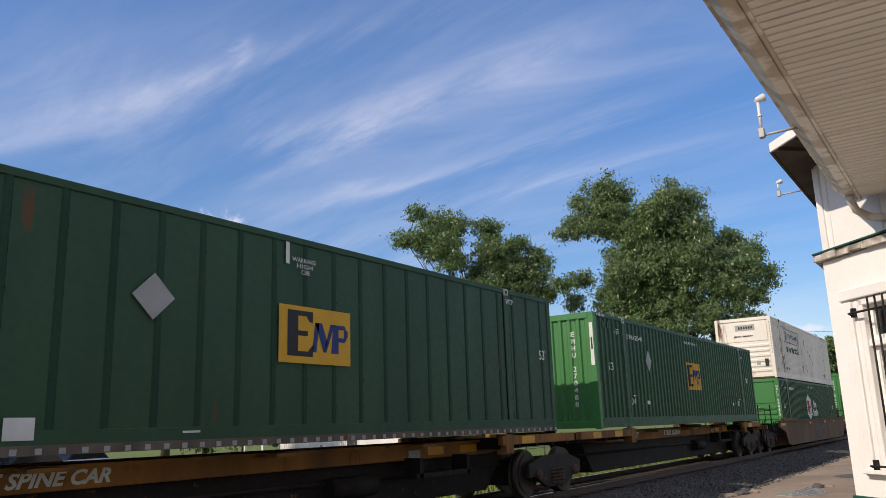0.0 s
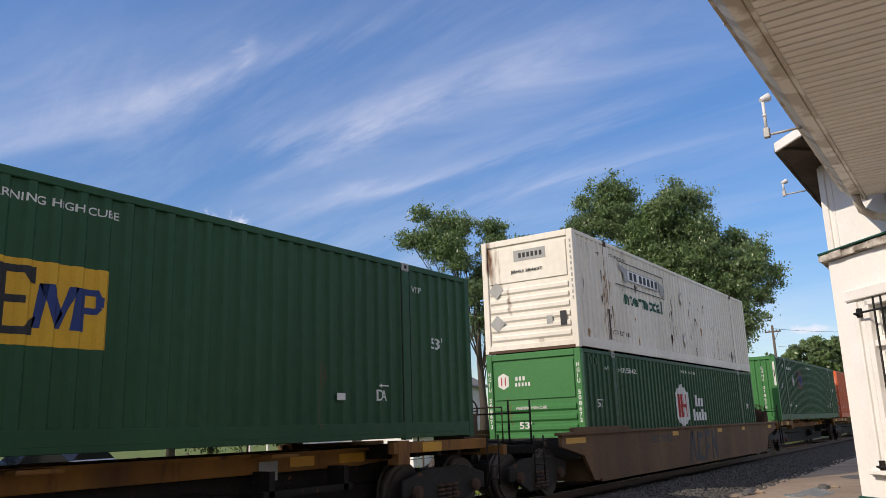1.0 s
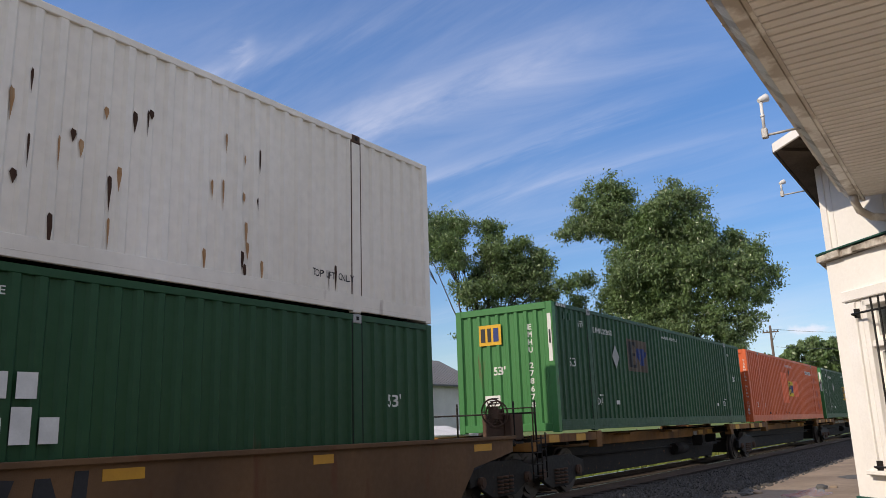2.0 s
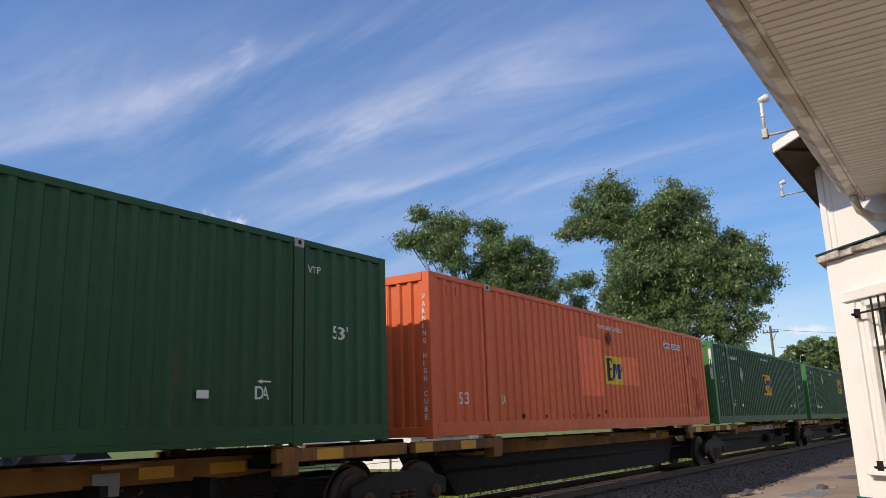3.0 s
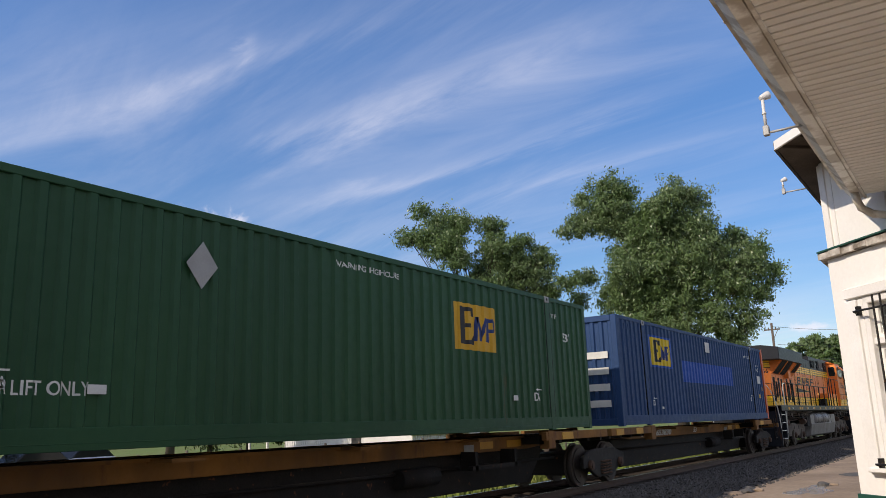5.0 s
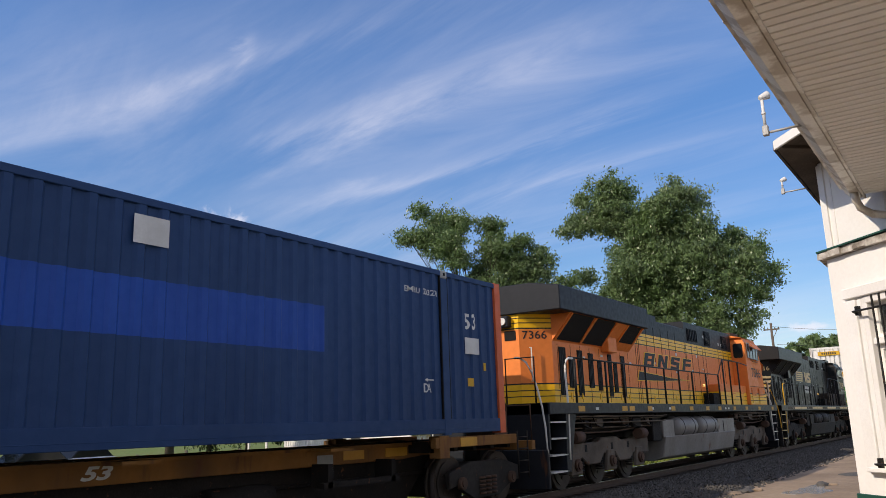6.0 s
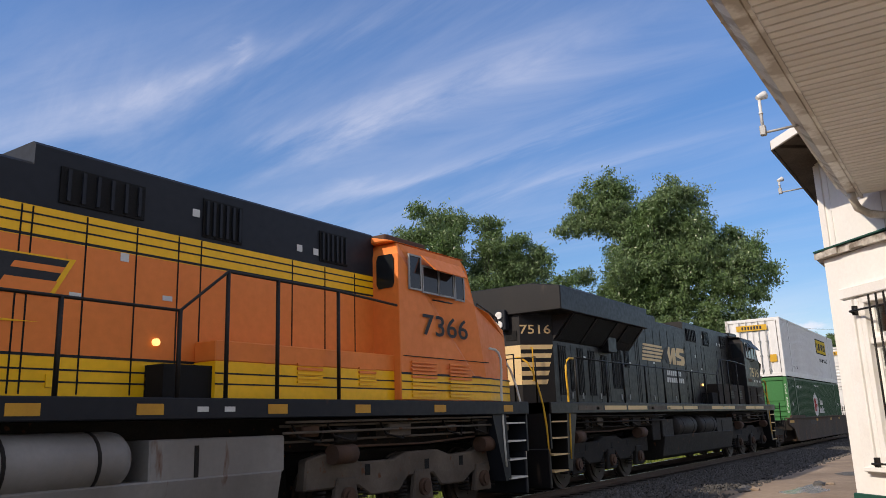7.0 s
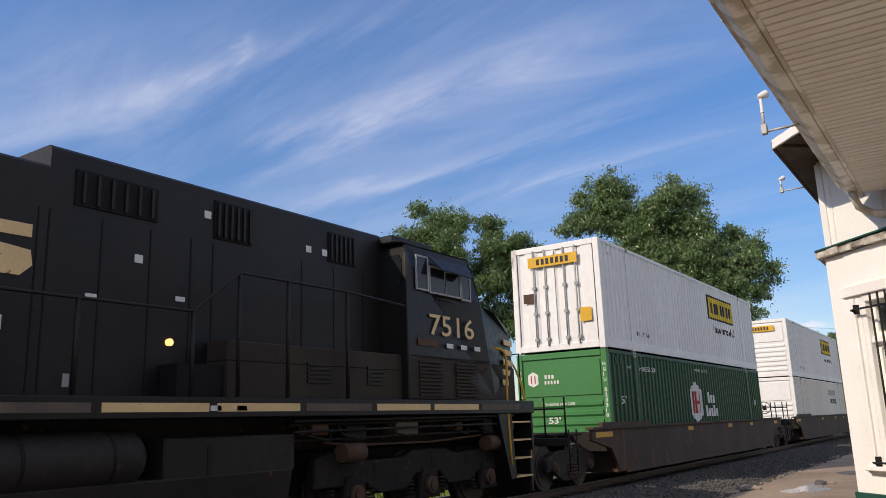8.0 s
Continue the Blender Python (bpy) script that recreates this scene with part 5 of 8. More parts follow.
def marks_green(c, ident, fifty=1.46, panel=None, front=True, emx=7.29, emz=1.10, dia=3.5, diaz=1.82):
    on_side(c, "53'", 0.80, fifty, 0.36, 0.21)
    on_side(c, "WTP", 1.38, 2.42, 0.27, 0.10)
    plate(c, 1.40, 1.62, 2.545, 2.56, M["mark_white"], name="over_line", t=0.003)
    if ident:
        on_side(c, ident, 2.30, 2.36, 1.2, 0.13)
    if dia:
        diamond(c, dia + 0.23, diaz, 0.24, M["mark_grey"])
    on_side(c, "DA", 2.29, 0.60, 0.25, 0.17)
    arrow(c, 2.30, 0.80, 0.24)
    plate(c, 3.36, 3.58, 0.61, 0.71, M["mark_white"], name="notice_plate", t=0.003)
    on_side(c, "WARNING HIGH CUBE", 7.25, 2.57, 1.6, 0.09)
    emblem(c, emx, emz, 1.48, 0.87, panel)
    on_side(c, "DA", 13.42, 0.61, 0.25, 0.17)
    arrow(c, 13.42, 0.81, 0.24)
    plate(c, 12.46, 12.64, 0.61, 0.71, M["mark_white"], name="notice_plate", t=0.003)
    on_side(c, "WTP", 14.35, 2.43, 0.27, 0.10)
    on_side(c, "53'", 14.88, fifty + 0.04, 0.34, 0.20)
    stacking_stripes(c)
    if front:
        # the lettered end: emblem, number down the post, notice strip
        end_plate(c, 1.35, 1.95, 2.02, 2.5, M["mark_yellow"], name="end_emblem", label="small yellow end emblem")
        for a, b, m in ((1.78, 1.9, M["mark_black"]), (1.62, 1.72, M["mark_black"]), (1.42, 1.56, M["mark_blue"])):
            end_plate(c, a, b, 2.1, 2.42, m, x=-0.009, name="emblem_block")
        for k, ch in enumerate(ident):
            if ch != " ":
                on_end(c, ch, 0.66, 2.30 - k * 0.175, 0.09, 0.13)
        end_plate(c, 0.04, 0.13, 1.55, 2.62, M["mark_white"], name="notice_strip", label="narrow yellow and white notice strip")
        end_plate(c, 0.065, 0.105, 1.95, 2.25, M["mark_black"], x=-0.009, name="notice_block")
        on_end(c, "53'", 1.62, 1.32, 0.32, 0.2)
        end_plate(c, 1.45, 1.85, 0.62, 0.86, M["mark_white"], name="notice_plate")
        for k in range(3):
            end_plate(c, 1.5, 1.8 - k * 0.06, 0.66 + k * 0.06, 0.69 + k * 0.06, M["mark_black"], x=-0.009, name="notice_bar")


def hexagon(c, x0, x1, z0, z1):
    m = (x0 + x1) / 2
    k = (z1 - z0) * 0.2
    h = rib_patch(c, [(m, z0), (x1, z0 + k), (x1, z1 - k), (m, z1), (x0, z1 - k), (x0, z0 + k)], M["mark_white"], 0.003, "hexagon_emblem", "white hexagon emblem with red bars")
    w = x1 - x0
    for q in (0.2, 0.40, 0.52, 0.72):
        a, b, zl, zh = x0 + w * q, x0 + w * (q + 0.085), z0 + k * 1.2, z1 - k * 1.2
        rib_patch(c, [(a, zl), (b, zl), (b, zh), (a, zh)], M["mark_red"], 0.006, "emblem_bar", parent=h)
    a, b, zl, zh = x0 + w * 0.2, x0 + w * 0.8, (z0 + z1) / 2 - 0.05, (z0 + z1) / 2 + 0.05
    rib_patch(c, [(a, zl), (b, zl), (b, zh), (a, zh)], M["mark_red"], 0.008, "emblem_bar", parent=h)


def name_bars(c, x, z, w, h, n, mat, gap=0.3):
    """A brand name as plain upright bars."""
    s = w / n
    for k in range(n):
        bm = bm_new()
        hh = h * (1.0 if k % 3 == 0 else 0.72)
        box(bm, x + k * s, x + k * s + s * (1 - gap), -WID / 2 - 0.010, -WID / 2 - 0.006, z, z + hh)
        part("name_bar", bm, mat, c)


def marks_hub(c, ident):
    on_side(c, "53'", 0.88, 1.51, 0.36, 0.21)
    on_side(c, "WTP", 1.46, 2.43, 0.25, 0.09)
    on_side(c, ident, 2.35, 2.40, 1.2, 0.13)
    on_side(c, "WARNING HIGH CUBE", 7.29, 2.57, 1.6, 0.09)
    hexagon(c, 6.65, 7.85, 0.91, 2.24)
    name_bars(c, 8.45, 1.56, 0.9, 0.36, 3, M["mark_white"])
    name_bars(c, 8.15, 1.12, 1.45, 0.36, 5, M["mark_white"])
    on_side(c, "53'", 14.9, 1.50, 0.34, 0.2)
    # stepped end
    y = -WID / 2
    bm = bm_new()
    slab(bm, [(0.012, y + a, b) for a, b in ((2.12, 2.02), (2.27, 2.1), (2.27, 2.34), (2.12, 2.42), (1.97, 2.34), (1.97, 2.1))], (-0.005, 0, 0))
    part("hexagon_emblem", bm, M["mark_white"], c)
    for a in (2.05, 2.16):
        end_plate(c, a, a + 0.03, 2.12, 2.32, M["mark_red"], x=0.005, name="emblem_bar")
    for k in range(3):
        end_plate(c, 1.72 - k * 0.1, 1.78 - k * 0.1, 2.22, 2.32, M["mark_white"], x=0.012, name="name_bar")
    for k in range(5):
        end_plate(c, 1.74 - k * 0.09, 1.79 - k * 0.09, 2.08, 2.17, M["mark_white"], x=0.012, name="name_bar")
    on_end(c, "WARNING HIGH CUBE", 1.80, 1.52, 0.85, 0.07)
    on_end(c, "53'", 1.72, 1.06, 0.34, 0.17)
    for k, ch in enumerate(ident):
        if ch != " ":
            on_end(c, ch, 0.12, 2.46 - k * 0.128, 0.075, 0.098)
            on_end(c, ch, WID - 0.05, 2.36 - k * 0.128, 0.075, 0.098)


def end_bars(c, y0, y1, z0, z1, n, mat, x=-0.006):
    s = (y1 - y0) / n
    for k in range(n):
        end_plate(c, y0 + k * s, y0 + k * s + s * 0.62, z0, z1, mat, x=x, name="name_bar")


# ---- cars under the containers ----


def wheelset(car, x, r=0.483):
    bm = bm_new()
    for s in (-1, 1):
        tube(bm, [(0, s * 0.70, 0), (0, s * 0.83, 0)], r, 24)
        tube(bm, [(0, s * 0.83, 0), (0, s * 0.86, 0)], r * 0.82, 24)
        tube(bm, [(0, s * 0.66, 0), (0, s * 0.70, 0)], r + 0.03, 24)
        for k in range(5):
            a = 2 * math.pi * k / 5
            box(bm, math.cos(a) * r * 0.5 - 0.03, math.cos(a) * r * 0.5 + 0.03, *sorted((s * 0.86, s * 0.87)), math.sin(a) * r * 0.5 - 0.03, math.sin(a) * r * 0.5 + 0.03)
    tube(bm, [(0, -1.02, 0), (0, 1.02, 0)], 0.085, 10)
    w = part("wheelset", bm, M["wheel_steel"], car, "worn steel wheelset")
    w.location = (x, 0, r)
    WHEELS.append((w, x, r))
    return w


def bogie(car, x, r=0.483, gauge=1.78, mat=None):
    """Three-piece freight truck: two cast side frames, bolster, springs, two wheelsets."""
    mat = mat or M["tank_dark"]
    h = gauge / 2
    for s in (-1, 1):
        bm = bm_new()
        y0, y1 = sorted((s * 1.00, s * 1.10))
        slab(bm, [(x - 1.25, y0, r - 0.08), (x - 1.25, y0, r + 0.20), (x - 0.6, y0, r + 0.36), (x + 0.6, y0, r + 0.36), (x + 1.25, y0, r + 0.20), (x + 1.25, y0, r - 0.08), (x + 1.02, y0, r - 0.05), (x + 0.45, y0, r - 0.30), (x - 0.45, y0, r - 0.30), (x - 1.02, y0, r - 0.05)], (0, y1 - y0, 0))
        f = part("side_frame", bm, mat, car, "grimy cast truck side frame", bevel=0.015)
        for wx in (-h, h):
            bm = bm_new()
            tube(bm, [(x + wx, s * 1.06, r), (x + wx, s * 1.17, r)], 0.11, 12)
            tube(bm, [(x + wx, s * 1.17, r), (x + wx, s * 1.19, r)], 0.07, 12)
            part("bearing_cap", bm, M["rust_steel"], f)
        for k in (-0.2, 0.0, 0.2):
            bm = bm_new()
            for j in range(5):
                tube(bm, [(x + k, s * 1.11, r - 0.24 + j * 0.07), (x + k, s * 1.11, r - 0.20 + j * 0.07)], 0.075, 10)
            part("spring", bm, M["rust_steel"], f)
    bm = bm_new()
    box(bm, x - 0.22, x + 0.22, -0.98, 0.98, r - 0.06, r + 0.2)
    part("bolster", bm, mat, car)
    bm = bm_new()
    box(bm, x - 1.15, x + 1.15, -0.60, 0.60, r - 0.22, r + 0.28)
    for q in (-0.3, 0.3):
        tube(bm, [(x + q, -0.95, r - 0.1), (x + q, 0.95, r - 0.1)], 0.05, 6)
    part("brake_rigging", bm, M["grime"], car)
    wheelset(car, x - h, r)
    wheelset(car, x + h, r)


def steel_ladder(car, x, y, z0, z1, n=4, mat=None):
    bm = bm_new()
    for q in (x - 0.2, x + 0.2):
        tube(bm, [(q, y, z0), (q, y, z1)], 0.018, 6)
    for i in range(n):
        z = z0 + (z1 - z0) * (i + 0.5) / n
        tube(bm, [(x - 0.2, y, z), (x + 0.2, y, z)], 0.014, 6)
    part("ladder", bm, mat or M["grime"], car)


def brake_wheel(car, x, y, z, r=0.26):
    bm = bm_new()
    tube(bm, [(x, y + math.cos(2 * math.pi * i / 20) * r, z + math.sin(2 * math.pi * i / 20) * r) for i in range(21)], 0.018, 6)
    for i in range(6):
        a = math.pi * i / 3
        tube(bm, [(x, y, z), (x, y + math.cos(a) * r, z + math.sin(a) * r)], 0.012, 5)
    box(bm, x - 0.05, x + 0.12, y - 0.07, y + 0.07, z - 0.1, z + 0.1)
    part("brake_wheel", bm, M["rust_steel"], car, "rusty spoked hand brake wheel")


def spine_car(start, x0, x1, deck=1.28, trucks=(), marks=(), ends="", seed=0):
    """One unit of an articulated spine car under a container that begins at start."""
    t = thing("spine_car", "grimy yellow intermodal spine car unit with a narrow centre beam", "rail car", pose(start, TRACK_Y, 0), "intermodal rail cars")
    MOVING.append((t, start, 0.0))
    rng = random.Random(seed)
    bm = bm_new()
    slab(bm, [(x0, -0.62, 1.06), (x0, -0.62, 1.22), (x1, -0.62, 1.22), (x1, -0.62, 1.06), (x1 - 2.4, -0.62, 1.0), (x1 - 3.0, -0.62, 0.96), (x0 + 3.0, -0.62, 0.96), (x0 + 2.4, -0.62, 1.0)], (0, 1.24, 0))
    part("centre_beam", bm, M["ttx"], t, "rusty yellow box beam", bevel=0.01)
    # brownish web under the beam; its deep shade is in the dark colour
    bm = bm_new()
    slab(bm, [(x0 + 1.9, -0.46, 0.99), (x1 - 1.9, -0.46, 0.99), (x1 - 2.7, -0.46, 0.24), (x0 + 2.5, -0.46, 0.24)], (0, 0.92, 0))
    part("belly_web", bm, M["grime"], t, "deep fish-belly web with its shade painted near-black", bevel=0.01)
    bm = bm_new()
    box(bm, x0 + 0.2, x1 - 0.2, -0.70, -0.62, 1.19, 1.235)
    box(bm, x0 + 0.2, x1 - 0.2, 0.62, 0.70, 1.19, 1.235)
    part("beam_flange", bm, M["ttx"], t)
    for a, b in ((x0 + 0.1, 2.35), (LEN - 2.35, x1 - 0.1)):
        for s in (-1, 1):
            bm = bm_new()
            y0, y1 = sorted((s * 1.28, s * 1.16))
            slab(bm, [(a, y0, 1.12), (a, y0, 1.30), (b, y0, 1.30), (b, y0, 1.12)], (0, y1 - y0, 0))
            part("side_sill", bm, M["ttx"], t, bevel=0.01)
        for q in range(5):
            x = a + 0.1 + (b - a - 0.3) * q / 4
            bm = bm_new()
            box(bm, x, x + 0.12, -1.16, 1.16, 1.05, 1.235)
            part("cross_bearer", bm, M["grime"], t)
        xa = b - 0.36 if a < 3 else a + 0.1
        for s in (-1, 1):
            bm = bm_new()
            box(bm, xa, xa + 0.3, *sorted((s * 1.06, s * 1.29)), 0.95, 1.325)
            part("container_pedestal", bm, M["ttx"], t, bevel=0.01)
    for x in (4.6, 8.0, 11.4):
        for s in (-1, 1):
            bm = bm_new()
            box(bm, x, x + 0.5, *sorted((s * 0.62, s * 1.1)), 1.18, 1.225)
            part("outrigger", bm, M["ttx"], t)
    for x, y, w in ((-0.50, -1.286, 0.48), (0.85, -1.286, 0.5), (LEN - 1.6, -1.286, 0.55), (12.2, -0.626, 0.5), (LEN - 2.9, -0.626, 0.6)):
        bm = bm_new()
        box(bm, x, x + w, y - 0.004, y, 1.13 if y < -1 else 1.02, 1.28 if y < -1 else 1.16)
        part("reflector_strip", bm, M["ttx_patch"], t, "orange-yellow reflective strip")
    bm = bm_new()
    tube(bm, [(x0 + 1.5, -0.5, 0.72), (x1 - 1.5, -0.5, 0.70)], 0.03, 6)
    tube(bm, [(x0 + 3.5, -0.35, 0.62), (6.0, -0.4, 0.60), (9.0, -0.4, 0.66)], 0.025, 6)
    part("brake_pipe", bm, M["grime"], t)
    if rng.random() < 0.7:
        bm = bm_new()
        tube(bm, [(9.6, -0.55, 0.62), (10.7, -0.55, 0.62)], 0.17, 12)
        part("air_reservoir", bm, M["grime"], t)
        bm = bm_new()
        box(bm, 11.4, 13.2, -0.95, -0.85, 0.66, 0.74)
        box(bm, 11.5, 11.6, -0.95, -0.6, 0.66, 1.0)
        box(bm, 13.0, 13.1, -0.95, -0.6, 0.66, 1.0)
        part("step_beam", bm, M["grime"], t)
        plate(t, 11.6, 11.95, 0.86, 1.12, M["mark_grey"], y=-0.63, name="notice_plate", t=0.006)
    for tx in trucks:
        bogie(t, tx)
    for text, x, z, w, h in marks:
        lettering(text, w, h, M["mark_white"], t, Matrix.Translation((x, -0.708 if z > 1.18 else -0.626, z)), slant=0.3, weight=0.035)
    for side in ends:
        x = x0 - 0.2 if side == "l" else x1 + 0.2
        s = -1 if side == "l" else 1
        bm = bm_new()
        box(bm, *sorted((x, x + s * 0.14)), -1.45, 1.45, 0.98, 1.16)
        part("end_sill", bm, M["ttx"], t, bevel=0.01)
        bm = bm_new()
        box(bm, *sorted((x, x + s * 1.0)), -0.14, 0.14, 0.72, 0.98)
        tube(bm, [(x + s * 0.9, 0, 0.85), (x + s * 1.15, 0, 0.85)], 0.17, 10)
        part("coupler", bm, M["grime"], t)
        steel_ladder(t, x - s * 0.3, -1.40, 0.45, 1.35)
        bm = bm_new()
        tube(bm, [(x + s * 0.05, -1.42, 1.15), (x + s * 0.05, -1.42, 1.85), (x + s * 0.05, -0.75, 1.85), (x + s * 0.05, -0.75, 1.15)], 0.02, 6)
        part("grab_rail", bm, M["rust_steel"], t)
        bm = bm_new()
        box(bm, *sorted((x + s * 0.02, x - s * 0.5)), -0.9, -0.2, 1.2, 1.75)
        part("brake_stand", bm, M["rust_steel"], t, bevel=0.02)
        brake_wheel(t, x + s * 0.16, -0.55, 1.8)
    return t


def well_car(start, label, marks=(), seed=0, dark=False):
    """Deep-sided well car; start is where its containers begin."""
    t = thing("well_car", label, "rail car", pose(start, TRACK_Y, 0), "intermodal rail cars")
    MOVING.append((t, start, 0.0))
    mat = M["well_dark"] if dark else M["well_brown"]
    for s in (-1, 1):
        bm = bm_new()
        y0, y1 = sorted((s * 1.50, s * 1.42))
        slab(bm, [(-1.7, y0, 1.02), (-1.7, y0, 1.26), (LEN + 2.3, y0, 1.26), (LEN + 2.3, y0, 1.02), (LEN + 0.9, y0, 0.80), (LEN + 0.35, y0, 0.24), (-0.12, y0, 0.24), (-0.6, y0, 0.80)], (0, y1 - y0, 0))
        part("side_wall", bm, mat, t, "deep grimy brown steel side", bevel=0.008)
        bm = bm_new()
        box(bm, -1.75, LEN + 2.35, *sorted((s * 1.56, s * 1.36)), 1.255, 1.32)
        part("top_chord", bm, mat, t, bevel=0.008)
        bm = bm_new()
        box(bm, 0.2, LEN + 0.3, *sorted((s * 1.53, s * 1.40)), 0.20, 0.27)
        part("bottom_chord", bm, mat, t)
        bm = bm_new()
        slab(bm, [(-1.2, s * 1.56, 1.32), (-1.2, s * 1.56, 1.42), (2.0, s * 1.56, 1.42), (2.15, s * 1.56, 1.32)], (0, -s * 0.1, 0))
        part("guide_plate", bm, mat, t)
    for x in (-0.75, LEN + 0.25):
        bm = bm_new()
        box(bm, x, x + 0.5, -1.42, 1.42, 0.75, 1.2)
        part("bulkhead", bm, M["grime"], t)
    for x in (-0.12, LEN + 0.06):
        bm = bm_new()
        box(bm, x, x + 0.06, -1.415, 1.415, 0.22, 0.76)
        part("end_sheet", bm, mat, t)
    for x in (0.5, 4, 8, 12, 15.4):
        bm = bm_new()
        box(bm, x, x + 0.25, -1.42, 1.42, 0.22, 0.34)
        part("cross_bearer", bm, M["grime"], t)
    for x in (-2.0, LEN + 2.6):
        bogie(t, x)
        s = -1 if x < 0 else 1
        bm = bm_new()
        box(bm, *sorted((x - s * 1.4, x + s * 0.9)), -0.55, 0.55, 0.95, 1.15)
        box(bm, *sorted((x + s * 0.8, x + s * 0.95)), -1.45, 1.45, 0.95, 1.12)
        part("end_platform", bm, M["grime"], t, bevel=0.01)
        bm = bm_new()
        box(bm, *sorted((x + s * 0.9, x + s * 1.5)), -0.14, 0.14, 0.72, 0.98)
        part("coupler", bm, M["grime"], t)
        steel_ladder(t, x + s * 0.7, -1.48, 0.4, 1.3)
        bm = bm_new()
        for q in (-1.4, -0.9, 0.5, 1.4):
            tube(bm, [(x + s * 0.85, q, 1.1), (x + s * 0.85, q, 2.0)], 0.022, 6)
        tube(bm, [(x + s * 0.85, -1.4, 1.75), (x + s * 0.85, 1.4, 1.75)], 0.02, 6)
        part("end_railing", bm, M["grime"], t)
        bm = bm_new()
        for q in range(5):
            tube(bm, [(x + s * 0.3, -1.2 + q * 0.55, 1.16), (x + s * 0.3, -0.95 + q * 0.55, 1.16)], 0.06, 8)
        box(bm, *sorted((x - s * 0.2, x + s * 0.5)), -1.3, 1.3, 1.15, 1.19)
        part("walkway", bm, M["grime"], t)
    brake_wheel(t, LEN + 2.6 + 0.5, -0.7, 1.75)
    for x, w in ((-1.5, 1.0), (5.4, 0.5), (9.9, 0.5), (13.0, 0.4), (LEN + 0.9, 0.6)):
        bm = bm_new()
        box(bm, x, x + w, -1.507, -1.502, 1.08, 1.20)
        part("reflector_strip", bm, M["ttx_patch"], t, "orange-yellow reflective strip")
    for text, x, z, w, h, mt in marks:
        lettering(text, w, h, mt, t, Matrix.Translation((x, -1.506, z)))
    return t

# ---- locomotives ----


def shaped(outline):
    """A solid from (x, z, half width) points: the outline mirrored across the centre line."""
    bm = bm_new()
    a = [bm.verts.new((x, -w, z)) for x, z, w in outline]
    b = [bm.verts.new((x, w, z)) for x, z, w in outline]
    bm.faces.new(a)
    bm.faces.new(b[::-1])
    for i in range(len(a)):
        bm.faces.new((a[i - 1], b[i - 1], b[i], a[i]))
    return bm


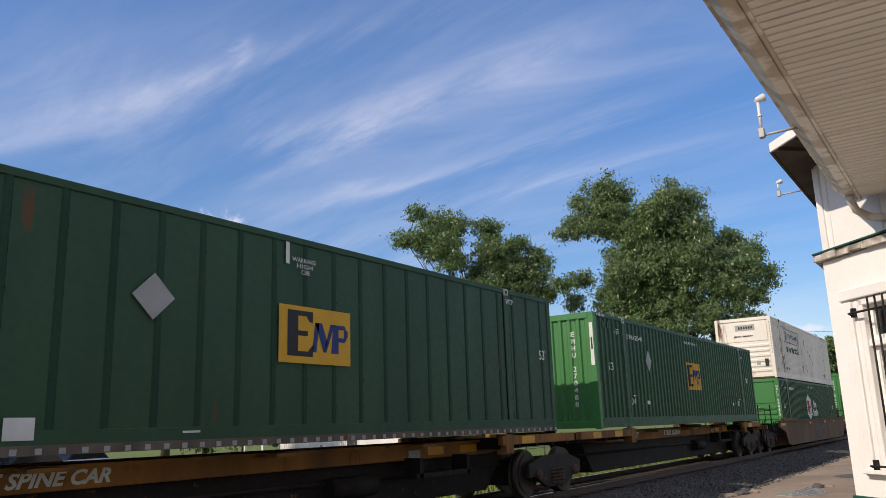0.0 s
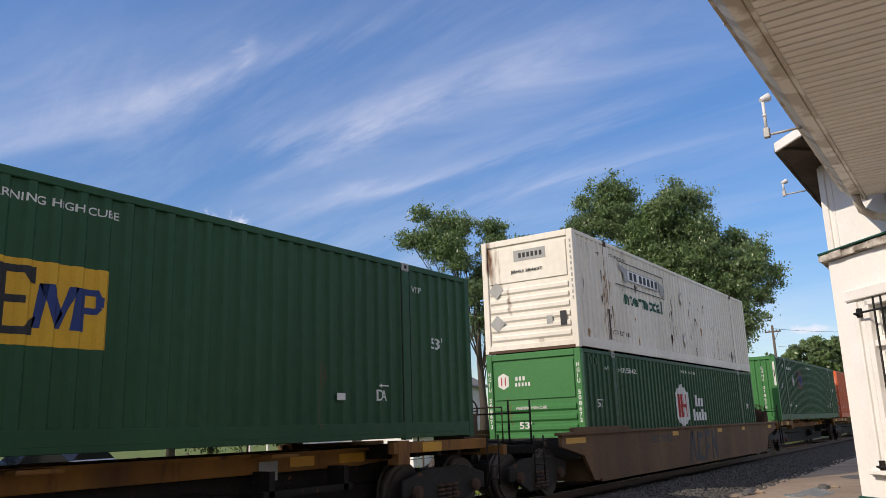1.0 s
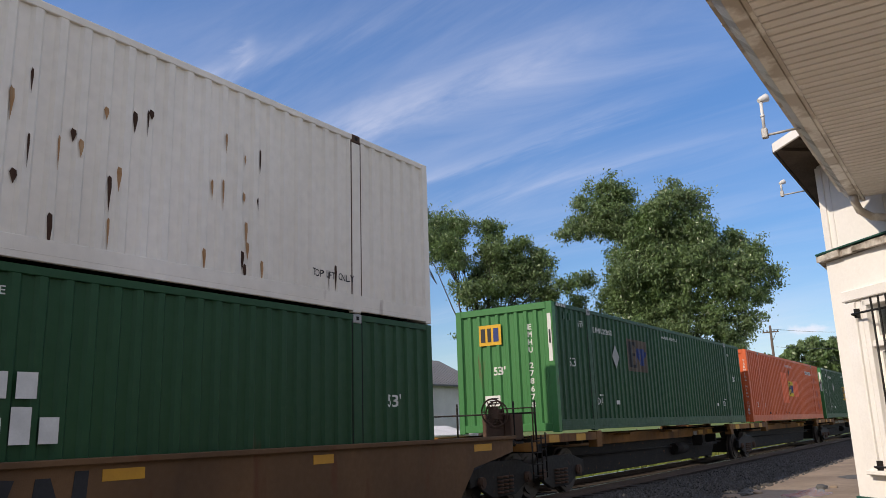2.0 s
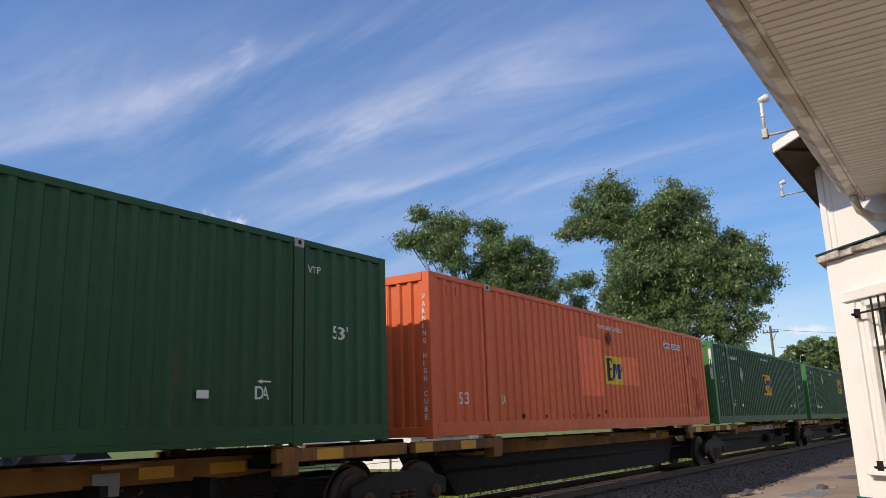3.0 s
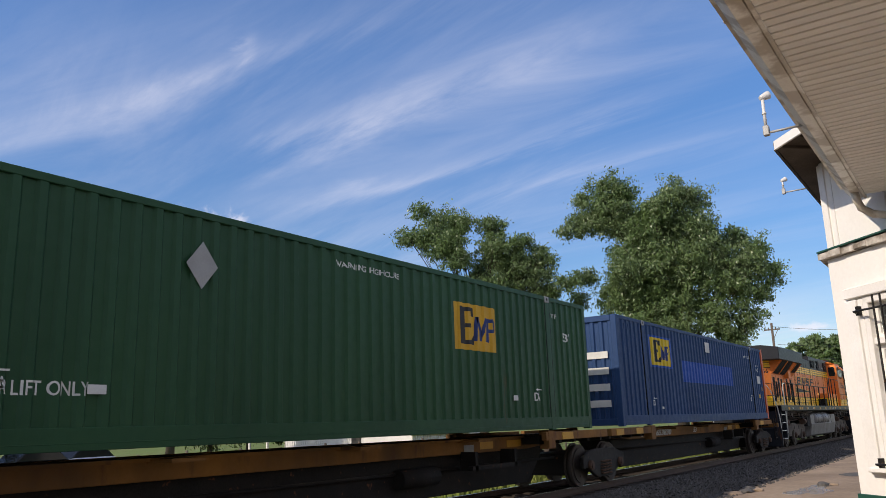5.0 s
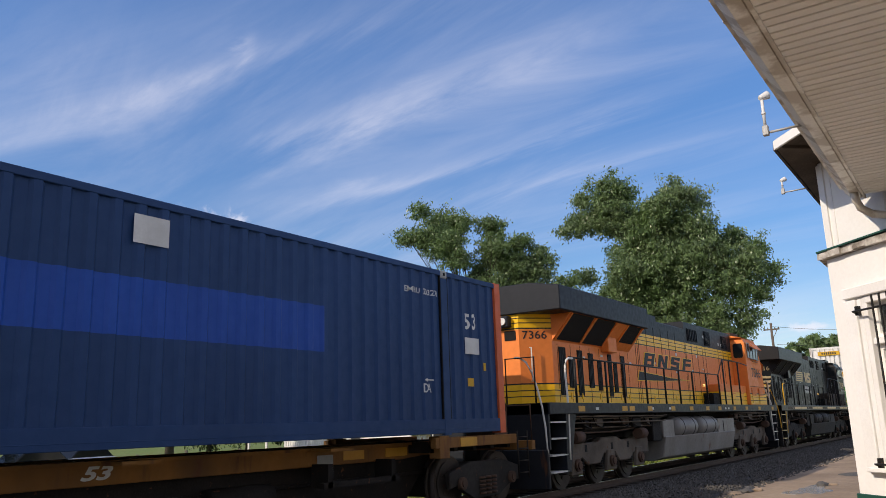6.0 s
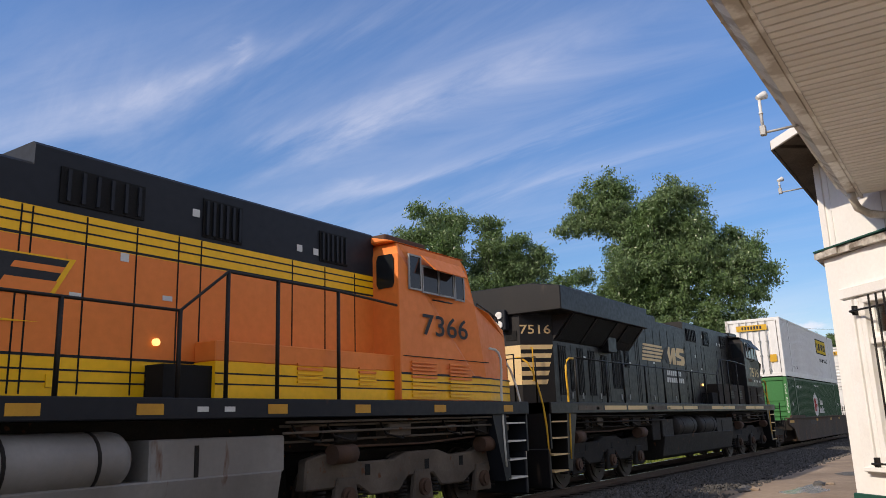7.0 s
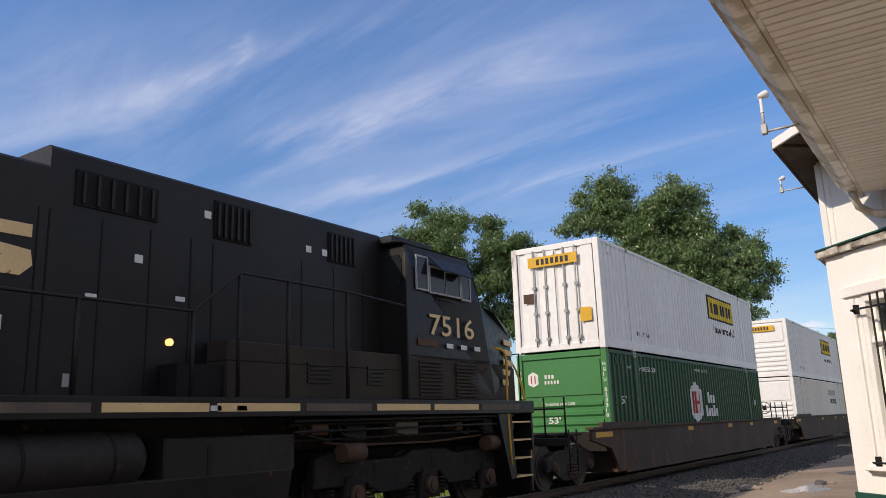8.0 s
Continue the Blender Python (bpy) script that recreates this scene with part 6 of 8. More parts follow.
def loco(start, label, bnsf):
    t = thing("diesel_locomotive", label, "locomotive", pose(start, TRACK_Y, 0), "locomotives of the train")
    MOVING.append((t, start, 0.0))
    black = M["loco_black"] if bnsf else M["loco_dusty"]
    body = M["loco_orange"] if bnsf else M["loco_dusty"]
    yel = M["loco_yellow"] if bnsf else M["loco_dusty"]
    tank = M["tank_grey"] if bnsf else M["tank_dark"]
    gear = M["truck_grey"] if bnsf else M["grime"]
    hand = M["rail_white"] if bnsf else M["rail_yellow"]
    H = 0.95  # half width of the hood

    def plan(pts, z0, z1, name, mat, parent=t, lab="", bevel=0.0):
        bm = bm_new()
        slab(bm, [(x, y, z0) for x, y in pts], (0, 0, z1 - z0))
        return part(name, bm, mat, parent, lab, bevel)

    def bx(name, mat, x0, x1, y0, y1, z0, z1, parent=t, lab="", bevel=0.0):
        bm = bm_new()
        box(bm, x0, x1, y0, y1, z0, z1)
        return part(name, bm, mat, parent, lab, bevel)

    # hood in paint bands; its rear corners are cut off
    foot = [(17.8, -H), (17.8, H), (2.05, H), (1.45, 0.42), (1.45, -0.42), (2.05, -H)]
    hood = plan(foot, 2.36, 3.60, "hood", body, lab="long engine hood")
    plan(foot, 1.90, 2.36, "lower_band", yel, hood)
    plan(foot, 3.60, 3.95, "upper_band", yel, hood)
    for x0, x1, top in ((2.05, 7.3, 4.05), (7.3, 9.3, 4.60), (9.3, 12.0, 4.44), (12.0, 17.8, 4.68)):
        bm = bm_new()
        slab(bm, [(x0, -H, 3.95), (x0, -H, top - 0.04), (x0, -H + 0.05, top), (x0, H - 0.05, top), (x0, H, top - 0.04), (x0, H, 3.95)], (x1 - x0, 0, 0))
        part("hood_top", bm, black, hood, "black upper hood")
    if bnsf:
        for z in (2.07, 2.20, 2.345, 3.61, 3.74, 3.85):
            bm = bm_new()
            w = 0.03 if z in (2.345, 3.61) else 0.02
            slab(bm, [(17.8, -H - 0.004, z), (2.052, -H - 0.004, z), (1.448, -0.422, z), (1.448, 0.42, z), (1.46, 0.42, z), (1.46, -0.41, z), (2.06, -H + 0.01, z), (17.8, -H + 0.01, z)], (0, 0, w))
            part("pinstripe", bm, M["loco_black"], hood, "thin black line along the yellow band")
    # door seams and latches
    rng = random.Random(7)
    for x in (7.35, 7.5, 7.62, 8.3, 8.95, 9.6, 10.3, 10.95, 11.9, 12.02, 12.65, 13.3, 13.9, 14.25, 15.9, 16.6, 17.3):
        bx("door_seam", M["screen"], x, x + 0.018, -H - 0.006, -H + 0.01, 1.95 if x < 14 else 2.6, 3.94 if x > 11.5 else 4.2, hood)
    for x in (2.3, 3.0, 3.55, 4.1, 4.7, 5.3, 6.1, 6.7):
        bx("door_seam", M["screen"], x, x + 0.014, -H - 0.004, -H + 0.01, 1.95, 3.3, hood)
    for i, x in enumerate((2.9, 3.5, 4.6, 6.0, 6.6, 8.6, 10.6, 12.3, 13.5)):
        bx("latch", M["loco_yellow"] if bnsf else M["mark_grey"], x, x + 0.07, -H - 0.02, -H, 2.02, 2.16, hood)
        bx("notice", M["mark_white"], x + 0.2, x + 0.34, -H - 0.006, -H, 2.9 + 0.1 * (i % 3), 2.96 + 0.1 * (i % 3), hood)
    for x, z in ((10.9, 3.45), (13.1, 3.5), (14.1, 4.25), (16.0, 4.1), (16.35, 4.1)):
        bx("notice", M["mark_white"], x, x + 0.11, -H - 0.006, -H, z, z + 0.10, hood)
    # tall dark grilles in the rear doors
    doors = ((2.36, 2.72, 2.1, 3.22), (2.86, 3.18, 2.28, 3.02), (3.36, 3.66, 2.1, 3.2), (4.0, 4.3, 2.3, 3.16), (4.55, 4.82, 2.24, 3.02), (5.25, 5.5, 2.1, 3.2), (5.6, 5.85, 2.2, 3.0), (6.15, 6.42, 2.1, 3.2))
    if not bnsf:
        doors = ((2.3, 2.72, 2.1, 3.25), (2.9, 3.2, 2.2, 3.0), (3.35, 3.7, 2.1, 3.25), (4.0, 4.4, 2.1, 3.22), (4.8, 5.2, 2.1, 3.15), (5.55, 6.25, 2.3, 3.4), (6.45, 6.8, 2.9, 3.4))
    for x0, x1, z0, z1 in doors:
        g = bx("door_grille", M["screen"], x0, x1, -H - 0.012, -H + 0.01, z0, z1, hood, "tall black slotted grille")
        for k in range(4):
            q = x0 + (x1 - x0) * (k + 0.5) / 4
            bx("slat", black, q - 0.01, q + 0.01, -H - 0.022, -H - 0.012, z0 + 0.02, z1 - 0.02, g)
    # radiator: wings over outward-leaning screens
    wing = bm_new()
    for side in (-1, 1):
        for x, yy, z in ((1.36, 1.55, 3.95), (1.36, 1.55, 4.50), (1.36, 0.80, 4.63), (6.9, 1.55, 3.95), (6.9, 1.55, 4.50), (7.3, 0.95, 4.50), (7.3, 0.80, 4.63), (7.3, 0.95, 3.98)):
            wing.verts.new((x, side * yy, z))
    hull = bmesh.ops.convex_hull(wing, input=wing.verts[:])
    bmesh.ops.delete(wing, geom=list({v for v in hull["geom_interior"] + hull["geom_unused"] if isinstance(v, bmesh.types.BMVert)}), context="VERTS")
    bmesh.ops.dissolve_limit(wing, angle_limit=0.02, verts=wing.verts[:], edges=wing.edges[:])
    w = part("radiator_wing", wing, black, t, "flared black radiator roof", bevel=0.02)
    for k in range(26):
        bx("roof_bolt", black, 2.0 + k * 0.2, 2.06 + k * 0.2, -1.50, -1.46, 4.505, 4.53, w)
    bx("roof_hatch", black, 4.2, 6.9, -0.7, 0.7, 4.62, 4.69, w, bevel=0.02)
    for s in (-1, 1):
        bm = bm_new()
        slab(bm, [(2.06, s * H, 3.34), (2.06, s * 1.50, 4.0), (2.06, s * 0.9, 4.0)], (4.75, 0, 0))
        rad = part("radiator_housing", bm, body, t)
        n = Vector((0, s * 0.66, -0.55)).normalized()
        for x0, x1, d0, d1 in ((2.16, 3.45, 0.07, 0.92), (3.55, 4.80, 0.07, 0.92), (5.62, 6.62, 0.30, 0.92)):
            bm = bm_new()
            p0 = Vector((0, s * (H + 0.55 * d0), 3.34 + 0.66 * d0)) + n * 0.004
            p1 = Vector((0, s * (H + 0.55 * d1), 3.34 + 0.66 * d1)) + n * 0.004
            slab(bm, [p0 + Vector((x0, 0, 0)), p0 + Vector((x1, 0, 0)), p1 + Vector((x1 - 0.05, 0, 0)), p1 + Vector((x0 + 0.10, 0, 0))], n * 0.012)
            part("radiator_screen", bm, M["screen"], rad, "black mesh radiator screen")
            for xx in (x0 - 0.05, x1):
                bm = bm_new()
                slab(bm, [p0 + Vector((xx, 0, 0)), p0 + Vector((xx + 0.05, 0, 0)), p1 + Vector((xx + 0.07, 0, 0)), p1 + Vector((xx + 0.02, 0, 0))], n * 0.03)
                part("screen_frame", bm, body, rad)
        bx("radiator_box", body, 4.86, 5.42, *sorted((s * H, s * (H + 0.22))), 3.22, 3.62, t, bevel=0.015)
    # rear end of the hood: headlight, class lamp recess, bands, number, hand hold
    hl = bx("headlight", M["loco_black"], 1.27, 1.46, -0.24, 0.24, 3.66, 3.92, t, "twin round headlights in a black housing", 0.02) if bnsf else \
        bx("headlight", M["loco_black"], 1.27, 1.46, -0.15, 0.15, 3.60, 4.08, t, "twin stacked round headlights in a black housing", 0.02)
    for k in (-0.11, 0.11):
        bm = bm_new()
        c = (k, 3.79) if bnsf else (0, 3.84 + k)
        tube(bm, [(1.23, c[0], c[1]), (1.29, c[0], c[1])], 0.085, 16)
        part("lens", bm, M["headlight"], hl)
    bx("recess", M["screen"], 1.435, 1.46, -0.34, -0.05, 3.36, 3.58, t)
    d = Vector((-0.6, 0.53, 0)).normalized()  # along the cut-off corner, away from the side
    nrm = Vector((-0.53, -0.6, 0)).normalized()

    def on_corner(a, z, out=0.006):
        q = Vector((2.05, -H, 0)) + d * a + nrm * out
        return Vector((q.x, q.y, z))

    num = "7366" if bnsf else "7516"
    cm = Matrix.Translation(on_corner(0.72 if bnsf else 0.80, 3.38 if bnsf else 3.50)) @ Matrix(((-d.x, nrm.x, 0, 0), (-d.y, nrm.y, 0, 0), (0, 0, 1, 0), (0, 0, 0, 1)))
    lettering(num, 0.60 if bnsf else 0.76, 0.19 if bnsf else 0.21, M["mark_black"] if bnsf else M["cream"], t, cm, "road_number", weight=0.008)
    bm = bm_new()
    tube(bm, [on_corner(0.55, 3.18, 0.01), on_corner(0.55, 3.18, 0.09), on_corner(0.55, 2.42, 0.09), on_corner(0.55, 2.42, 0.01)], 0.015, 7)
    part("hand_hold", bm, hand, t)
    if not bnsf:
        for k in range(5):
            z = 2.34 + k * 0.2
            bm = bm_new()
            slab(bm, [on_corner(0.04 + 0.05 * (4 - k) * 0.8, z), on_corner(0.80, z), on_corner(0.80, z + 0.105), on_corner(0.0 + 0.05 * (4 - k) * 0.8, z + 0.105)], nrm * 0.003)
            part("rear_stripe", bm, M["cream"], t, "cream warning stripe")
        bx("rear_panel", M["cream"], 1.442, 1.448, -0.42, 0.42, 2.34, 3.24, t, "cream painted rear door")
    # side emblem
    y = -H - 0.008

    def flat(pts, mat, name, parent=t, out=0.003, lab=""):
        bm = bm_new()
        slab(bm, [(x, y, z) for x, z in pts], (0, -out, 0))
        return part(name, bm, mat, parent, lab)

    if bnsf:
        for k in range(4):
            x0 = 7.85 + k * 1.18
            flat([(x0 - 0.04, 2.98), (x0 + 0.92, 2.98), (x0 + 1.16, 3.42), (x0 + 0.20, 3.42)], M["loco_yellow"], "emblem_edge")
            e = flat([(x0 + 0.02, 3.0), (x0 + 0.86, 3.0), (x0 + 1.08, 3.40), (x0 + 0.24, 3.40)], M["mark_black"], "emblem_block", lab="slanted black emblem block with yellow edge", out=0.006)
            cuts = (([(0.34, 0.60), (0.70, 0.60), (0.70, 0.80), (0.34, 0.80)], [(0.32, 0.18), (0.70, 0.18), (0.70, 0.40), (0.32, 0.40)]),
                    ([(0.36, 1.0), (0.70, 1.0), (0.70, 0.42)], [(0.30, 0.0), (0.64, 0.0), (0.30, 0.58)]),
                    ([(0.34, 0.64), (1.0, 0.60), (1.0, 0.72), (0.36, 0.80)], [(0.0, 0.26), (0.64, 0.20), (0.66, 0.34), (0.0, 0.40)]),
                    ([(0.34, 0.62), (1.0, 0.62), (1.0, 0.80), (0.34, 0.80)], [(0.34, 0.0), (1.02, 0.0), (1.02, 0.38), (0.34, 0.38)]))[k]
            for cut in cuts:
                bm = bm_new()
                slab(bm, [(x0 + 0.02 + 0.84 * a + 0.22 * b, y - 0.007, 3.0 + 0.4 * b) for a, b in cut], (0, -0.002, 0))
                part("emblem_gap", bm, M["loco_orange"], e)
        flat([(7.30, 2.56), (9.6, 2.60), (12.2, 2.70), (10.2, 2.74), (7.46, 2.86)], M["loco_yellow"], "swoosh_edge")
        flat([(7.36, 2.585), (9.6, 2.62), (11.8, 2.70), (10.2, 2.72), (7.50, 2.835)], M["mark_black"], "swoosh", out=0.006, lab="long black tapering wedge")
    else:
        for k in range(5):
            z = 3.18 + k * 0.108
            flat([(7.85 + k * 0.035, z), (9.75 - abs(k - 3) * 0.1, z), (9.80 - abs(k - 3) * 0.1, z + 0.07), (7.87 + k * 0.035, z + 0.07)], M["cream"], "emblem_bar", lab="long cream bar")
        flat([(9.6, 3.25), (9.9, 3.6), (10.3, 3.74), (10.15, 3.5), (10.32, 3.18), (10.05, 3.14), (9.95, 3.3)], M["mark_black"], "emblem_shape", out=0.005)
        flat([(10.12, 3.16), (10.42, 3.16), (10.62, 3.42), (10.62, 3.16), (10.95, 3.16), (10.95, 3.70), (10.66, 3.70), (10.40, 3.36), (10.44, 3.70), (10.18, 3.70)], M["cream"], "emblem_block", lab="cream emblem block")
        flat([(11.02, 3.16), (11.75, 3.16), (11.88, 3.28), (11.85, 3.44), (11.35, 3.50), (11.40, 3.58), (11.85, 3.58), (11.85, 3.72), (11.15, 3.72), (11.0, 3.58), (11.04, 3.42), (11.55, 3.36), (11.50, 3.30), (11.02, 3.30)], M["cream"], "emblem_block")
        for z, a, b in ((2.80, 9.98, 11.4), (2.58, 9.92, 11.66)):
            for k in range(8):
                x0 = a + (b - a) * k / 8
                flat([(x0, z), (x0 + (b - a) / 8 - 0.05, z), (x0 + (b - a) / 8 - 0.05, z + 0.15), (x0, z + 0.15)], M["mark_white"], "name_bar")
    # upper intake grilles
    for x0, x1, z0, z1 in ((12.3, 13.38, 4.04, 4.46), (14.26, 14.92, 4.0, 4.52), (16.48, 17.12, 4.02, 4.50)):
        g = bx("intake_grille", M["screen"], x0, x1, -H - 0.02, -H + 0.01, z0, z1, hood, "black louvred intake")
        for k in range(6):
            q = x0 + (x1 - x0) * (k + 0.5) / 6
            bx("louvre", black, q - 0.02, q + 0.02, -H - 0.05, -H - 0.02, z0 + 0.03, z1 - 0.03, g)
    for x in (7.8, 8.5, 9.6, 9.9, 10.2):
        bm = bm_new()
        tube(bm, [(x, 0.1 * (x % 1), 4.4), (x, 0.1 * (x % 1), 4.72)], 0.09, 10)
        part("roof_stack", bm, black, hood)
    # equipment boxes along the walkway before the cab
    low_body = body if bnsf else M["loco_dust"]
    e = bx("equipment_box", low_body, 14.2, 17.8, -1.36, -H, 2.36, 2.62, t, "low equipment box along the walkway", 0.015)
    bx("equipment_band", yel if bnsf else low_body, 14.2, 17.8, -1.36, -H, 1.90, 2.36, e)
    bx("step_well", M["screen"], 13.5, 14.2, -1.30, -H, 1.905, 2.3, t)
    for x0, x1 in ((15.6, 16.1), (16.9, 17.3)):
        for k in range(5):
            bx("louvre", yel if k < 3 else body, x0, x1, -1.385, -1.36, 2.12 + k * 0.06, 2.155 + k * 0.06, e)
    if bnsf:
        bx("pinstripe", M["loco_black"], 14.2, 17.8, -1.364, -1.36, 2.07, 2.09, e)
        bx("pinstripe", M["loco_black"], 14.2, 17.8, -1.364, -1.36, 2.20, 2.22, e)
    bm = bm_new()
    tube(bm, [(13.62, -1.0, 2.58), (13.62, -0.94, 2.58)], 0.045, 10)
    part("marker_lamp", bm, M["marker"], t, "small warm walkway lamp")
    # cab and nose: one shell, windows set on it
    C = 1.50
    shell = shaped([(17.78, 1.90, C), (17.78, 4.28, C), (17.9, 4.50, C - 0.14), (19.86, 4.50, C - 0.14), (19.95, 4.30, C - 0.05), (20.08, 3.66, C), (20.6, 3.56, C - 0.04), (21.72, 3.36, 1.15), (21.80, 3.20, 1.12), (21.78, 1.90, 1.2), (20.6, 1.90, C - 0.04)])
    cab = part("cab", shell, body, t, "crew cab with short nose", bevel=0.02)
    bm = bm_new()
    slab(bm, [(17.74, -1.40, 4.50), (17.74, -0.7, 4.68), (17.74, 0.7, 4.68), (17.74, 1.40, 4.50)], (2.2, 0, 0))
    part("cab_roof", bm, body, cab, bevel=0.02)
    bx("air_conditioner", M["rust_steel"] if bnsf else black, 18.2, 19.4, -0.9, 0.4, 4.62, 4.78, cab, bevel=0.02)
    for x0, x1, z0, z1 in ((18.06, 18.36, 3.74, 4.28), (18.44, 18.88, 3.72, 4.14), (18.92, 19.36, 3.72, 4.12), (19.44, 19.70, 3.70, 4.22)):
        win = bx("side_window", M["cab_glass"], x0, x1, -C - 0.008, -C + 0.01, z0, z1, cab, "dark side window")
        for a, b, c, dd in ((x0 - 0.03, x0, z0 - 0.03, z1 + 0.03), (x1, x1 + 0.03, z0 - 0.03, z1 + 0.03), (x0, x1, z0 - 0.03, z0), (x0, x1, z1, z1 + 0.03)):
            bx("frame", M["mark_grey"], a, b, -C - 0.02, -C + 0.004, c, dd, win)
    bm = bm_new()
    slab(bm, [(18.38, -C - 0.005, 4.32), (19.62, -C - 0.005, 4.30), (19.48, -C - 0.22, 4.04), (18.50, -C - 0.22, 4.06)], (0, -0.02, 0.01))
    part("sunshade", bm, body, cab, "tilted sheet sunshade over the window")
    for yy in (-0.72, 0.72):
        bm = bm_new()
        slab(bm, [(19.99, yy - 0.52, 4.20), (19.99, yy + 0.52, 4.20), (20.09, yy + 0.52, 3.74), (20.09, yy - 0.52, 3.74)], (0.012, 0, 0.01))
        part("windscreen", bm, M["cab_glass"], cab)
    bm = bm_new()
    slab(bm, [(17.775, -1.36, 3.72), (17.775, -1.08, 3.72), (17.775, -1.04, 3.80), (17.775, -1.04, 4.2), (17.775, -1.08, 4.28), (17.775, -1.36, 4.28), (17.775, -1.40, 4.2), (17.775, -1.40, 3.80)], (-0.012, 0, 0))
    part("rear_window", bm, M["cab_glass"], cab, "rounded dark rear window")
    lettering(num, 1.40, 0.36, M["mark_black"] if bnsf else M["cream"], cab, Matrix.Translation((18.40, -C - 0.006, 2.98)), "road_number", weight=0.008)
    bx("cab_sill_line", M["screen"], 17.85, 20.5, -C - 0.005, -C, 2.60, 2.615, cab)
    if bnsf:
        bm = bm_new()
        slab(bm, [(17.79, -C - 0.004, 1.92), (20.6, -C + 0.036, 1.92), (21.78, -1.204, 1.92), (21.79, -1.19, 2.32), (20.6, -C + 0.036, 2.32), (17.79, -C - 0.004, 2.32)], (0, 0.01, 0))
        part("cab_band", bm, M["loco_yellow"], cab, "yellow band along the cab foot")
        for z in (2.06, 2.19, 2.31):
            bm = bm_new()
            slab(bm, [(20.2, -C - 0.009, z), (20.6, -C + 0.030, z), (21.79, -1.212, z), (21.79, -1.19, z), (20.6, -C + 0.05, z), (20.2, -C + 0.01, z)], (0, 0, 0.022))
            part("pinstripe", bm, M["loco_black"], cab)
        bx("pinstripe", M["loco_black"], 17.79, 20.2, -C - 0.008, -C, 2.06, 2.08, cab)
        bx("pinstripe", M["loco_black"], 17.79, 20.2, -C - 0.008, -C, 2.19, 2.21, cab)
        bx("pinstripe", M["loco_black"], 17.79, 20.2, -C - 0.008, -C, 2.31, 2.345, cab)
    else:
        for k in range(5):
            z = 2.2 + k * 0.2
            bm = bm_new()
            slab(bm, [(21.0 + 0.06 * k, -1.37 + 0.02 * k, z), (21.79, -1.155, z), (21.80, -1.15, z + 0.11), (20.98 + 0.06 * k, -1.375 + 0.02 * k, z + 0.11)], (0, -0.02, 0))
            part("nose_stripe", bm, M["cream"], cab, "cream warning stripe")
        bm = bm_new()
        slab(bm, [(17.79, -C - 0.004, 1.92), (20.6, -C + 0.036, 1.92), (21.78, -1.204, 1.92), (21.79, -1.19, 2.56), (20.6, -C + 0.036, 2.58), (17.79, -C - 0.004, 2.60)], (0, 0.01, 0))
        part("dusty_cab_foot", bm, M["loco_dust"], cab, "brown dusty lower cab panel")
        bx("number_plate_bar", M["rust_steel"], 18.05, 18.6, -C - 0.006, -C, 2.78, 2.90, cab)
        for k in range(3):
            bx("name_bar", M["mark_white"], 18.9 + k * 0.45, 19.1 + k * 0.45, -C - 0.006, -C, 2.78, 2.86, cab)
    for x0, x1 in ((18.05, 18.75), (19.15, 19.85)):
        for k in range(10):
            bx("louvre", (yel if k < 5 else body) if bnsf else low_body, x0, x1, -C - 0.028, -C, 1.96 + k * 0.06, 1.995 + k * 0.06, cab)
    bm = bm_new()
    tube(bm, [(18.7, -C, 3.60), (18.7, -C - 0.08, 3.58), (19.2, -C - 0.08, 3.58), (19.2, -C, 3.60)], 0.014, 6)
    part("grab_iron", bm, M["iron"], cab)
    bm = bm_new()
    tube(bm, [(20.3, -C + 0.1, 3.62), (20.4, -C + 0.15, 3.74), (21.2, -1.30, 3.55), (21.3, -1.28, 3.44)], 0.014, 6)
    part("nose_rail", bm, M["iron"], cab)
    # frame, walkway, strips
    sill = bx("frame_sill", black, 0.55, 21.9, -1.55, 1.55, 1.66, 1.90, t, "black side sill of the frame", 0.012)
    for k, x in enumerate((1.95, 4.5, 5.0, 6.3, 8.2, 9.9, 11.6, 13.0, 14.9, 16.6, 18.6, 20.9)):
        if bnsf:
            bx("reflector_strip", M["ttx_patch"], x, x + 0.34, -1.556, -1.55, 1.71, 1.83, sill, "orange-yellow reflective strip")
    if not bnsf:
        for k in range(13):
            x = 1.9 + k * 1.5
            bx("sill_stripe", M["cream"] if k % 3 else M["truck_grey"], x, x + 1.38, -1.556, -1.55, 1.73, 1.83, sill, "worn cream sill stripe")
    for x in (2.9, 6.6, 8.0, 13.8, 14.2):
        bx("notice", M["mark_white"], x, x + 0.16, -1.556, -1.55, 1.74, 1.80, sill)
    # handrails
    tops = [(2.0, 2.90), (3.75, 2.90), (4.88, 2.90), (6.48, 2.90), (8.0, 2.90), (9.3, 2.90), (10.6, 2.90), (12.1, 2.90), (13.55, 2.90), (14.25, 3.46), (15.1, 3.46), (16.3, 3.46), (17.7, 3.40)]
    bm = bm_new()
    tube(bm, [(x, -1.5, z) for x, z in tops], 0.02, 7)
    part("handrail", bm, M["iron"], t)
    for x, z in tops[:-1]:
        bm = bm_new()
        tube(bm, [(x, -1.5, 1.9), (x, -1.5, z)], 0.028, 7)
        part("stanchion", bm, M["iron"], t)
    bm = bm_new()
    tube(bm, [(2.0, 1.5, 2.9), (17.5, 1.5, 2.9)], 0.02, 6)
    part("handrail", bm, M["iron"], t)
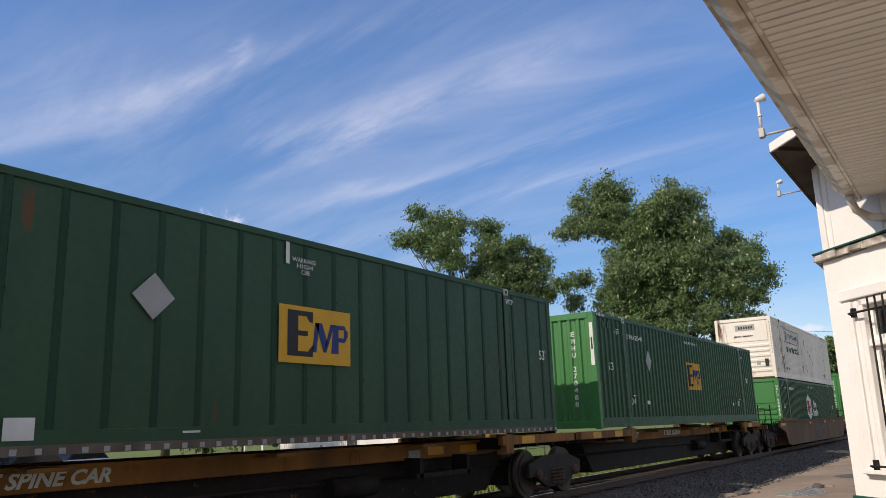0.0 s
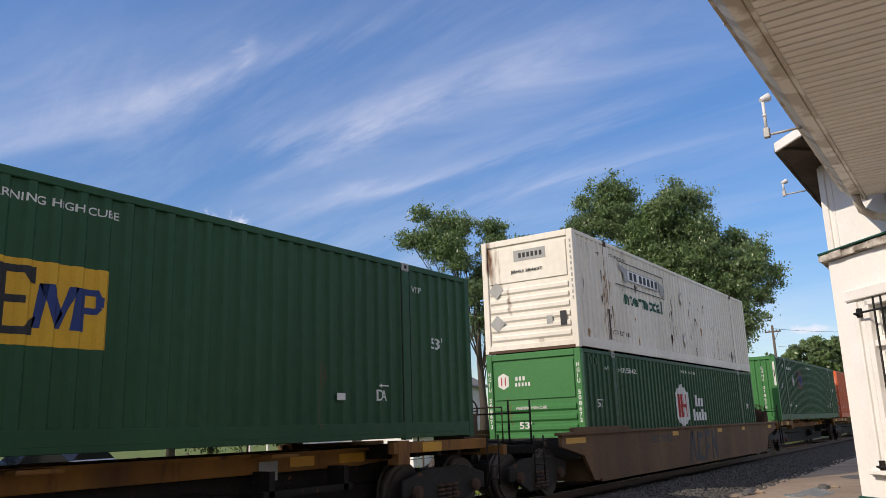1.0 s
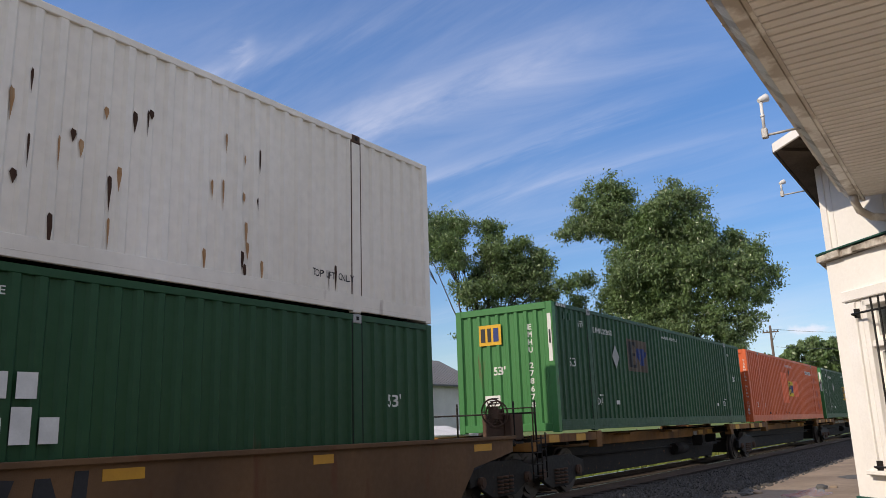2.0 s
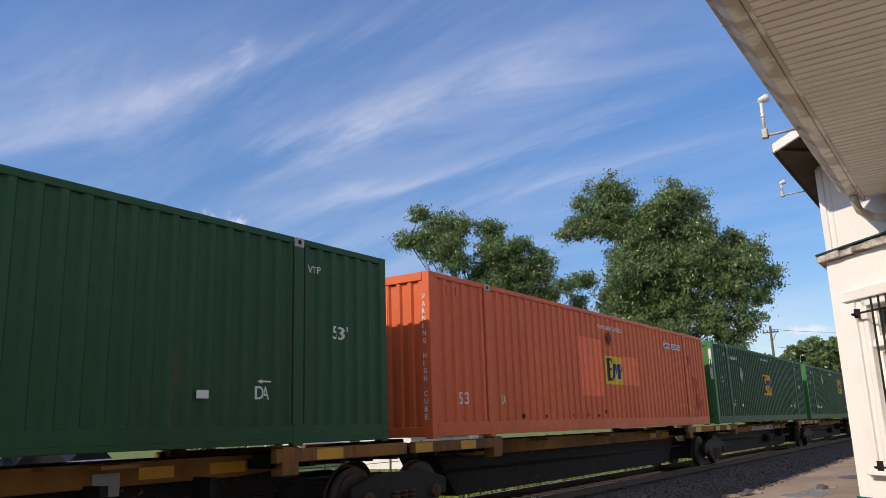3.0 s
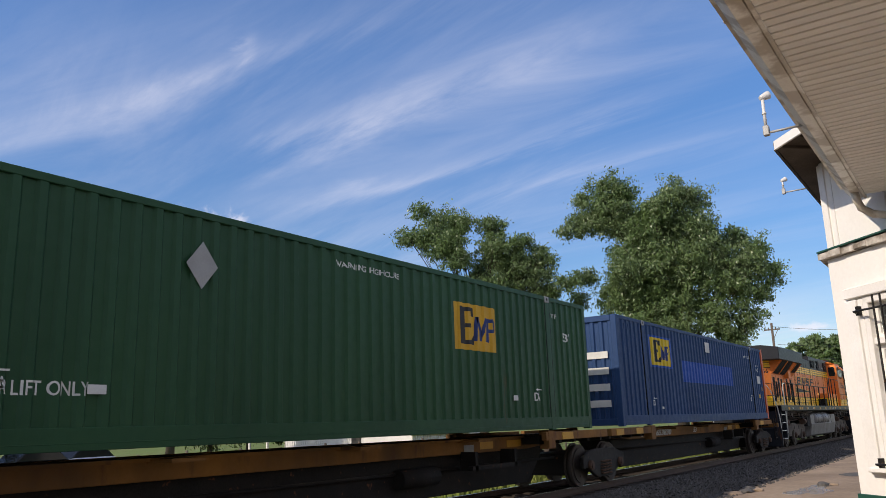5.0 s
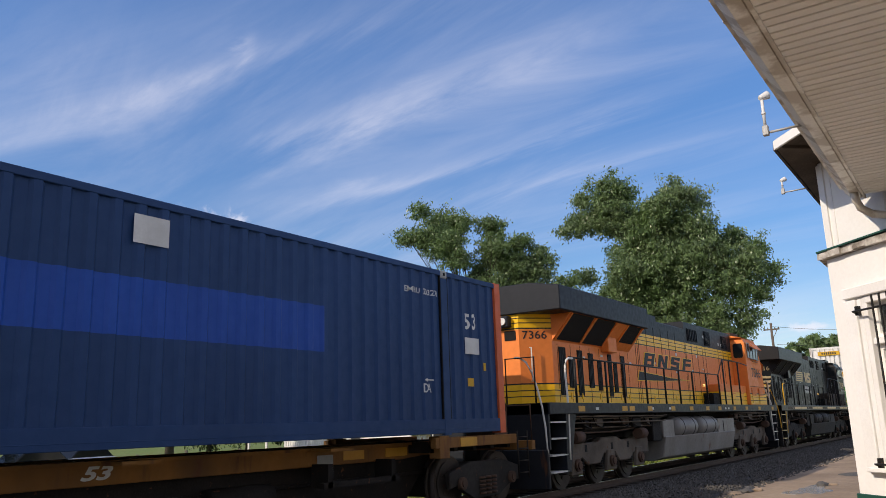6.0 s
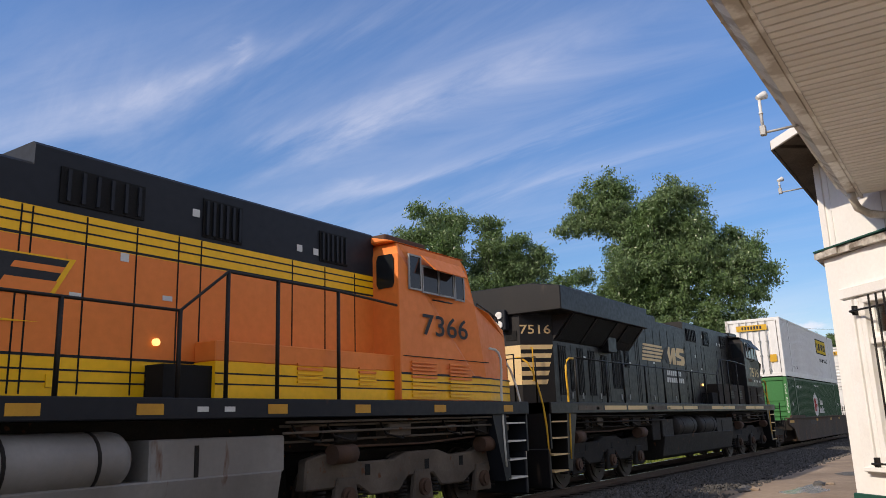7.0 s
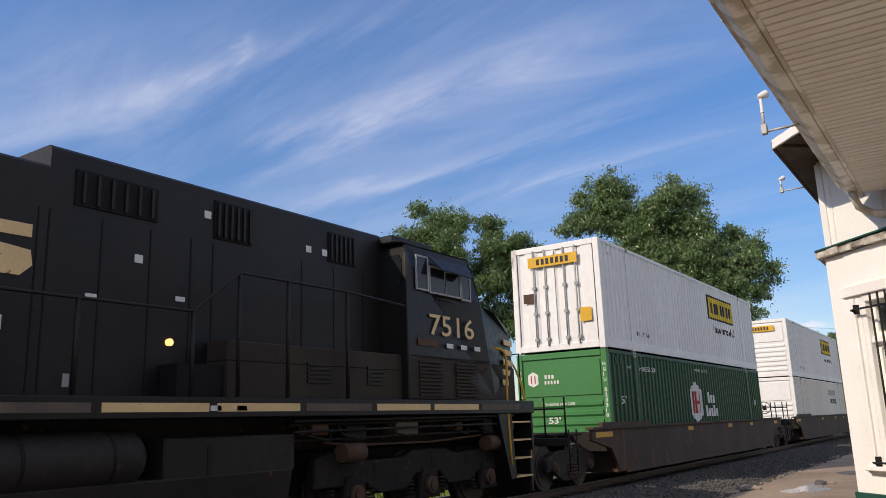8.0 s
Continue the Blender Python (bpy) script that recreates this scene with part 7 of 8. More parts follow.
    # step wells and curved hand rails at both ends
    for x0, s in ((0.55, 1), (21.9, -1)):
        for side in (-1, 1):
            yy = side * 1.5
            bm = bm_new()
            slab(bm, [(x0 + s * 0.95, yy, 0.45), (x0 + s * 1.35, yy, 1.66), (x0 + s * 0.85, yy, 1.66), (x0 + s * 0.75, yy, 0.45)], (0, -side * 0.5, 0))
            st = part("step_well", bm, black, t)
            for k in range(4):
                bx("step", M["rail_white"] if bnsf else M["cream"], *sorted((x0 + s * 0.1, x0 + s * 0.85)), *sorted((yy, yy - side * 0.45)), 0.46 + k * 0.34, 0.49 + k * 0.34, st)
            bm = bm_new()
            tube(bm, [(x0 + s * 1.35, yy, 2.88), (x0 + s * 1.14, yy, 2.87), (x0 + s * 1.02, yy, 2.82), (x0 + s * 0.95, yy, 2.70), (x0 + s * 0.94, yy, 2.5), (x0 + s * 0.98, yy, 2.1), (x0 + s * 0.98, yy, 1.6), (x0 + s * 0.95, yy, 1.1), (x0 + s * 0.92, yy, 0.7)], 0.024, 8)
            part("curved_handrail", bm, hand, t)
            bm = bm_new()
            tube(bm, [(x0 + s * 0.05, yy * 0.5, 2.88), (x0 + s * 0.02, yy * 0.6, 2.86), (x0 + s * 0.0, yy * 0.7, 2.76), (x0 + s * 0.0, yy * 0.78, 2.55), (x0 - s * 0.01, yy * 0.86, 2.2), (x0 - s * 0.01, yy * 0.92, 1.8), (x0, yy * 0.95, 1.4), (x0 + s * 0.01, yy * 0.96, 1.0), (x0 + s * 0.04, yy * 0.95, 0.75)], 0.022, 8)
            part("curved_handrail", bm, hand, t)
        bx("end_plate", black, *sorted((x0, x0 + s * 0.06)), -1.5, 1.5, 0.95, 1.9, t)
        bx("pilot", black, *sorted((x0 - s * 0.02, x0 + s * 0.08)), -1.45, 1.45, 0.15, 0.95, t, bevel=0.02)
        bm = bm_new()
        box(bm, *sorted((x0, x0 - s * 0.6)), -0.15, 0.15, 0.72, 1.0)
        part("coupler", bm, M["grime"], t, bevel=0.03)
        for k in (-0.5, 0.5):
            bm = bm_new()
            tube(bm, [(x0 - s * 0.02, k, 1.2), (x0 - s * 0.25, k * 0.9, 0.9), (x0 - s * 0.4, k * 0.7, 0.6)], 0.03, 7)
            part("air_hose", bm, M["grime"], t)
        bm = bm_new()
        tube(bm, [(x0 - s * 0.02, -1.25, 1.9), (x0 - s * 0.02, -1.25, 2.86), (x0 - s * 0.02, -0.55, 2.86), (x0 - s * 0.02, -0.55, 1.9)], 0.02, 7)
        part("end_rail", bm, M["iron"], t)
    # underframe: tank, air reservoirs, pipes
    bm = bm_new()
    slab(bm, [(7.9, -1.42, 1.0), (7.9, -1.30, 0.42), (7.9, -1.0, 0.33), (7.9, 1.0, 0.33), (7.9, 1.30, 0.42), (7.9, 1.42, 1.0)], (7.4, 0, 0))
    ft = part("fuel_tank", bm, tank, t, "dusty fuel tank", bevel=0.02)
    bx("tank_end", tank, 7.8, 8.75, -1.40, 1.40, 0.98, 1.46, ft, bevel=0.02)
    bx("tank_end", tank, 13.3, 15.35, -1.40, 1.40, 0.98, 1.44, ft, bevel=0.02)
    bx("tank_core", M["grime"], 8.7, 13.4, -0.9, 0.9, 0.95, 1.66, ft)
    bx("fuel_gauge", M["grime"], 13.9, 13.96, -1.41, -1.40, 1.0, 1.36, ft)
    for x0, x1 in ((8.9, 10.9), (11.15, 13.1)):
        bm = bm_new()
        prof = [(x0, 0.10), (x0 + 0.04, 0.22), (x0 + 0.12, 0.29), (x0 + 0.2, 0.31), (x1 - 0.2, 0.31), (x1 - 0.12, 0.29), (x1 - 0.04, 0.22), (x1, 0.10)]
        rings = [[bm.verts.new((q, -1.20 + rr * math.cos(math.pi * n / 10), 1.24 + rr * math.sin(math.pi * n / 10))) for n in range(20)] for q, rr in prof]
        for ra, rb in zip(rings, rings[1:]):
            for n in range(20):
                bm.faces.new((ra[n - 1], ra[n], rb[n], rb[n - 1])).smooth = True
        bm.faces.new(rings[0][::-1])
        bm.faces.new(rings[-1])
        r = part("air_reservoir", bm, tank, t, "round air tank")
        for q in (0.25, 0.75):
            bm = bm_new()
            tube(bm, [(x0 + (x1 - x0) * q, -1.20, 1.24), (x0 + (x1 - x0) * q + 0.04, -1.20, 1.24)], 0.316, 20)
            part("strap", bm, M["grime"], r)
    for z, yy in ((1.55, -1.35), (1.46, -1.42), (1.60, -1.46), (1.34, -1.30)):
        for pts in ([(1.8, yy, z), (7.6, yy, z - 0.02), (8.0, yy, z)], [(15.3, yy, z), (21.2, yy, z + 0.02)]):
            bm = bm_new()
            tube(bm, pts, 0.02, 6)
            part("pipe_run", bm, M["truck_grey"] if bnsf else M["tank_dark"], t)
    for k, x in enumerate((2.6, 3.3, 4.9, 5.6, 6.6, 15.7, 16.4, 17.6, 19.3, 20.2, 20.9)):
        bx("under_fitting", (M["grime"], M["truck_grey"], M["rust_steel"])[k % 3], x, x + 0.22 + 0.12 * (k % 4), -1.38, -1.1, 1.30 + 0.05 * (k % 3), 1.52 + 0.04 * (k % 2), t, bevel=0.02)
        bm = bm_new()
        tube(bm, [(x - 0.2, -1.36, 1.58), (x - 0.1, -1.40, 1.40), (x + 0.35, -1.38, 1.32), (x + 0.5, -1.30, 1.55)], 0.018, 6)
        part("hose", bm, M["grime"], t)
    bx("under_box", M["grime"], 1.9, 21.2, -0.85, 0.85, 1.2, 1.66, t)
    bx("valve_box", M["grime"], 7.1, 7.75, -1.35, -0.9, 0.9, 1.6, t, bevel=0.02)
    # three-axle trucks
    for axles in ((2.35, 4.35, 6.25), (16.77, 18.67, 20.55)):
        m = axles[1]
        r = 0.53
        for s in (-1, 1):
            y0, y1 = sorted((s * 1.02, s * 1.20))
            bm = bm_new()
            slab(bm, [(m - 2.75, y0, 0.66), (m - 2.7, y0, 1.08), (m - 2.2, y0, 1.18), (m - 1.5, y0, 1.00), (m - 0.7, y0, 1.00), (m - 0.4, y0, 1.10), (m + 0.5, y0, 1.10), (m + 0.9, y0, 1.00), (m + 1.6, y0, 1.02), (m + 2.2, y0, 1.20), (m + 2.7, y0, 1.05), (m + 2.7, y0, 0.62),
                      (m + 1.6, y0, 0.66), (m + 1.3, y0, 0.50), (m + 0.6, y0, 0.50), (m + 0.35, y0, 0.72), (m - 0.35, y0, 0.72), (m - 0.6, y0, 0.50), (m - 1.3, y0, 0.50), (m - 1.6, y0, 0.66)], (0, y1 - y0, 0))
            f = part("truck_frame", bm, gear, t, "dusty cast truck frame", bevel=0.025)
            for a in axles:
                bm = bm_new()
                slab(bm, [(a - 0.30, s * 1.14, 0.32), (a - 0.20, s * 1.14, 0.80), (a + 0.20, s * 1.14, 0.80), (a + 0.30, s * 1.14, 0.32)], (0, s * 0.10, 0))
                j = part("journal_box", bm, gear, f, bevel=0.02)
                bm = bm_new()
                tube(bm, [(a, s * 1.22, r), (a, s * 1.30, r)], 0.14, 14)
                tube(bm, [(a, s * 1.30, r), (a, s * 1.33, r)], 0.09, 14)
                part("axle_cap", bm, M["rust_steel"], j)
                for dx in (-0.45, 0.45):
                    bm = bm_new()
                    for q in range(5):
                        tube(bm, [(a + dx, s * 1.10, 0.36 + q * 0.06), (a + dx, s * 1.10, 0.395 + q * 0.06)], 0.10, 10)
                    part("spring", bm, M["grime"], f)
            for dx in (-2.3, 1.7):
                bm = bm_new()
                tube(bm, [(m + dx, s * 1.30, 1.14), (m + dx + 0.45, s * 1.30, 1.14)], 0.14, 12)
                part("brake_cylinder", bm, M["rust_steel"], f)
            for dx in (-1.45, 1.15, 0.1):
                bx("cast_hole", M["screen"], m + dx, m + dx + 0.12, *sorted((s * 1.20, s * 1.206)), 0.80, 0.96, f)
            bm = bm_new()
            tube(bm, [(m - 2.6, s * 1.25, 1.30), (m - 2.0, s * 1.25, 1.24), (m, s * 1.25, 1.22), (m + 1.6, s * 1.25, 1.28), (m + 1.7, s * 1.25, 1.36), (m + 2.5, s * 1.25, 1.36)], 0.02, 6)
            part("sand_pipe", bm, M["rust_steel"], f)
        bx("truck_core", M["grime"], m - 2.5, m + 2.5, -0.6, 0.6, 0.55, 1.15, t)
        for a in axles:
            wheelset(t, a, r)
    return t

# ---- the train, from the first box to the last ----
ON_SPINE, ON_WELL = 1.335, 0.354
STACKED = ON_WELL + HIG + 0.02
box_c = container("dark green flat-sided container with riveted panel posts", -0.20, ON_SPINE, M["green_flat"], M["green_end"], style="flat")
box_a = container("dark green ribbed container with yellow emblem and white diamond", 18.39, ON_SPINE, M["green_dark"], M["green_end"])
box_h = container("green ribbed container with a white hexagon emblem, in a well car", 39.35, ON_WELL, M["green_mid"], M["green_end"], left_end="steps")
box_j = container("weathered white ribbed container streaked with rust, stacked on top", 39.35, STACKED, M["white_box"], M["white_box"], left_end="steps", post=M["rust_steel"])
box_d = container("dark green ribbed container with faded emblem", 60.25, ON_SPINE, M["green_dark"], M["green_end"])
box_o = container("faded orange ribbed container with brighter repainted patches", 77.62, ON_SPINE, M["orange_box"], M["orange_box"], pitch=0.31)
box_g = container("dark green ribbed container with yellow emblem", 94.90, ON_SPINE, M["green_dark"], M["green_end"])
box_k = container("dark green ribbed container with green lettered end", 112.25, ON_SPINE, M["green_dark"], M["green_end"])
box_b = container("faded blue ribbed container with yellow emblem and repainted band", 130.37, ON_SPINE, M["blue_box"], M["blue_box"], pitch=0.31)
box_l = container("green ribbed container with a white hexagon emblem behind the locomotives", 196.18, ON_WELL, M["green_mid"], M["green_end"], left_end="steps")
box_w = container("clean white ribbed container with yellow panel and lock rods", 196.18, STACKED, M["white_clean"], M["white_clean"], left_end="doors")
box_y = container("white ribbed container in the last well car", 219.60, ON_WELL, M["white_box"], M["white_clean"], left_end="steps")
box_z = container("white ribbed container with yellow panel, stacked on the last well car", 219.60, STACKED, M["white_clean"], M["white_clean"], left_end="steps")

# flat-sided green box
emblem(box_c, 7.81, 1.10, 1.48, 0.80)
for k, word in enumerate(("WARNING", "HIGH", "CUBE")):
    on_side(box_c, word, 8.06 + k * 0.09, 2.53 - k * 0.085, 0.47 - k * 0.15, 0.065)
plate(box_c, 7.93, 8.0, 2.48, 2.79, M["mark_white"], name="notice_strip")
on_side(box_c, "WTP", 14.14, 2.58, 0.3, 0.11)
on_side(box_c, "53'", 15.5, 1.52, 0.3, 0.21)
diamond(box_c, 5.82, 1.76, 0.29, M["mark_grey"], 0.95)
plate(box_c, 4.22, 4.53, 0.17, 0.39, M["mark_white"], name="notice_plate")
plate(box_c, 6.3, 6.55, 0.20, 0.225, M["mark_white"], name="notice_bar")
for k in range(64):
    bm = bm_new()
    box(bm, 0.3 + k * 0.25, 0.37 + k * 0.25, -WID / 2 - 0.012, -WID / 2, 0.03, 0.09)
    part("rail_bolt", bm, M["mark_grey"], box_c)
bm = bm_new()
box(bm, 0.2, LEN - 0.2, -WID / 2 - 0.006, -WID / 2, 0.02, 0.12)
part("scuffed_rail_edge", bm, M["truck_grey"], box_c, "scuffed bare lower rail edge")
# ribbed green boxes
marks_green(box_a, "EMHU 270488")
marks_green(box_d, "EMHU 278678", fifty=1.46, panel=M["truck_grey"], emx=4.4, emz=1.5, dia=3.3)
marks_green(box_g, "EMHU 260424")
marks_green(box_k, "", fifty=1.90, front=False, emx=10.46, emz=1.52, dia=4.55, diaz=2.2)
on_side(box_k, "TOP LIFT ONLY", 2.2, 0.59, 1.2, 0.15)
end_plate(box_k, 0.25, 1.15, 1.98, 2.62, M["green_mid"], name="end_sheet", label="bright green lettered end sheet")
on_end(box_k, "EMHU", 1.05, 2.28, 0.55, 0.16, x=0.008)
on_end(box_k, "648066", 1.05, 2.05, 0.75, 0.16, x=0.008)
end_plate(box_k, 0.3, 1.2, 0.72, 0.98, M["mark_white"], name="notice_plate")
# orange box
rib_patch(box_o, [(6.16, 0.81), (7.50, 0.81), (7.50, 2.21), (6.16, 2.21)], M["orange_fresh"], 0.002, "repainted_patch", "brighter repainted orange patch")
rib_patch(box_o, [(8.82, 1.12), (9.89, 1.12), (9.89, 1.87), (8.82, 1.87)], M["orange_fresh"], 0.002, "repainted_patch", "brighter repainted orange patch")
emblem(box_o, 7.61, 1.12, 1.21, 0.71, M["yellow_fresh"])
on_side(box_o, "WARNING HIGH CUBE", 7.30, 2.49, 1.56, 0.11)
diamond(box_o, 7.95, 2.28, 0.16, M["rust_steel"])
plate(box_o, 12.14, 12.72, 2.30, 2.47, M["mark_white"], name="number_panel")
plate(box_o, 12.86, 13.70, 2.30, 2.47, M["mark_white"], name="number_panel")
lettering("EMHU", 0.5, 0.11, M["mark_black"], box_o, Matrix.Translation((12.18, -WID / 2 - 0.012, 2.33)))
lettering("250731", 0.74, 0.11, M["mark_black"], box_o, Matrix.Translation((12.9, -WID / 2 - 0.012, 2.33)))
on_side(box_o, "53'", 0.90, 0.58, 0.34, 0.22)
on_side(box_o, "DA", 2.36, 0.59, 0.24, 0.16)
on_side(box_o, "A", 13.58, 0.60, 0.18, 0.18)
rng = random.Random(12)
for k in range(9):
    x = 3.2 + k * 0.55 + rng.uniform(-0.15, 0.15)
    w, h, z = rng.uniform(0.06, 0.16), rng.uniform(0.05, 0.15), rng.uniform(0.29, 0.36)
    ring = [(x + w * (0.5 + 0.5 * r * math.cos(q)), z + h * (0.5 + 0.5 * r * math.sin(q))) for q, r in ((k * 0.785, rng.uniform(0.75, 1.0)) for k in range(8))]
    rib_patch(box_o, ring, M["rust_scab"], 0.003, "rust_scab")
for k, (x, z, w, h) in enumerate(((14.55, 2.05, 0.32, 0.4), (14.95, 1.35, 0.5, 0.38), (15.15, 0.75, 0.55, 0.42))):
    bm = bm_new()
    ring = [(x + w * 0.5 * (1 + 0.3 * math.sin(3 * a + k)) * math.cos(a), -WID / 2 - 0.005, z + h * 0.5 * (1 + 0.3 * math.cos(2 * a + k)) * math.sin(a)) for a in [2 * math.pi * n / 16 for n in range(16)]]
    slab(bm, ring, (0, -0.003, 0))
    part("bare_patch", bm, M["stain_red"], box_o, "dull dark red scraped patch")
end_plate(box_o, 0.95, 2.35, 1.85, 2.55, M["orange_fresh"], name="repainted_patch")
end_plate(box_o, 1.1, 1.95, 1.92, 2.48, M["yellow_fresh"], x=-0.009, name="end_emblem", label="small yellow end emblem")
for a, b, m in ((1.72, 1.88, M["mark_black"]), (1.42, 1.66, M["mark_blue"]), (1.18, 1.34, M["mark_blue"])):
    end_plate(box_o, a, b, 2.0, 2.4, m, x=-0.014, name="emblem_block")
for k, ch in enumerate("WARNING HIGH CUBE"):
    if ch != " ":
        on_end(box_o, ch, 0.16, 2.40 - k * 0.13, 0.07, 0.09)
on_end(box_o, "53'", 1.55, 1.32, 0.34, 0.2)
end_plate(box_o, 1.35, 1.85, 0.6, 0.84, M["mark_white"], name="notice_plate")
# blue box
rib_patch(box_b, [(2.35, 1.62), (4.36, 1.62), (4.36, 2.54), (2.35, 2.54)], M["blue_fresh"], 0.002, "repainted_patch", "brighter repainted blue patch")
emblem(box_b, 2.55, 1.68, 1.62, 0.80, M["yellow_fresh"], proud=0.006)
rib_patch(box_b, [(5.2, 1.26), (11.05, 1.26), (11.05, 1.93), (5.2, 1.93)], M["blue_fresh"], 0.002, "repainted_band", "brighter repainted blue band")
plate(box_b, 7.85, 8.33, 2.33, 2.67, M["mark_white"], name="white_panel", label="small blank white panel")
on_side(box_b, "DA", 2.33, 0.53, 0.27, 0.15)
arrow(box_b, 2.33, 0.70, 0.28)
plate(box_b, 3.0, 3.15, 0.44, 0.50, M["mark_white"], name="notice_plate", t=0.003)
on_side(box_b, "53", 14.86, 1.90, 0.40, 0.30)
plate(box_b, 14.80, 15.28, 1.44, 1.74, M["mark_white"], name="white_panel")
plate(box_b, 15.42, 15.50, 1.15, 1.3, M["mark_yellow"], name="notice_plate")
plate(box_b, 14.85, 15.05, 0.85, 1.0, M["mark_yellow"], name="notice_plate")
on_side(box_b, "EMHU 203271", 13.05, 2.40, 0.95, 0.10)
on_side(box_b, "DA", 13.5, 0.72, 0.25, 0.15)
arrow(box_b, 13.5, 0.90, 0.26)
bm = bm_new()
box(bm, LEN - 0.20, LEN + 0.004, -WID / 2 - 0.005, -WID / 2 + 0.18, 0.0, HIG + 0.004)
part("end_post_cover", bm, M["orange_box"], box_b, "faded orange end post")
end_plate(box_b, 1.3, 2.2, 2.05, 2.6, M["yellow_fresh"], name="end_emblem", label="small yellow end emblem")
end_plate(box_b, 1.45, 2.0, 2.15, 2.5, M["mark_blue"], x=-0.009, name="emblem_block")
for k in range(4):
    end_plate(box_b, 0.3, 2.2, 0.5 + k * 0.42, 0.68 + k * 0.42, M["mark_white"], name="notice_plate")
# white stacked box with rust
y_j = -WID / 2 - 0.010
for x0, x1, z0, z1 in ((2.80, 6.42, 2.50, 2.525), (2.55, 6.42, 1.84, 1.865), (6.40, 6.42, 1.86, 2.50)):
    plate(box_j, x0, x1, z0, z1, M["mark_black"], name="emblem_line")
plate(box_j, 3.42, 5.92, 2.02, 2.36, M["mark_grey"], name="emblem_panel", label="grey framed emblem panel with black bars")
plate(box_j, 3.46, 5.88, 2.05, 2.33, M["white_clean"], y=y_j, name="emblem_field")
for k in range(7):
    x = 3.6 + k * 0.32 + (0.1 if k > 1 else 0)
    plate(box_j, x, x + 0.2, 2.08, 2.30, M["mark_black"], y=y_j - 0.005, name="name_bar")
bm = bm_new()
slab(bm, [(2.86, y_j, 2.44), (3.40, y_j, 2.36), (3.40, y_j, 1.95), (3.2, y_j, 2.0), (3.15, y_j, 2.2), (2.95, y_j, 2.28)], (0, -0.003, 0))
part("emblem_shape", bm, M["mark_grey"], box_j)
bm = bm_new()
slab(bm, [(5.95, y_j, 2.34), (6.36, y_j, 2.22), (6.36, y_j, 1.92), (6.1, y_j, 1.95)], (0, -0.003, 0))
part("emblem_shape", bm, M["mark_grey"], box_j)
on_side(box_j, "Intermodal", 3.04, 1.36, 3.15, 0.40, M["mark_green"])
on_side(box_j, "TOP LIFT ONLY", 2.31, 0.46, 1.14, 0.12, M["mark_black"])
on_side(box_j, "STACKING 3 HIGH ONLY", 2.32, 2.55, 1.2, 0.08, M["mark_black"])
on_side(box_j, "TOP LIFT ONLY", 13.2, 0.46, 0.9, 0.11, M["mark_black"])
on_side(box_j, "WTP", 1.35, 2.45, 0.25, 0.09, M["mark_black"])
for z in (2.06, 0.72):
    diamond(box_j, 8.05, z, 0.2, M["mark_grey"], 1.05)
    diamond(box_j, 8.05, z, 0.16, M["white_box"], 1.05).location.y = -0.006
rng = random.Random(21)
for k in range(64):
    x = rng.choice((1.7, 1.9, 2.1, 8.9, 9.4, 9.9, 10.3, 11.4, 11.9, 12.1, 6.9, 7.2, 4.0, 0.6, 13.6)) + rng.uniform(-0.15, 0.15)
    z = rng.uniform(0.35, 2.1)
    w, h = rng.uniform(0.015, 0.045), rng.uniform(0.08, 0.45)
    rib_patch(box_j, [(x - w, z), (x, z - h), (x + w * 0.8, z - h * 0.2), (x + w * 0.6, z + 0.03), (x - w * 0.5, z + 0.05)], M["rust_dark"] if k % 2 else M["rust_run"], 0.002 + 0.0003 * k, "rust_run", "brown rust run")
for k in range(12):
    x, z, h = rng.uniform(1.55, 2.35), rng.uniform(0.5, 2.5), rng.uniform(0.2, 0.9)
    plate(box_j, x, x + rng.uniform(0.01, 0.03), z - h if z - h > 0.3 else 0.3, z, M["rust_run"], y=-WID / 2 - 0.004 - 0.0004 * k, name="rust_run", t=0.002)
plate(box_j, 1.90, 2.02, 0.30, 1.10, M["rust_steel"], y=-WID / 2 - 0.006, name="rust_run", t=0.002)
end_plate(box_j, 0.75, 1.65, 2.28, 2.56, M["mark_grey"], x=0.012, name="emblem_panel")
end_bars(box_j, 0.85, 1.55, 2.36, 2.48, 6, M["mark_black"], x=0.006)
on_end(box_j, "JBHU 284697", 1.75, 1.96, 0.9, 0.1, M["mark_black"])
for k in range(11):
    end_plate(box_j, 0.05, 0.09, 2.55 - k * 0.14, 2.63 - k * 0.14, M["mark_grey"], name="number_bar")
end_plate(box_j, 0.28, 0.45, 0.55, 0.9, M["mark_black"], x=0.004, name="notice_plate")
end_plate(box_j, 0.66, 0.82, 0.62, 0.82, M["mark_grey"], x=0.004, name="notice_plate")
for q in (1.6, 0.75):
    bm = bm_new()
    slab(bm, [(0.004, -WID / 2 + 2.2, q - 0.22), (0.004, -WID / 2 + 1.98, q), (0.004, -WID / 2 + 2.2, q + 0.22), (0.004, -WID / 2 + 2.42, q)], (-0.006, 0, 0))
    part("placard_holder", bm, M["mark_grey"], box_j)
bm = bm_new()
box(bm, -0.004, 0.02, -WID / 2 + 0.1, WID / 2 - 0.1, 0.0, 0.07)
part("rusty_sill", bm, M["rust_steel"], box_j, "rusty lower end sill")
marks_hub(box_h, "HGIU 508672")
marks_hub(box_l, "HGIU 523310")
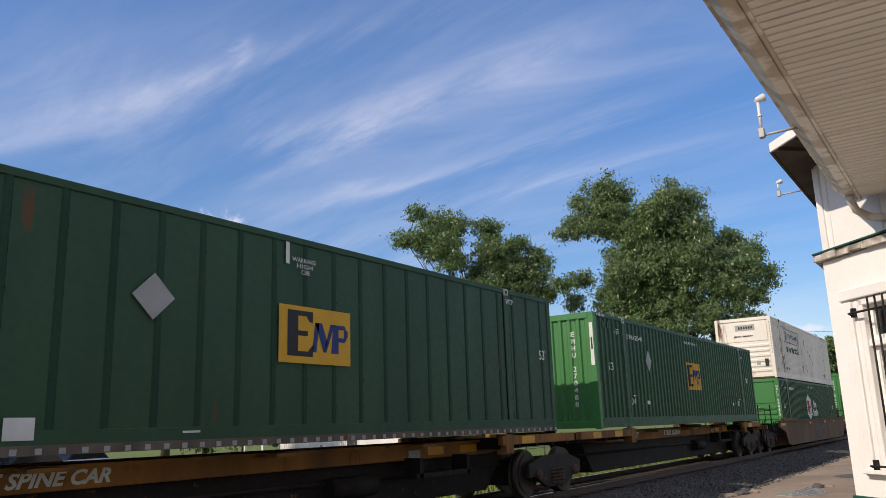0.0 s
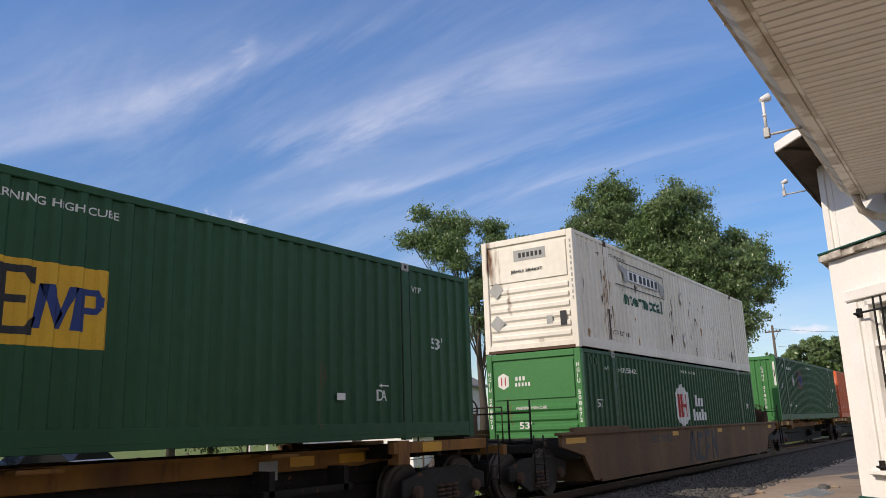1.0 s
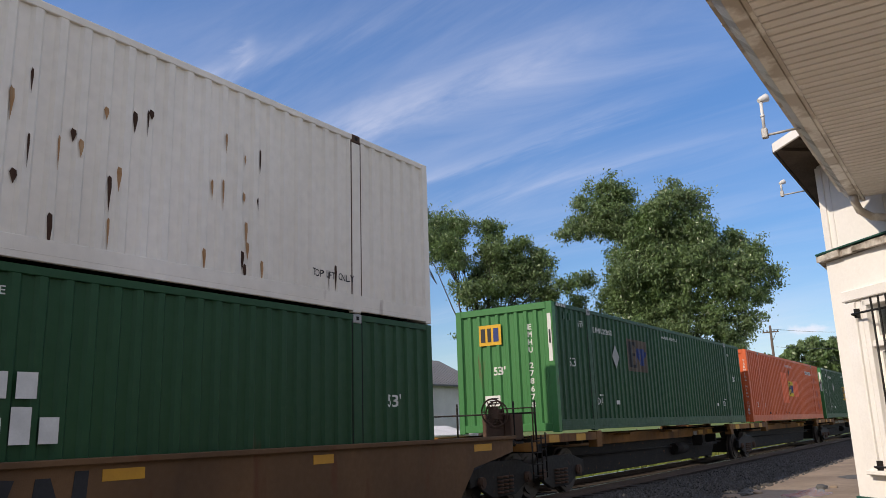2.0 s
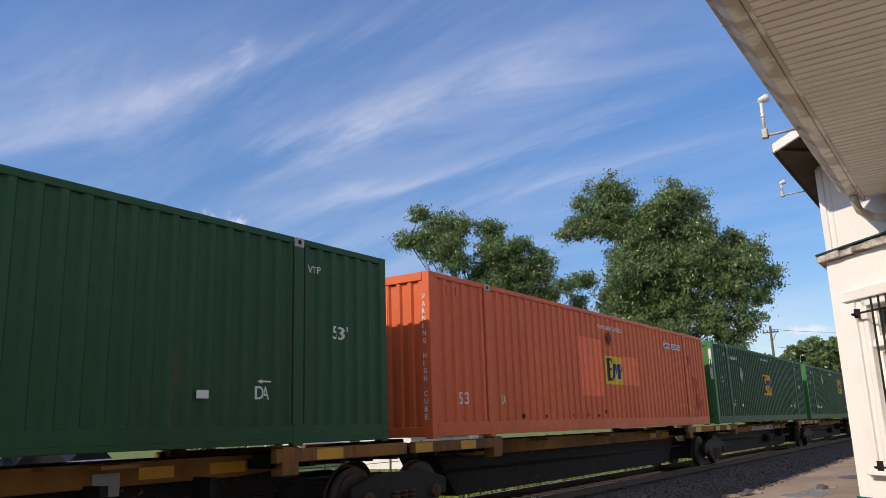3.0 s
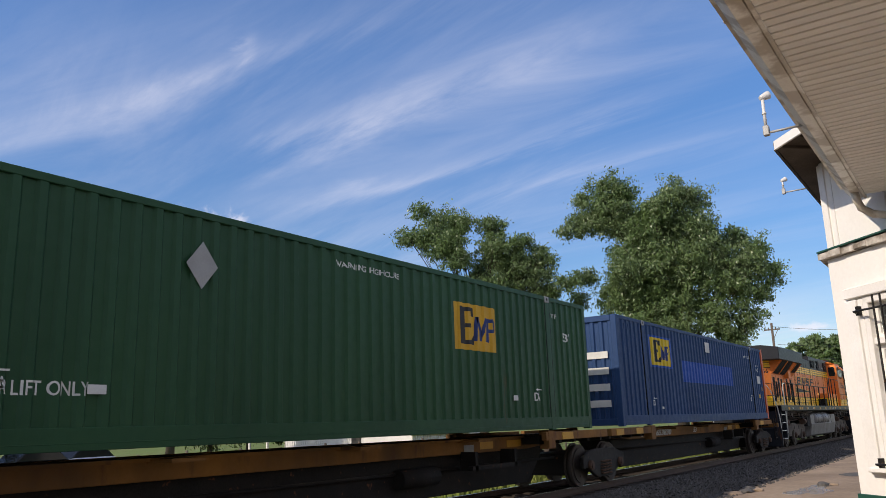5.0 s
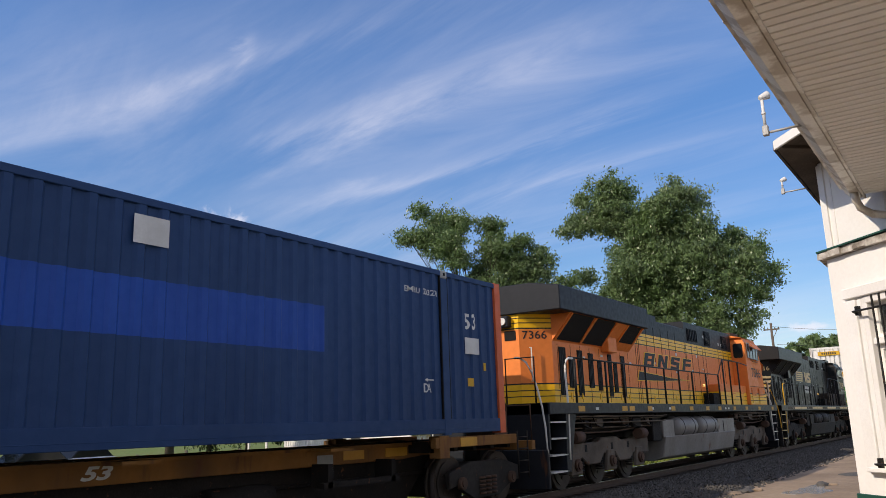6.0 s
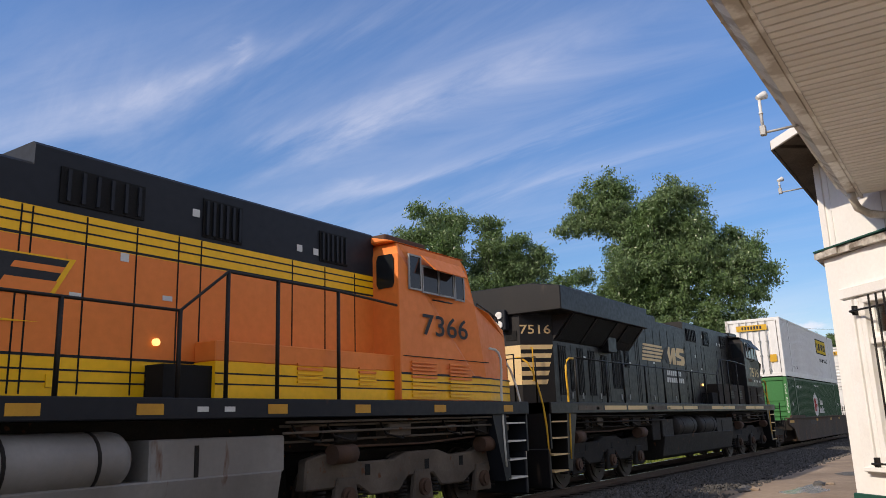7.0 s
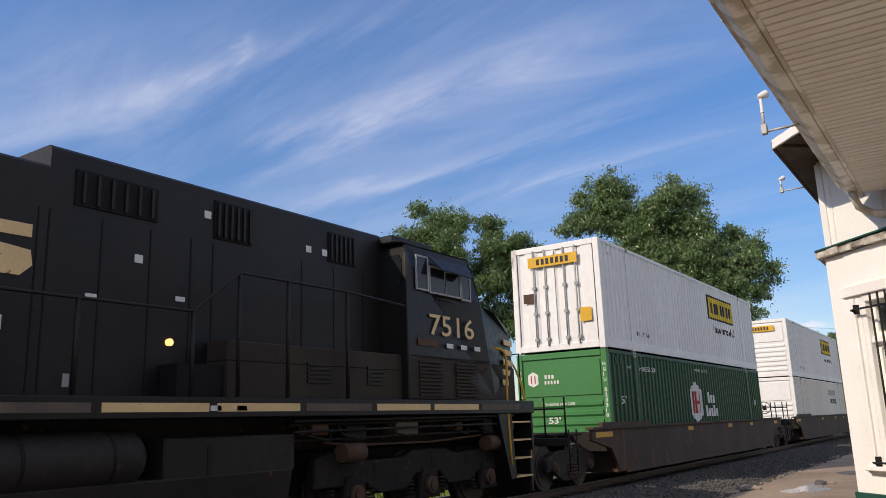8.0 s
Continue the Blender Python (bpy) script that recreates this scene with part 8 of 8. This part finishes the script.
# clean white boxes behind the locomotives
for c in (box_w, box_z):
    rib_patch(c, [(9.7, 1.62), (13.1, 1.62), (13.1, 2.5), (9.7, 2.5)], M["mark_black"], 0.002, "emblem_panel", "yellow emblem panel with a dark frame and dark bars")
    rib_patch(c, [(9.78, 1.69), (13.02, 1.69), (13.02, 2.43), (9.78, 2.43)], M["yellow_fresh"], 0.004, "emblem_field")
    for k in range(7):
        rib_patch(c, [(10.05 + k * 0.4, 1.85), (10.32 + k * 0.4, 1.85), (10.32 + k * 0.4, 2.25), (10.05 + k * 0.4, 2.25)], M["mark_black"], 0.006, "name_bar")
    on_side(c, "Intermodal", 10.2, 1.15, 2.8, 0.30, M["mark_black"])
    on_side(c, "TOP LIFT ONLY", 2.35, 0.46, 1.1, 0.12, M["mark_black"])
    end_plate(c, 0.6, 2.05, 2.30, 2.58, M["mark_yellow"], x=-0.055, name="emblem_panel", label="yellow emblem panel with dark bars")
    end_bars(c, 0.85, 1.85, 2.36, 2.52, 7, M["mark_black"], x=-0.06)
end_plate(box_w, 0.3, 0.62, 0.72, 1.08, M["mark_yellow"], x=-0.03, name="notice_plate")
end_plate(box_w, 1.9, 2.25, 1.35, 1.6, M["rust_steel"], x=-0.03, name="notice_plate")
on_side(box_y, "Intermodal", 10.2, 1.6, 2.6, 0.4, M["mark_green"])
plate(box_y, 10.0, 12.6, 2.1, 2.4, M["mark_grey"], name="emblem_panel")

spine_car(-0.20, -0.75, LEN + 1.0, trucks=(16.4,), marks=(("GENERAL PURPOSE SPINE CAR", 2.4, 1.01, 3.45, 0.17),), seed=1)
spine_car(18.39, -1.30, LEN + 0.55, trucks=(15.5,), marks=(("1-28'/1-57'", 3.03, 1.03, 1.25, 0.16), ("TTRX 552034", 6.43, 1.03, 1.68, 0.17)), ends="r", seed=4)
well_car(39.35, "grimy brown deep-sided well car with dark scrawled marks", marks=(("FEC 71422", 3.7, 0.93, 1.65, 0.2, M["mark_black"]),), seed=2)
spine_car(60.25, -1.2, LEN + 0.6, trucks=(0.3, 16.75), ends="l", seed=3)
spine_car(77.62, -0.6, LEN + 0.55, trucks=(17.2,), marks=(("53", 13.9, 1.03, 0.35, 0.14),), seed=6)
spine_car(94.90, -0.6, LEN + 0.6, trucks=(17.0,), marks=(("GENERAL PURPOSE SPINE CAR", 7.2, 1.0, 3.95, 0.17), ("53", 13.69, 1.0, 0.45, 0.17)), seed=5)
spine_car(112.25, -0.6, LEN + 1.0, trucks=(17.2,), seed=8)
spine_car(130.37, -0.9, LEN + 0.55, trucks=(15.7,), marks=(("TTAX 653830", 2.9, 1.0, 2.68, 0.18), ("53", 7.81, 1.02, 0.4, 0.16)), ends="r", seed=10)
well_car(196.18, "grimy dark well car behind the locomotives", marks=(("FEC 72012", 3.7, 0.93, 1.65, 0.2, M["mark_black"]),), seed=12, dark=True)
well_car(219.60, "grimy well car with two white containers", seed=13, dark=True)
loco(147.40, "orange and black diesel locomotive with yellow stripes", True)
loco(169.73, "black diesel locomotive with cream stripes", False)
# scrawled dark marks sprayed on the first well car
well = [o for o, x, z in MOVING if o.name.startswith("well_car")][0]
for k, pts in enumerate((((6.75, 0.2), (6.95, 0.2), (7.25, 1.15), (7.05, 1.2)), ((7.1, 1.1), (7.3, 1.2), (7.5, 0.35), (7.35, 0.25)), ((7.55, 0.3), (7.7, 1.15), (8.2, 1.1), (8.2, 0.95), (7.85, 0.95), (7.8, 0.45), (8.2, 0.4), (8.2, 0.25)),
                         ((8.35, 0.2), (8.5, 1.2), (9.0, 1.15), (8.95, 1.0), (8.65, 1.0), (8.62, 0.75), (8.85, 0.7), (8.85, 0.55), (8.6, 0.6), (8.52, 0.2)), ((9.1, 0.25), (9.2, 1.15), (9.35, 1.15), (9.55, 0.6), (9.6, 1.2), (9.75, 1.2), (9.7, 0.25), (9.55, 0.25), (9.3, 0.8), (9.25, 0.25)))):
    bm = bm_new()
    slab(bm, [(x, -1.503, z) for x, z in pts], (0, -0.004, 0))
    part("sprayed_mark", bm, M["mark_black"], well, "dark sprayed scrawl")



def motions():
    """The whole train rolls towards -x at one speed; every wheelset turns with it."""
    beats = [0.0, 1 / 30, 0.5] + [0.5 * k for k in range(2, 16)] + [8 - 1 / 30, 8.0]
    for ob, x, z in MOVING:
        walk(ob, [(t, pose(x - SPEED * t, TRACK_Y, z)) for t in beats])
    for ob, x, r in WHEELS:
        turn = math.degrees(SPEED / r)
        walk(ob, [(f / 30, pose(x, 0, r, 0, -turn * f / 30, 0)) for f in range(241)])


motions()
